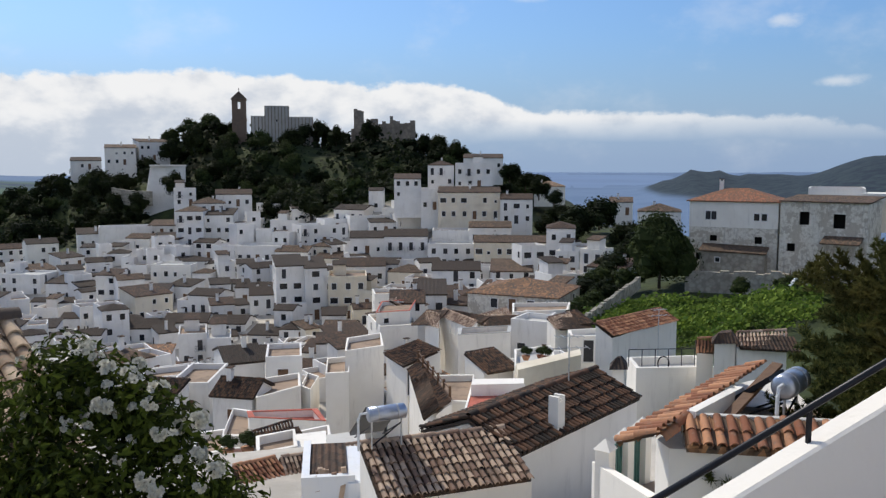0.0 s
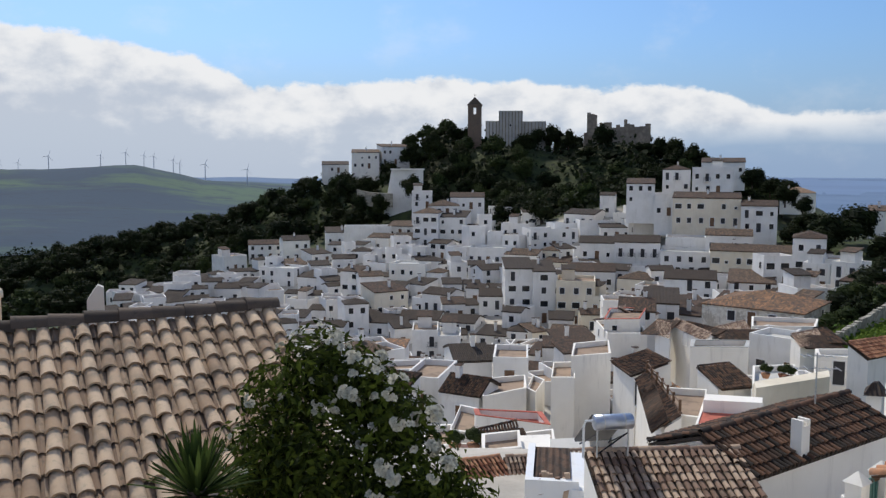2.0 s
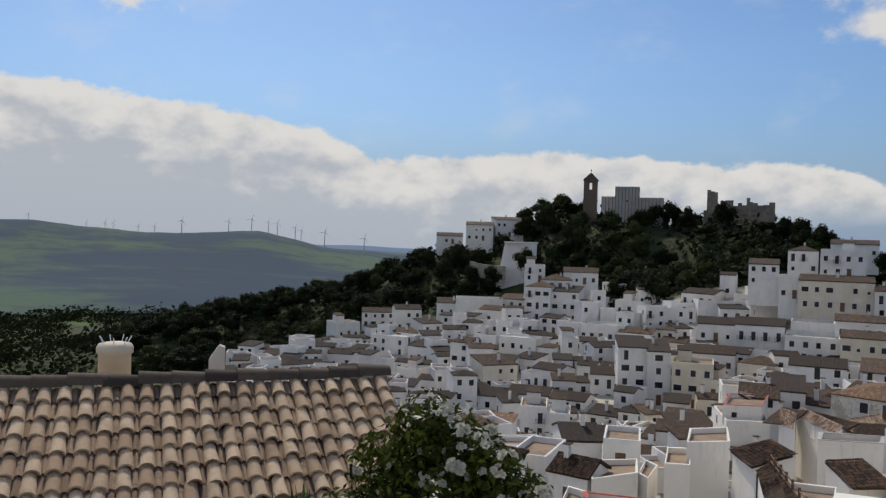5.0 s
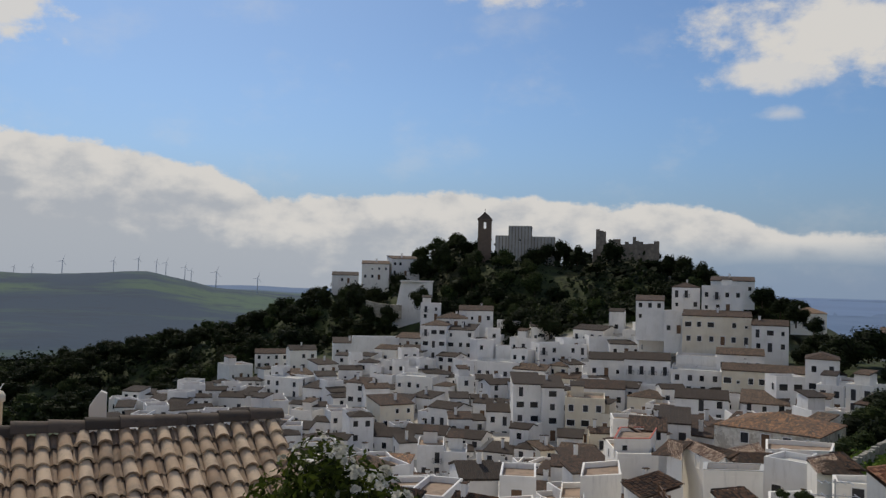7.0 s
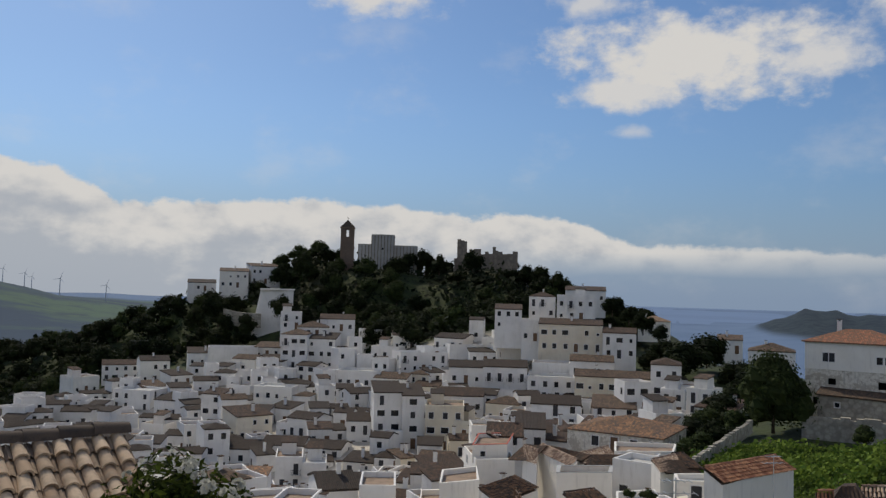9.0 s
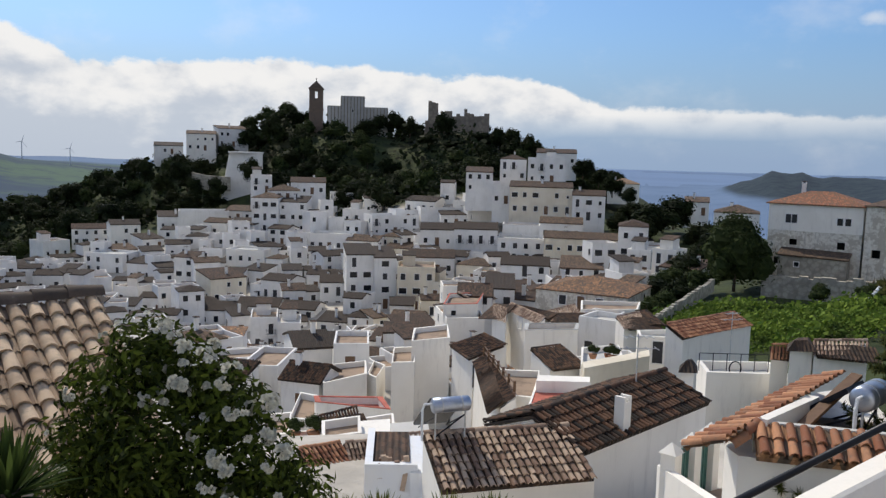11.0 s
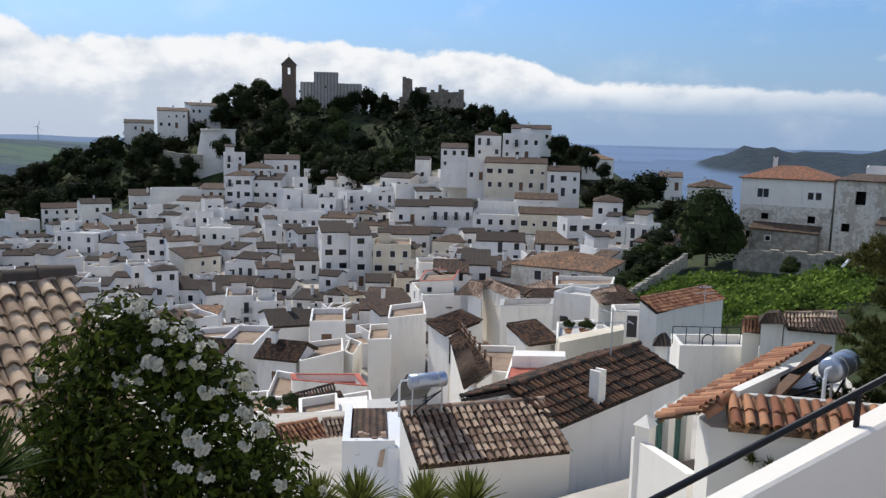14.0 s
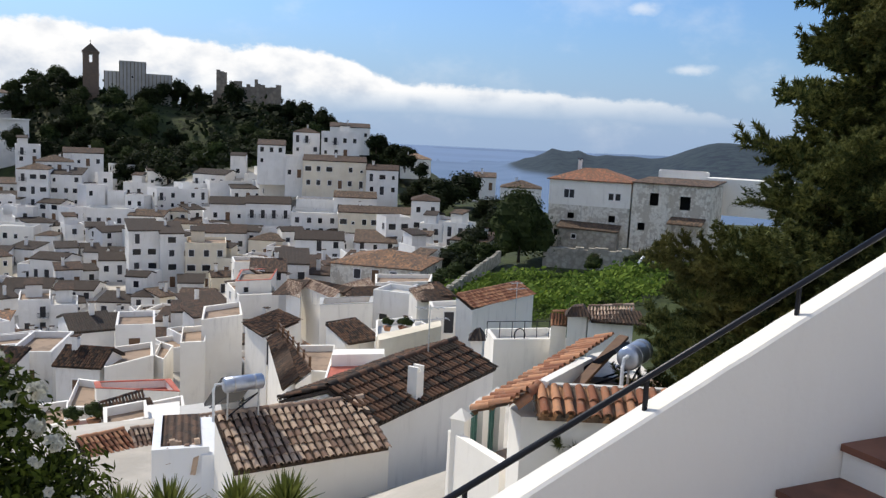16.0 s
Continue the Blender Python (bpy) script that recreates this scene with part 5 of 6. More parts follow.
# tall trees between church and castle, past the keep, and behind the upper houses
for az, r, high, size, k in ((16.6, 333, 13.5, 5.5, 0), (18.2, 330, 9.5, 5.0, 1), (9.4, 338, 15.5, 4.6, 2), (8.3, 340, 17.2, 4.8, 3), (7.3, 338, 14.5, 4.4, 0), (1.2, 338, 12.4, 5.2, 1), (.2, 336, 11.4, 5.0, 2), (2.4, 330, 9.5, 5.0, 3), (-.8, 332, 7.4, 5.0, 0), (-1.6, 326, 4.0, 4.6, 1),
                             (22.6, 300, -4.5, 4.6, 0), (23.6, 296, -7.0, 4.8, 1), (21.6, 290, -9.5, 4.0, 2), (20.2, 284, -9.0, 4.2, 3), (18.0, 292, -3.0, 4.6, 0), (24.6, 306, -4.0, 5.0, 2), (-4.4, 292, -1.0, 5.0, 2), (-5.2, 288, -1.4, 5.0, 3), (-6.0, 284, -4.5, 4.6, 0), (-3.4, 296, -2.0, 4.8, 1), (14.8, 322, 6.5, 5.0, 2), (12.2, 318, 5.0, 5.0, 4), (10.6, 322, 7.0, 5.0, 5), (6.0, 324, 7.5, 5.0, 0), (4.4, 322, 6.0, 5.0, 1)):
    x, y = -r * math.sin(radians(az)), r * math.cos(radians(az))
    z = ground_z(x, y)
    tree("tree", "tall dark evergreen oak on the castle hilltop", x, y, z, CROWNS[k], TRUNKS[k % 3], size, min(size * 1.25, (high - z) * .6), high - z - min(size * 1.25, (high - z) * .6) * .85, "tall trees of the hilltop", wood.uniform(0, 360))


def sprays(name, label, category, spots, size, mat, per):
    """Low growth nobody could count: sprays of leaves on the ground."""
    g = random.Random(3)
    s = Shape()
    for x, y, z in spots:
        big = g.choice((.55, .8, 1.0, 1.5))
        for i in range(per):
            p = Vector((x + g.gauss(0, size * 1.6), y + g.gauss(0, size * 1.6), z + abs(g.gauss(0, size * .9 * big))))
            u = Vector((g.gauss(0, 1), g.gauss(0, 1), g.gauss(0, .6))).normalized()
            w = u.orthogonal().normalized() * g.choice([-1, 1])
            a = size * big * g.uniform(.5, 1.2)
            s.face([p - u * a * .5, p - w * a * .4, p + u * a * .6, p + w * a * .4])
    ob = new(name, s.mesh(name, [mat]))
    return tagged(ob, label, category, "", "stuff")


spots = []
for i in range(15000):
    x, y = wood.uniform(-470, 60), wood.uniform(160, 620)
    r, az = math.hypot(x, y), math.degrees(math.atan2(-x, y))
    if (wooded(x, y) or (27 < az < 62 and 262 + (az - 27) * 2 < r < 620 and noise.noise(Vector((x, y, 0)) * .02) > -.22)) and not any((x - a) ** 2 + (y - b) ** 2 < c * c for a, b, c in CLEAR):
        spots.append((x, y, ground_z(x, y)))
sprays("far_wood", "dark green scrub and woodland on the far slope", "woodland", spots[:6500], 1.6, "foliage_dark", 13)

spots = []
while len(spots) < 1900:
    a, b = wood.random(), wood.random()
    x, y = 13.5 + 34 * a + b * 4, 78 + 30 * b - 7 * a
    spots.append((x, y, ground_z(x, y) + .1))
sprays("green_bank", "bright green leafy plants covering the bank", "plants", spots, .36, "foliage_bright", 26)


# ---- castle hill ----
def church():
    ob = thing("church", "church with shade-grey walls and a square belfry tower on the hilltop", "church", pose(0, 0, 0))
    at = pose(-81.5, 335, 0, 0, 0, 12)
    s = Shape()
    w = 2.75
    s.box(-w, w, -w, w, 3, 21.0)
    s.box(-w - .2, w + .2, -w - .2, w + .2, 16.4, 16.9)
    part("tower", s, ["brick"], ob, "brick belfry tower", at)
    for sx in (-1, 1):                      # belfry piers round the open bell stage
        for sy in (-1, 1):
            s = Shape()
            s.box(sx * w - (2.15 if sx > 0 else 0), sx * w + (0 if sx > 0 else 2.15), sy * w - (2.15 if sy > 0 else 0), sy * w + (0 if sy > 0 else 2.15), 21, 24.0)
            part("pier", s, ["brick"], ob, "", at)
    s = Shape()
    s.box(-w, w, -w, w, 24.0, 24.6)
    s.box(-w - .3, w + .3, -w - .3, w + .3, 24.6, 25.0)
    part("cornice", s, ["brick"], ob, "", at)
    s = Shape()
    e = w + .25
    for i in range(4):
        c = [(-e, -e, 25), (e, -e, 25), (e, e, 25), (-e, e, 25)]
        s.face([c[i], c[(i + 1) % 4], (0, 0, 28.2)])
    part("roof", s, ["roof_dark"], ob, "pyramid roof", at)
    s = Shape()
    s.tube([(0, 0, 28), (0, 0, 29.4)], .07, 5), s.box(-.4, .4, -.05, .05, 28.8, 28.95)
    part("cross", s, ["iron"], ob, "", at)
    at = pose(-65, 338, 0, 0, 0, 9)
    for x0, x1, y0, y1, top in ((-12, -6.4, -2, 8, 18.0), (-6.6, 2.6, -3, 10, 22.0), (2.4, 12.2, -1, 8, 17.8)):
        s = Shape()
        s.box(x0, x1, y0, y1, 2, top)
        s.box(x0 - .15, x1 + .15, y0 - .15, y1 + .15, top, top + .35)
        body = part("nave_block", s, ["church_wall_shaded"], ob, "", at)
        n = int((x1 - x0) / 1.3)
        for i in range(n + 1):               # pilaster strips
            x = x0 + (x1 - x0) * i / n
            s = Shape()
            s.box(x - .16, x + .16, y0 - .2, y0, 2, top)
            part("pilaster", s, ["castle_stone"], body)
    for x, z in ((-9.2, 13), (-2, 16), (7, 13)):
        part("window", WINDOWS[1], [], ob, "", at @ pose(x, -3.02 if x == -2 else -2.02 if x < 0 else -1.02, z))


church()


def castle():
    ob = thing("castle_ruin", "ruined stone castle keep with broken curtain walls", "castle", pose(0, 0, 0))
    at = pose(-34.5, 343, 0, 0, 0, 5)
    s = Shape()
    s.box(-2, 2, -2, 2, 4, 20.6)
    s.box(-2, -.6, -2, 1.2, 20.6, 21.5), s.box(-.6, .9, -1.2, 2, 20.6, 21.0)
    s.box(-3.2, 3.4, -1.4, 3, 4, 13.5)
    part("keep", s, ["castle_stone"], ob, "", at)
    g = random.Random(5)
    at = pose(-31.5, 344, 0, 0, 0, 2)
    x = 0.0
    while x < 20:
        w = g.uniform(.9, 2.2)
        s = Shape()
        s.box(x, x + w, -g.uniform(.8, 1.0), .9, 3, 16.4 + g.uniform(-1.2, 1.4) + (1.5 if 9 < x < 13 or x > 18 else 0))
        x += w
        part("curtain_wall", s, ["castle_stone"], ob, "", at)
    for x, w, h, y in ((-6, 3.2, 10, -7), (-1, 2.6, 11.2, -8), (3, 4.0, 8.4, -8), (9, 5, 8, -5)):
        s = Shape()
        s.box(x, x + w, y, y + 1.2, 0, h), s.box(x + w * .2, x + w * .6, y - .1, y + 1.2, h, h + 1.3)
        part("outer_wall", s, ["castle_stone"], ob, "", at)


castle()


def bastion():
    s = Shape()
    low = [(-9, -5, -22), (6, -5, -22), (6, 6, -22), (-9, 6, -22)]
    top = [(-5, -1, 0), (6.5, -3, 0), (6, 6, 0), (-5, 6, 0)]
    s.solid([*top, *low], [(0, 1, 2, 3), *((i, i + 4, (i + 1) % 4 + 4, (i + 1) % 4) for i in range(4))])
    s.box(-5.4, 6.9, -3.2, 6, .01, .5)
    single("bastion", s, ["whitewash"], "pale battered retaining bastion under the upper houses", "bastion", "", pose(-97, 291, -1.5, 0, 0, 20))
    s = Shape()
    s.slab([(-10, -3, .5), (-5, -3, -.6), (3, -3, -1), (3, 0, -1), (-5, 0, -.6), (-10, 0, .5)], 5)
    single("retaining_wall", s, ["rubble"], "rough weathered retaining wall below the bastion", "wall", "", pose(-103, 285, -9.0, 0, 0, 20))


bastion()


# ---- wind turbines on the far ridge ----
def turbine():
    ob = thing("wind_turbine", "slender grey wind turbine on the far ridge", "wind turbine", pose(0, 0, 0), "turbines on the ridge")
    s = Shape()
    s.tube([(0, 0, -4), (0, 0, 22), (0, 0, 37)], [1.2, 1.0, .7], 8)
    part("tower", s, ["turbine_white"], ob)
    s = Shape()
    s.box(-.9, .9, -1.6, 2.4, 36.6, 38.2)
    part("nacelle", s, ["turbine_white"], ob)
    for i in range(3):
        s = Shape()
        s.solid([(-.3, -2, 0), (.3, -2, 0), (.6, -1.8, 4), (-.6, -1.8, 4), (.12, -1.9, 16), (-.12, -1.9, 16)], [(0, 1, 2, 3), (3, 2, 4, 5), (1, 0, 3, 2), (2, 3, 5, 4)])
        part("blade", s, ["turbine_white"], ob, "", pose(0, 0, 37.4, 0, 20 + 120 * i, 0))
    return ob


first = None
for az, r, k in ((29.1, 2050, 1), (31.8, 2050, 1), (33.4, 2300, .8), (33.8, 2050, .8), (35.0, 2150, .8), (35.6, 2100, .7), (36.7, 2100, .8), (38.2, 2150, .75), (41.2, 2000, .9), (42.9, 2300, .7), (43.9, 2250, .6), (45.4, 2350, .7), (45.9, 2350, .7), (47.0, 2400, .6), (50.3, 2350, .7)):
    x, y = -r * math.sin(radians(az)), r * math.cos(radians(az))
    m = pose(x, y, ground_z(x, y) - 1, 0, 0, az + 15) @ Matrix.Scale(k, 4)
    if first is None:
        first = turbine()
        first.matrix_world = m
    else:
        copy_thing(first, m)


def lane():
    s = Shape()
    pts = [(-188, 269), (-178, 264), (-162, 249), (-149, 234)]
    for (x0, y0), (x1, y1) in zip(pts, pts[1:]):
        for k in range(4):
            a, b = k / 4, (k + 1) / 4
            xa, ya, xb, yb = x0 + (x1 - x0) * a, y0 + (y1 - y0) * a, x0 + (x1 - x0) * b, y0 + (y1 - y0) * b
            s.slab([(xa, ya - 2, ground_z(xa, ya) + 1.2), (xb, yb - 2, ground_z(xb, yb) + 1.2), (xb, yb + 2, ground_z(xb, yb) + 1.4), (xa, ya + 2, ground_z(xa, ya) + 1.4)], 2.5)
    single("road", s, ["paving"], "pale lane climbing at the edge of the village", "road", "structure")


lane()


# ---- the long roof beside the path ----
def near_roof():
    ob = thing("tiled_house", "low house with a pale clay barrel-tiled roof beside the path", "house")
    right, u = Vector((-4.88, 9.30, -1.84)), Vector((.7222, .6917, 0))
    c, sn = math.cos(radians(26)), math.sin(radians(26))
    v = Vector((.6917 * c, -.7222 * c, -sn))
    wide = 5.46
    left = right - u * wide
    tiled(ob, left, u, v, wide, 4.48, "clay_pale", "clay_gap", True, .21, .28, 5, None, 11)
    back = Vector((-.6917 * c, .7222 * c, -sn))
    s = Shape()
    e = right + back * 2.4
    s.slab([tuple(left), tuple(right), tuple(e), tuple(left + back * 2.4)], .1)
    part("back_slope", s, ["clay_gap"], ob)
    up = Vector((0, 0, .07))
    ridge_caps(ob, right + up + u * .05, left + up, "clay_ridge_shaded", .125)
    s = Shape()
    eave = right + v * 4.3
    prism([right - u * .1 - Vector((0, 0, .15)), right - u * .1 + back * 2.2 - Vector((0, 0, .2)), left + back * 2.2 - Vector((0, 0, .2)), left - Vector((0, 0, .15)), left + v * 4.3 - Vector((0, 0, .2)), eave - u * .1 - Vector((0, 0, .2))], -9, 0, s)
    part("wall", s, ["whitewash_bright"], ob)
    # chimney with a domed pot
    s = Shape()
    p = Vector((-7.75, 7.66, -2.2))
    prof = [(.0, .19), (.66, .19), (.67, .215), (.74, .215), (.78, .19), (.80, .10)]
    s.tube([p + Vector((0, 0, z)) for z, r in prof], [r for z, r in prof], 18)
    chim = part("chimney", s, ["cream_plaster"], ob, "round cream chimney with white cap", None, True)
    s = Shape()
    for k in range(7):
        a = k * .9
        b = p + Vector((.14 * math.cos(a), .14 * math.sin(a), .78))
        s.tube([b, b + Vector((.05 * math.cos(a), .05 * math.sin(a), .09))], .007, 5)
    part("crest", s, ["plastic_white"], chim)
    return ob


near_roof()


def cowl():
    s = Shape()
    p = [(-.11, 0), (.09, 0), (.09, .33), (.02, .36), (-.04, .28), (-.11, .17)]
    n = len(p)
    s.solid([(x, y, z) for y in (-.07, .07) for x, z in p], [tuple(range(n)), tuple(range(2 * n - 1, n - 1, -1)), *((i, n + i, n + (i + 1) % n, (i + 1) % n) for i in range(n))])
    s.box(-.14, .12, -.1, .1, -.7, 0)
    single("chimney_cowl", s, ["grey_render"], "grey slanted chimney cowl behind the roof ridge", "chimney", "", pose(-7.13, 8.83, -1.87, 0, 0, 36))


cowl()


# ---- houses just below the path ----
def lower_house():
    """The house with the long dark roof, and the lighter mixed roof before it."""
    ob = thing("tiled_house", "white house with a long dark mossy barrel-tiled roof", "house")
    a, b = Vector((.75, 23.7, -7.5)), Vector((5.55, 29.45, -7.5))
    u = (b - a).normalized()
    v = Vector((u.y, -u.x, 0)) * 1.78 + Vector((0, 0, -.72))
    tiled(ob, a, u, v, (b - a).length, v.length, "clay_dark", "roof_dark", False, .21, .36, 7)
    w = Vector((-u.y, u.x, 0)) * 1.9 + Vector((0, 0, -.75))
    tiled(ob, a, u, w, (b - a).length, w.length, "clay_dark", "roof_dark", False, .21, .36, 8)
    ridge_caps(ob, a + Vector((0, 0, .05)), b + Vector((0, 0, .05)), "clay_dark", .12)
    dz = Vector((0, 0, -.16))
    s = prism([a + dz, a + v * .93 + dz, b + v * .93 + dz, b + dz, b + w * .93 + dz, a + w * .93 + dz], -15)
    part("wall", s, ["whitewash_bright"], ob)
    s = Shape()
    s.box(-.2, .2, -.17, .17, -.6, .62)
    for x in (-.15, .15):
        s.box(x - .05, x + .05, -.17, .17, .62, .78)
    s.box(-.02, .02, -.17, .17, .62, .7)
    part("chimney", s, ["whitewash_bright"], ob, "white chimney with notched top", pose(3.47, 24.62, -7.85, 0, 0, 50))
    return ob


lower_house()


def front_house():
    ob = thing("tiled_house", "white house with a mottled brown barrel-tiled lean-to roof", "house")
    a, b = Vector((-2.3, 22.2, -7.8)), Vector((1.75, 23.62, -7.8))
    u = (b - a).normalized()
    v = Vector((.74, -1.86, -.8))
    tiled(ob, a, u, v, (b - a).length, v.length, "clay_mixed", "roof_brown", False, .2, .33, 9)
    ridge_caps(ob, a + Vector((0, 0, .04)), b + Vector((0, 0, .04)), "clay_mixed", .11)
    dz = Vector((0, 0, -.15))
    s = prism([a + dz, a + v * .92 + dz, b + v * .92 + dz, b + dz], -15)
    part("wall", s, ["whitewash_bright"], ob)
    return ob


front_house()


def lane_wall():
    """Small window and name board on the lane wall under the long roof."""
    at = pose(3.70, 24.94, -11.55, 0, 0, 50.2)
    ob = thing("lane_window", "small window with brown hood under a yellow board", "window", at)
    part("window", WINDOWS[1], [], ob)
    s = Shape()
    s.box(-.38, .38, -.06, 0, 1.12, 1.3)
    for i in range(5):
        s.box(-.3 + i * .13, -.22 + i * .13, -.066, -.06, 1.18, 1.24, 1)
    part("name_board", s, ["yellow_sign", "wood"], ob, "yellow wooden name board")
    s = Shape()
    s.slab([(-1.0, -.35, .75), (-.5, -.4, .6), (-.5, 0, .8), (-1.0, 0, 1.0)], .05)
    part("hood", s, ["wood"], ob, "brown wooden hood")


lane_wall()


def blue_wall():
    """White and pale blue parapet house at the end of the mottled roof."""
    ob = thing("parapet_house", "flaking white and pale blue parapet wall of a terrace", "house")
    s = Shape()
    at = pose(-3.95, 22.25, -8.75, 0, 0, 8)
    for b in ((0, 1.5, 0, .22, -7, 0), (0, .22, .22, 3.2, -7, -.02), (1.3, 1.72, -.1, 3.0, -7, -.2)):
        s = Shape()
        s.box(*b)
        part("wall", s, ["blue_plaster"], ob, "", at)
    s = Shape()
    s.box(.22, 1.3, .22, 3.2, -7, -.14)
    part("terrace_floor", s, ["roof_brown"], ob, "", at)
    s = Shape()
    g = random.Random(4)
    for i in range(26):
        x, y = g.uniform(.3, 1.25), g.uniform(.1, .5)
        s.box(x - .07, x + .07, y - .05, y + .05, -.25 + g.uniform(-.3, .05), -.05 + g.uniform(-.2, .08), 0, pose(0, 0, 0, g.uniform(-12, 12), g.uniform(-12, 12), g.uniform(-8, 8)))
    tagged(part("rubble", s, ["clay_mixed"], ob, "broken brick edge", at), "", "", "", "stuff")


blue_wall()


def solar_heater(at, label, length=1.3, r=.26, stand=1.0):
    ob = thing("solar_heater", label, "solar heater", at, "roof solar heaters")
    s = Shape()
    prof = [(-length / 2 - .05, .1), (-length / 2 - .03, r * .8), (-length / 2, r), (length / 2, r), (length / 2 + .03, r * .8), (length / 2 + .05, .1)]
    s.tube([(x, 0, 0) for x, q in prof], [q for x, q in prof], 24)
    tank = part("tank", s, ["steel"], ob, "brushed steel water tank", None, True)
    for x in (-length * .28, length * .28):
        s = Shape()
        s.tube([(x - .02, 0, 0), (x + .02, 0, 0)], r + .008, 24)
        part("strap", s, ["galvanised"], tank)
    s = Shape()
    m = pose(0, .25, .1, -38, 0, 0)
    s.box(-length * .5, length * .5, 0, 1.9, -.05, .04, 0, m)
    s.box(-length * .47, length * .47, .03, 1.87, .04, .046, 1, m)
    part("collector", s, ["iron", "panel"], ob, "dark glass collector panel")
    for x in (-length * .42, length * .42):
        s = Shape()
        s.tube([(x, 0, -r), (x, 0, -r - stand)], .025, 6)
        part("leg", s, ["galvanised"], ob)
        s = Shape()
        s.tube([(x, 1.5, -1.1), (x, 0, -r - stand * .15)], .022, 6)
        part("brace", s, ["iron"], ob)
    s = Shape()
    s.tube([(-length * .42, 0, -r - stand * .9), (length * .42, 0, -r - .1)], .02, 6)
    part("brace", s, ["iron"], ob)
    s = Shape()
    s.tube([(-length / 2 - .05, 0, .05), (-length / 2 - .25, 0, .05), (-length / 2 - .3, 0, -.1), (-length / 2 - .3, 0, -r - stand)], .035, 8)
    part("pipe", s, ["plastic_white"], ob, "white plastic pipe")
    return ob


solar_heater(pose(-1.54, 22.0, -6.80, 0, 0, 24), "steel solar water heater on a frame at the roof edge", 1.02, .21, .75)


def corner_house():
    """The near house with the orange hip roof and a sunk roof well."""
    ob = thing("corner_house", "white corner house with orange barrel tiles round a roof well", "house")
    e0, e1 = Vector((3.45, 12.88, -4.52)), Vector((6.6, 12.35, -4.52))
    u = (e1 - e0).normalized()
    back = Vector((-u.y, u.x, 0))
    up = back * .62 + Vector((0, 0, .30))
    # front slope: eaves to the rim of the well
    tiled(ob, e0 + up + u * .45, u, -up, (e1 - e0).length - .45, up.length, "clay_orange", "roof_rust", True, .215, .345, 11)
    # the slope down to the lane, running back
    l0, l1 = e0 + up + u * .5, Vector((6.5, 16.2, -4.0))
    run = (l1 - l0)
    side = Vector((-run.y, run.x, 0)).normalized() * .66 + Vector((0, 0, -.30))
    hip = (e0 - l0).cross(Vector((0, 0, 1)))
    ext = run.normalized() * 1.1
    tiled(ob, l0 - ext, run, side, run.length + 1.1, side.length, "clay_orange", "roof_rust", True, .215, .36, 12, lambda q: (q - l0).dot(hip) > -.04)
    ridge_caps(ob, e0 + Vector((.05, .05, .06)), l0 + Vector((0, 0, .08)), "clay_orange", .11, .34)
    # walls
    w0 = e0 + back * .22 + u * .2
    w1 = e1 + back * .22
    s = prism([w0 + Vector((0, 0, -.12)), w1 + Vector((0, 0, -.12)), w1 + back * 6 + Vector((0, 0, -.3)), l1 + side * .8 + Vector((0, 0, -.25)), l0 + side * .8 + Vector((0, 0, -.25))], -12)
    part("wall", s, ["whitewash_bright"], ob)
    ang = math.degrees(math.atan2(u.y, u.x))
    part("window", WIDE, [], ob, "dark window under the eaves", pose(*(w0 + u * 1.9), 0, 0, ang) @ Matrix.LocRotScale((0, 0, -1.15), None, (.5, 1, .75)))
    # rim of the well
    s = Shape()
    a = e0 + up + u * .5
    at = pose(*a, 0, 0, ang)
    s.box(-.05, 2.6, -.02, .1, -.5, .06)
    rim = part("well_rim", s, ["grey_render"], ob, "grey cement rim", at)
    s = Shape()
    d = l0.lerp(l1, .55)
    dirn = (d - a)
    m = pose(*a, 0, 0, math.degrees(math.atan2(dirn.y, dirn.x)))
    s.box(0, dirn.length, -.16, 0, -.5, .12)
    part("well_wall", s, ["whitewash_bright"], ob, "", m)
    s = Shape()
    s.box(0, 2.6, .1, 1.9, -.55, -.32)
    part("well_floor", s, ["terrace_floor"], ob, "", at)
    # collector leaning in the well
    s = Shape()
    s.box(-.1, .1, 0, 2.1, -.03, .03)
    part("collector_edge", s, ["wood"], ob, "brown collector frame", pose(4.75, 13.75, -4.45, 20, 0, -48))
    return ob


corner_house()
solar_heater(pose(6.15, 14.3, -3.88, 0, 0, 50), "white-capped solar water tank in the roof well", .8, .22, .45)


def lane_gate():
    """Two green gates between white piers, and the yard wall beside them."""
    ob = thing("yard_gate", "green metal gates between white piers with pointed caps", "gate", pose(3.42, 16.9, -7.0, 0, 0, 53))
    for i, x in enumerate((0, .95, 1.9)):
        s = Shape()
        s.box(x - .16, x + .16, -.16, .16, -3, 1.0)
        k = [(x - .2, -.2, 1.0), (x + .2, -.2, 1.0), (x + .2, .2, 1.0), (x - .2, .2, 1.0), (x, 0, 1.22)]
        s.solid(k, [(0, 1, 4), (1, 2, 4), (2, 3, 4), (3, 0, 4), (3, 2, 1, 0)])
        part("pier", s, ["whitewash_bright"], ob)
    for x in (.18, 1.13):
        s = Shape()
        s.box(x, x + .6, -.02, .02, -1, .95)
        for j in range(5):
            s.box(x + .02 + j * .12, x + .1 + j * .12, -.035, .035, -.95, .9)
        part("gate_leaf", s, ["green_gate"], ob, "green sheet gate leaf")
    s = Shape()
    prism([(3.2, 17.2, -6.4), (3.35, 17.3, -6.4), (3.95, 14.7, -6.1), (3.75, 14.6, -6.1)], -13, 0, s)
    single("yard_wall", s, ["whitewash_bright"], "white sloping yard wall beside the lane", "wall")
    s = Shape()
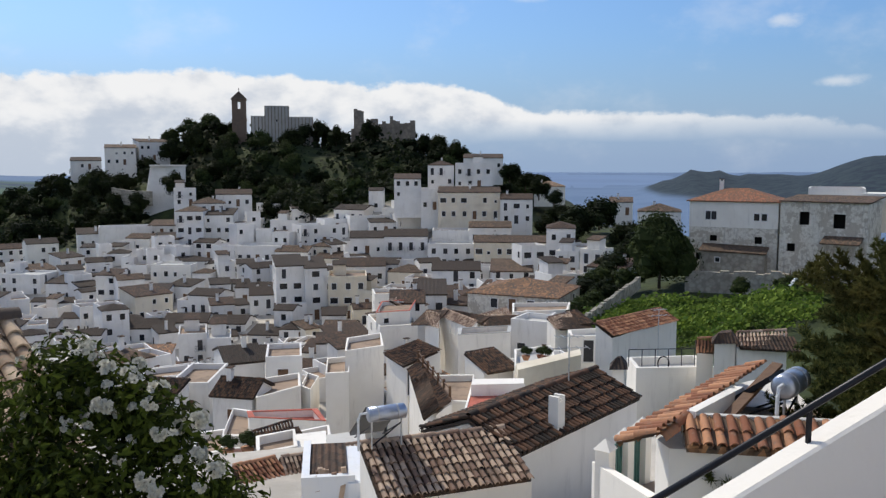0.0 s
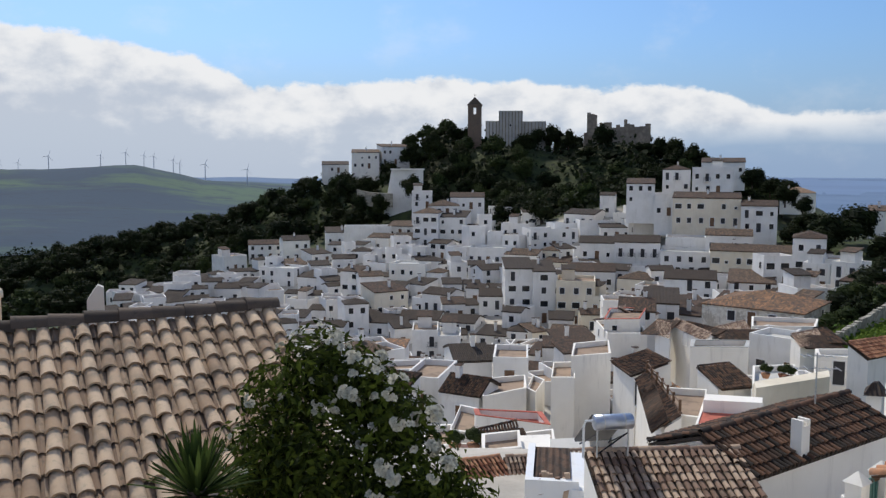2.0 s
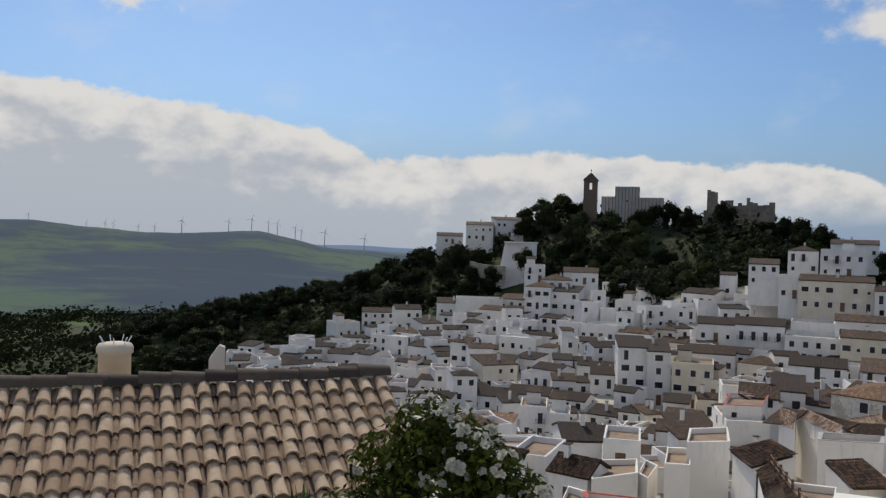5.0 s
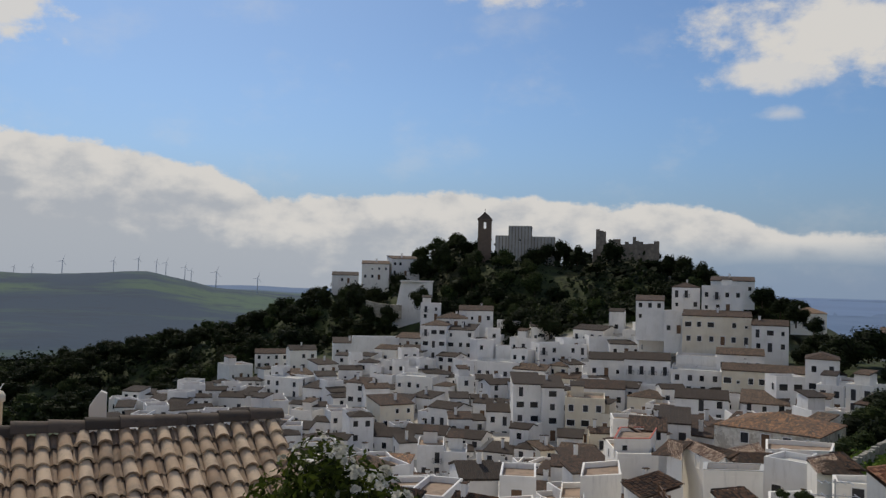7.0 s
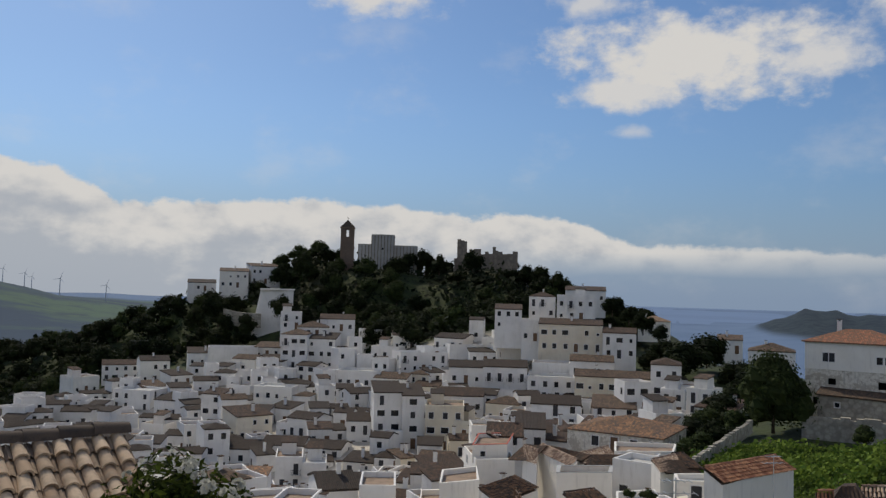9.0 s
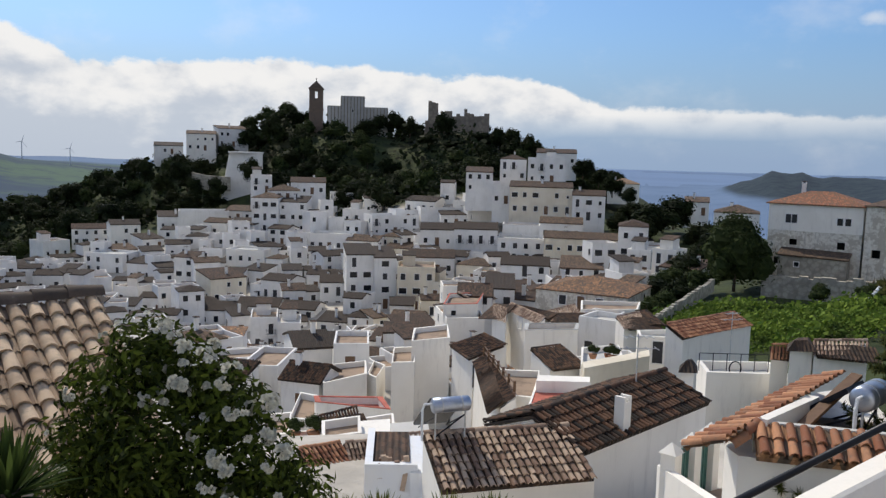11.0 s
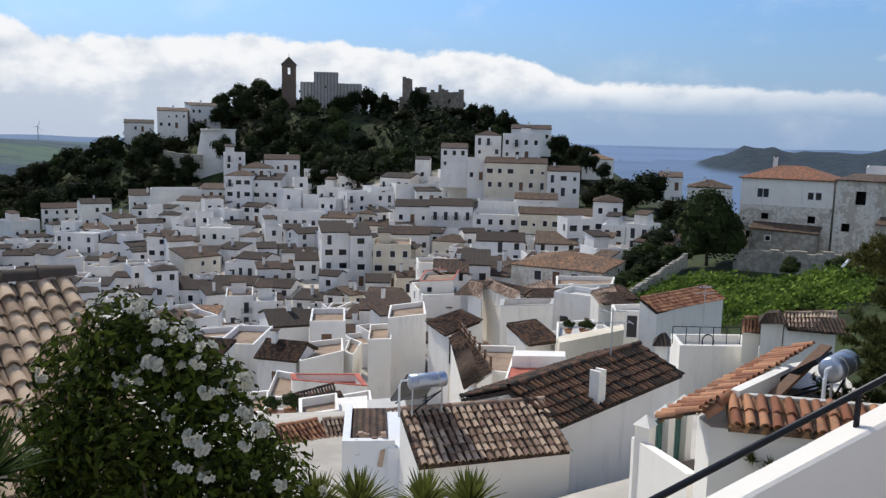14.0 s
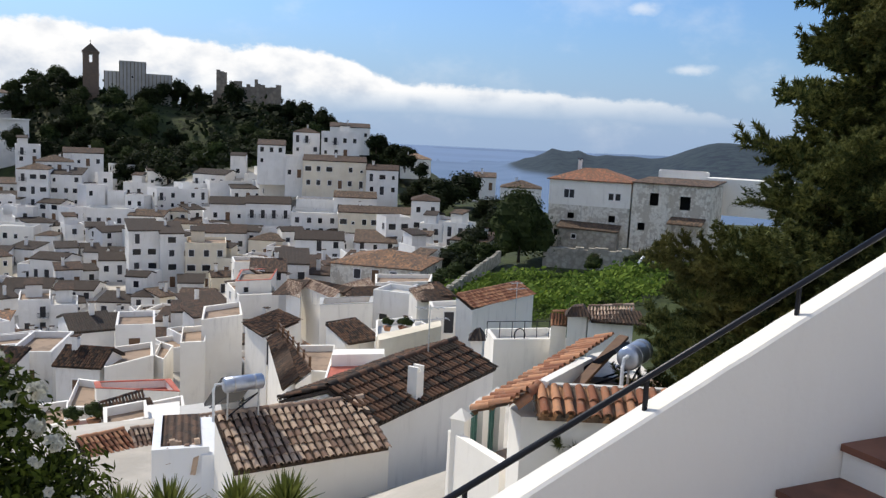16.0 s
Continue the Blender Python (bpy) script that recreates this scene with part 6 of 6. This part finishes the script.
    prism([(3.4, 17.2, -7.2), (5.2, 18.4, -7.2), (5.2, 14.0, -7.2), (3.9, 14.7, -7.2)], -13, 0, s)
    single("yard_floor", s, ["terrace_floor"], "dusty yard floor behind the wall", "yard", "structure")
    g = random.Random(3)
    s = Shape()
    k = [(g.uniform(-.35, .35), g.uniform(-.25, .25), .02 + g.uniform(0, .25)) for i in range(14)]
    for i in range(12):
        s.face([k[i], k[i + 1], k[i + 2]])
    single("plastic_sheet", s, ["blue_sheet"], "crumpled pale blue plastic sheet in the yard", "sheet", "", pose(3.95, 15.7, -7.15))


lane_gate()


# ---- small things on the lower roofs ----
def antenna(at, h):
    ob = thing("tv_antenna", "thin metal television antenna on a pole", "antenna", at)
    s = Shape()
    s.tube([(0, 0, -.5), (0, 0, h)], .025, 6)
    part("pole", s, ["galvanised"], ob)
    for z, w in ((h - .1, .9), (h - .5, 1.3)):
        s = Shape()
        s.tube([(-w / 2, 0, z), (w / 2, 0, z)], .015, 5)
        for i in range(5):
            x = -w / 2 + i * w / 4
            s.box(x - .01, x + .01, -.25, .25, z - .01, z + .01)
        part("boom", s, ["galvanised"], ob)


antenna(pose(14.28, 54.01, -12.60, 0, 0, 20), 3.0)
antenna(pose(4.3, 27.7, -7.4, 0, 0, 10), 1.6)


def fence():
    ob = thing("wooden_fence", "weathered wooden fence along a tan roof terrace", "fence")
    a, b = Vector((-1.95, 65.47, -16.10)), Vector((0.47, 54.85, -16.10))
    for i in range(7):
        q = a.lerp(b, i / 6)
        s = Shape()
        s.box(q.x - .09, q.x + .09, q.y - .09, q.y + .09, q.z - .4, q.z + 1.0)
        part("post", s, ["wood"], ob)
    for dz in (.35, .8):
        s = Shape()
        s.tube([a + Vector((0, 0, dz)), b + Vector((0, 0, dz))], .05, 6)
        part("rail", s, ["wood"], ob)


fence()


def potted_plant(p, r):
    ob = thing("potted_plant", "small green plant in a clay pot on a terrace", "plant", pose(*p), "terrace plants")
    s = Shape()
    s.tube([(0, 0, 0), (0, 0, r * .8), (0, 0, r)], [r * .6, r * .9, r], 10)
    part("pot", s, ["clay_orange"], ob, "", None, True)
    part("leaves", CROWNS[4], [], ob, "", Matrix.LocRotScale((0, 0, r * 2.0), None, (r * 1.7, r * 1.7, r * 1.5)))


for q, r in (((6.36, 62.24, -15.10), .35), ((7.49, 62.76, -15.10), .28), ((7.80, 61.73, -15.10), .4), ((-12.12, 45.20, -16.50), .4), ((-11.02, 45.42, -16.50), .45)):
    potted_plant(q, r)


def terrace_rail():
    ob = thing("terrace_railing", "thin grey railing on the white terrace", "railing")
    a, b = Vector((10.76, 47.04, -11.20)), Vector((14.67, 47.34, -11.20))
    for i in range(6):
        q = a.lerp(b, i / 5)
        s = Shape()
        s.tube([q - Vector((0, 0, .6)), q + Vector((0, 0, .4))], .025, 6)
        part("post", s, ["iron"], ob)
    s = Shape()
    s.tube([a + Vector((0, 0, .4)), b + Vector((0, 0, .4))], .025, 6)
    part("rail", s, ["iron"], ob)
    s = Shape()
    c = Vector((12.53, 46.14, -11.50)) + Vector((0, 0, .1))
    s.tube([c + Vector((.32 * math.cos(k * .5236), 0, .42 * math.sin(k * .5236))) for k in range(13)], .04, 6)
    single("hose_reel", s, ["iron"], "dark hoop standing on the terrace wall", "hoop")


terrace_rail()


# ---- stair wall with handrail, and the path ----
STAIR = pose(0, 0, 0, 0, 0, 16)      # the stairs climb away to the east


def stair_wall():
    ob = thing("stair_wall", "white plastered stair parapet rising beside the path", "wall", STAIR, "", "structure")
    x0, x1 = .1, 7.5
    y0, y1 = 2.625, 2.75
    top = lambda x: -1.907 + (x - .5) * .441
    g = random.Random(12)
    s = Shape()
    n = 60                              # hand-trowelled, so the edges wander a little
    ring = []
    for i in range(n + 1):
        x = x0 + (x1 - x0) * i / n
        e = [g.gauss(0, .0007) for k in range(4)]
        ring.append([(x, y0 + e[0], top(x) - .012 + e[1]), (x, y0 + .014, top(x) + e[1]), (x, y1 - .014, top(x) + e[2]), (x, y1 + e[3], top(x) - .012 + e[2]), (x, y1, -8), (x, y0, -8)])
    for p, q in zip(ring, ring[1:]):
        s.solid([*p, *q], [(i, (i + 1) % 6, 6 + (i + 1) % 6, 6 + i) for i in range(6)])
    s.face(ring[0][::-1]), s.face(ring[-1])
    part("parapet", s, ["stair_plaster"], ob)
    rail = thing("handrail", "black painted iron handrail on short posts", "handrail", STAIR)
    s = Shape()
    h, y = .142, y1 - .06
    s.tube([(x0, y, top(x0) + h), (x1, y, top(x1) + h)], .0145, 12)
    part("rail", s, ["iron"], rail, "", None, True)
    for i in range(8):
        x = .605 + i * .844
        s = Shape()
        s.box(x - .008, x + .008, y - .008, y + .008, top(x) - .04, top(x) + h)
        part("post", s, ["iron"], rail)


stair_wall()


def stairs():
    """Steps on the near side of the parapet; the terrace under the eye."""
    ob = thing("stairs", "red-brown tiled steps climbing along the white wall", "stairs", STAIR, "", "structure")
    for i in range(13):
        x, z = 1.425 + i * .405, -2.25 + i * .174
        s = Shape()
        s.box(x, x + .43, 1.75, 2.62, z - .035, z, 0)
        s.box(x + .02, x + .40, 1.75, 2.62, -6, z - .036, 1)
        part("step", s, ["step_tile", "whitewash_bright"], ob)
    s = Shape()
    s.box(-.6, 1.42, 1.75, 2.62, -6, -2.42)
    part("landing", s, ["paving"], ob, "pale stone landing")
    # unseen floor under the eye, made wide and pale as a reflector
    s = Shape()
    s.box(-4, 8, -4, .4, -6, -1.62)
    edge = lambda x: (1.74 + x * math.sin(radians(16))) / math.cos(radians(16))
    prism([(-.6, .401, -1.621), (8, .401, -1.621), (8, edge(8), -1.621), (-.6, edge(-.6), -1.621)], -6, 0, s)
    single("pavement", s, ["paving"], "pale stone path, out of view, that bounces light on the stair wall", "path", "structure")


stairs()


# ---- flowering bush, palms, fir ----
def flowering_bush():
    g = random.Random(21)
    ob = thing("flowering_bush", "dark green bush with clusters of white flowers", "bush", pose(-2.02, 4.95, -4.3))
    s = Shape()
    for i in range(9):
        a = g.uniform(0, 6.28)
        tip = Vector((math.cos(a) * g.uniform(.2, .7), math.sin(a) * g.uniform(.0, .5), g.uniform(1.7, 2.3)))
        s.tube([(0, 0, -1.0), tip * .4 + Vector((g.uniform(-.1, .1), 0, 0)), tip], [.05, .03, .008], 5)
    part("stem", s, ["bark"], ob, "", None, True)
    lobes = [(-.52, 0, 2.75, .30), (-.30, .05, 2.98, .27), (-.10, .1, 2.86, .30), (.14, .0, 2.78, .27), (.30, .0, 2.62, .28), (-.62, -.05, 2.35, .36), (-.15, -.1, 2.4, .46), (.35, -.05, 2.25, .42), (.62, 0, 2.05, .36),
             (-.6, 0, 1.85, .45), (0, -.1, 1.8, .6), (.6, 0, 1.6, .52), (.98, .1, 1.45, .42), (-.7, 0, 1.25, .5), (.1, 0, 1.1, .7), (.9, .1, .95, .5), (-.35, 0, .5, .6), (.4, 0, .4, .7), (-.78, .1, 2.0, .25)]
    s = Shape()
    for x, y, z, r in lobes:
        c = Vector((x, y, z))
        for i in range(int(10500 * r * r)):
            d = Vector((g.gauss(0, 1), g.gauss(0, 1), g.gauss(0, 1))).normalized()
            p = c + d * r * (g.random() ** .35) * g.uniform(.8, 1.14)
            n = (d + Vector((g.gauss(0, .6), g.gauss(0, .6), g.gauss(.3, .6)))).normalized()
            u = n.orthogonal().normalized()
            u = (Matrix.Rotation(g.uniform(0, 6.28), 3, n) @ u)
            w = n.cross(u)
            a = g.uniform(.022, .044)
            s.face([p - u * a, p - w * a * .42 + n * .006, p + u * a, p + w * a * .42 + n * .006])
    part("leaves", s, ["foliage_bush"], ob)
    flower = []
    for k in range(4):                     # a few open roses in a cluster
        s = Shape()
        for i in range(1 + k * 3):
            d = Vector((g.gauss(0, .5), g.gauss(0, .5), 1)).normalized()
            c = Vector((g.gauss(0, 1), g.gauss(0, 1), abs(g.gauss(0, .8)))).normalized() * g.uniform(.02, .055) if k else Vector((0, 0, 0))
            d = (d * .4 + c * 16).normalized() if k else d
            u = d.orthogonal().normalized()
            w = d.cross(u)
            for ring, m, cup in ((.034, 6, .010), (.024, 5, .020), (.013, 4, .024)):
                for j in range(m):
                    a = 2 * math.pi * (j + g.uniform(-.2, .2)) / m
                    pt = lambda ang, rr, zz: c + rr * (math.cos(ang) * u + math.sin(ang) * w) + d * zz
                    s.face([pt(a, ring * .15, 0), pt(a - .6, ring * .8, cup * .7), pt(a, ring * g.uniform(1, 1.2), cup), pt(a + .6, ring * .8, cup * .7)])
        flower.append(s.mesh("flower", ["petal"]))
    for i in range(330):
        x, y, z, r = g.choice(lobes)
        if g.random() > .06 + .5 * (x > .05) + .25 * (z > 2.7):
            continue
        d = Vector((g.gauss(.2, 1), -abs(g.gauss(.6, .8)), g.gauss(.5, .8))).normalized()
        p = Vector((x, y, z)) + d * r * 1.08
        q = d.to_track_quat("Z", "Y").to_matrix().to_4x4()
        part("flower", flower[g.choice((0, 0, 1, 1, 2, 2, 3, 3))], [], ob, "", Matrix.Translation(p) @ q @ Matrix.Scale(g.uniform(.5, .85) * (1.2 if p.x > .3 else 1), 4))


flowering_bush()


def spiky_palm(at, label, n, length, seed, group="", mat="foliage_palm"):
    g = random.Random(seed)
    ob = thing("yucca", label, "palm", at, group)
    s = Shape()
    s.tube([(0, 0, -1.8), (0, 0, -.5), (0, 0, .05)], [.07, .075, .06], 9)
    part("trunk", s, ["bark"], ob, "", None, True)
    s = Shape()
    for i in range(n):
        a, t = g.uniform(0, 6.28), g.uniform(.25, 1.45)
        d = Vector((math.cos(a) * math.cos(t), math.sin(a) * math.cos(t), math.sin(t)))
        L = length * g.uniform(.7, 1.05)
        side = d.cross(Vector((0, 0, 1))).normalized() * .017
        k = len(s.v)
        for q, wd in ((0, .7), (.35, 1.1), (.7, .8), (1, .05)):
            p = d * L * q + Vector((0, 0, -.22 * L * q * q * max(0, 1 - t)))
            s.v += [tuple(p - side * wd), tuple(p + Vector((0, 0, -.006))), tuple(p + side * wd)]
        for j in range(3):
            for e in (0, 1):
                s.f.append((k + j * 3 + e, k + j * 3 + e + 1, k + j * 3 + 4 + e, k + j * 3 + 3 + e))
                s.m.append(0)
    part("leaves", s, [mat], ob)


spiky_palm(pose(-2.72, 4.15, -1.95), "spiky green yucca beside the flowering bush", 110, .45, 2, "", "foliage_yucca")
for x, y, z, k in ((-.12, 8.3, -3.95, 5), (-1.28, 8.2, -3.95, 6), (-.62, 8.6, -4.1, 7), (-1.75, 8.3, -4.05, 8)):
    spiky_palm(pose(x, y, z), "yellow-green yucca rosette below the path", 150, .46, k, "yuccas below the path")


def bough_mesh(L, seed):
    """One bough along x: up-curved, with side twigs, all clothed in short needles."""
    g = random.Random(seed)
    s = Shape()

    def needles(a, b, per):
        d = (b - a).normalized()
        u = d.orthogonal().normalized()
        w = d.cross(u)
        for i in range(max(3, int((b - a).length * per))):
            p = a.lerp(b, g.random())
            t = g.uniform(0, 6.28)
            r = (math.cos(t) * u + math.sin(t) * w + d * g.uniform(.3, 1.0) + Vector((0, 0, .25))).normalized()
            q = r.orthogonal().normalized() * g.uniform(.012, .02)
            s.face([p - q, p + q, p + r * g.uniform(.075, .14)], 1)

    def bend(q):
        return Vector((L * q, L * .05 * math.sin(q * 5 + seed), L * (-.16 * q + .26 * q * q)))
    line = [bend(i / 6) for i in range(7)]
    s.tube(line, [.045, .036, .028, .021, .015, .01, .004], 5, 0, False)
    for i in range(2, 6):
        needles(line[i], line[i + 1], 190)
    n = int(L / .17)
    for i in range(n):
        q = .16 + .84 * (i + g.random()) / n
        p = bend(q)
        for side in (-1, 1) if g.random() < .5 else (-1, 1, 0):
            T = min(1.3, (1.02 - q) * L * .5 + .22) * g.uniform(.6, 1.1)
            e = Vector((g.uniform(.5, .9), side * g.uniform(.6, 1), g.uniform(-.5, .55) if side else .9)).normalized()
            if not side:
                T = min(T, .4)
            mid = p + e * T * .55 + Vector((0, 0, -.03))
            tip = p + e * T + Vector((T * .08, 0, T * .16))
            needles(p, mid, 130)
            needles(mid, tip, 210)
            if T > .45:
                for k in range(int(T / .2)):
                    c = p.lerp(tip, g.uniform(.3, .9))
                    f = (e + Vector((g.gauss(0, .6), g.gauss(0, .6), g.gauss(.2, .35)))).normalized()
                    needles(c, c + f * g.uniform(.14, .28), 200)
    return s.mesh("bough", ["bark", "foliage_fir"])


def fir(at):
    g = random.Random(31)
    ob = thing("fir_tree", "tall dark fir with dense olive-green needled branches", "tree", at)
    H = 14.3
    s = Shape()
    s.tube([(0, 0, -4), (0, 0, 4), (.1, 0, 9), (.05, 0, H)], [.34, .26, .15, .02], 10)
    part("trunk", s, ["bark"], ob, "", None, True)
    boughs = {L: [bough_mesh(L, 40 + i + int(L * 10)) for i in range(3)] for L in (1.2, 2.2, 3.4, 4.6)}
    z = .9
    while z < H - .2:
        reach = min((H - z) * .40 + .1 + 1.7 * max(0, 1 - z / 7), 6.3)
        for k in range(8 if z < 11 else 5):
            a = g.uniform(0, 360)
            if math.cos(radians(a - 207)) < -.4 and g.random() < .6:      # the far side stays thin
                continue
            L = reach * g.choice((.45, .6, .75, .9, 1.0, 1.0, 1.35 if 8.5 < z < 12 else .8))
            size = min(boughs, key=lambda v: abs(v - L))
            part("bough", g.choice(boughs[size]), [], ob, "", pose(0, 0, z, 0, 0, a) @ pose(0, 0, 0, g.uniform(-25, 25), g.uniform(-10, 10), 0) @ Matrix.Scale(L / size, 4))
        z += g.uniform(.30, .42)


fir(pose(10.6, 13.4, -7.6, 0, 0, 0))


# ---- the old house above the green bank ----
def holed(w, d, z0, z1, holes):
    """House block with real front openings; a near-black sheet behind stands for room shade."""
    s = Shape()
    t = .4
    xs = sorted({0, w, *(v for h in holes for v in h[:2])})
    zs = sorted({z0, z1, *(v for h in holes for v in h[2:])})
    for xa, xb in zip(xs, xs[1:]):
        for za, zb in zip(zs, zs[1:]):
            if not any(h[0] <= xa < h[1] and h[2] <= za < h[3] for h in holes):
                s.box(xa, xb, 0, t, za, zb)
    s.box(0, t, t, d, z0, z1), s.box(w - t, w, t, d, z0, z1), s.box(t, w - t, d - t, d, z0, z1), s.box(t, w - t, t, d - t, z1 - .3, z1)
    # near-black partition added behind the holes in place of real shade
    s.box(t, w - t, 1.6, 1.7, z0, z1 - .3, 1)
    return s


def old_house():
    at = pose(35.9, 120.3, -14.2, 0, 0, -28)
    ob = thing("old_house", "half-ruined house, white above and bare weathered plaster below, red roof", "house", at)
    part("lower_wall", holed(12.0, 9, -3, 4.9, [(2.9, 3.9, 2.9, 3.75), (9.0, 10.0, 2.7, 3.7), (1.0, 2.0, .1, 1.1)]), ["old_plaster", "room_shade"], ob, "bare weathered plaster wall")
    s = Shape()
    s.box(-.03, 12.03, -.03, 9.03, 4.9, 8.7)
    part("upper_wall", s, ["whitewash_bright"], ob)
    r = roof_shape("h", 12.2, 9, 0, .35, 1.7)
    part("roof", r, ["roof_red", "whitewash_bright"], ob, "red tiled hipped roof", pose(6, 0, 8.7))
    for x, z, k in ((2.6, 6.0, 3), (3.4, 6.0, 3), (9.2, 6.0, 1), (10.2, 6.0, 1)):
        part("window", WINDOWS[k], [], ob, "", pose(x, -.05 if z > 5 else 0, z) if k != 3 else Matrix.LocRotScale((x, -.05, z), None, (.8, 1, .62)))
    part("chimney", CHIMNEY, [], ob, "", pose(3.5, 5, 10.6))
    s = Shape()
    s.box(2.2, 10.8, -3.2, 0, -3, 1.6)
    s.slab([(2.0, -3.4, 1.9), (11, -3.4, 1.7), (11, .05, 2.4), (2.0, .05, 2.6)], .18, 1)
    part("lean_to", s, ["rubble", "roof_tan"], ob, "stone lean-to shed")
    part("window", WINDOWS[4], [], ob, "", pose(4.6, -3.2, .3))
    at = pose(46.5, 114.0, -13.4, 0, 0, -38)
    ob = thing("old_house", "weathered grey plastered house with empty dark windows", "house", at)
    s = holed(11.0, 9, -3, 8.0, [(2.5, 3.8, 4.9, 6.7), (6.8, 8.3, 4.6, 6.5), (1.0, 2.1, 1.2, 2.3)])
    s.box(5.2, 5.5, -.12, 0, -3, 8.0)
    part("wall", s, ["old_plaster", "room_shade"], ob)
    s = Shape()
    s.slab([(-.2, -.3, 8.15), (11.3, -.3, 8.15), (11.3, 9.2, 8.7), (-.2, 9.2, 8.7)], .16)
    part("roof", s, ["roof_tan"], ob)
    s = Shape()
    s.box(6.0, 10.4, -2.2, 0, -3, .2), s.box(6.0, 6.4, -2.2, -1.8, .2, 2.6), s.box(10, 10.4, -2.2, -1.8, .2, 2.6)
    s.slab([(5.8, -2.5, 2.8), (10.6, -2.5, 2.8), (10.6, 0, 3.6), (5.8, 0, 3.6)], .18, 1)
    part("porch", s, ["old_plaster", "roof_tan"], ob, "open porch with a tiled lean-to roof")
    s = Shape()
    s.box(8, 20, 6, 12, 4, 9.4)
    single("white_block", s, ["whitewash_bright"], "plain white house wall behind the old house", "house", "", at @ pose(0, 4, -.4))
    g = random.Random(9)
    s = Shape()
    x = 0
    while x < 22:
        w = g.uniform(.5, 1.4)
        s.box(x, x + w, g.uniform(-.15, 0), .9, -4, 1.6 + g.uniform(-.3, .3) + x * .03)
        x += w
    single("stone_wall", s, ["rubble"], "rough dry-stone retaining wall above the green bank", "wall", "", pose(33.5, 113.5, -16.6, 0, 0, -24))
    s = Shape()
    g = random.Random(14)
    for i in range(30):                 # uneven stones on top
        a = i * 22 / 30
        s.box(a, a + .72, g.uniform(-.05, 0), .42, a * .073 - 2, a * .073 - .35 + g.uniform(-.16, .12))
    single("terrace_wall", s, ["rubble"], "low stone wall along the edge of the green bank", "wall", "", pose(15.2, 86.5, -15.9, 0, 0, 62))
    s = Shape()
    s.tube([(0, 0, 0), (2.6, 2.2, 1.9)], .16, 6)
    single("white_pole", s, ["plastic_white"], "white pole lying across the green bank", "pole", "", pose(36.5, 88.5, -14.6))


old_house()
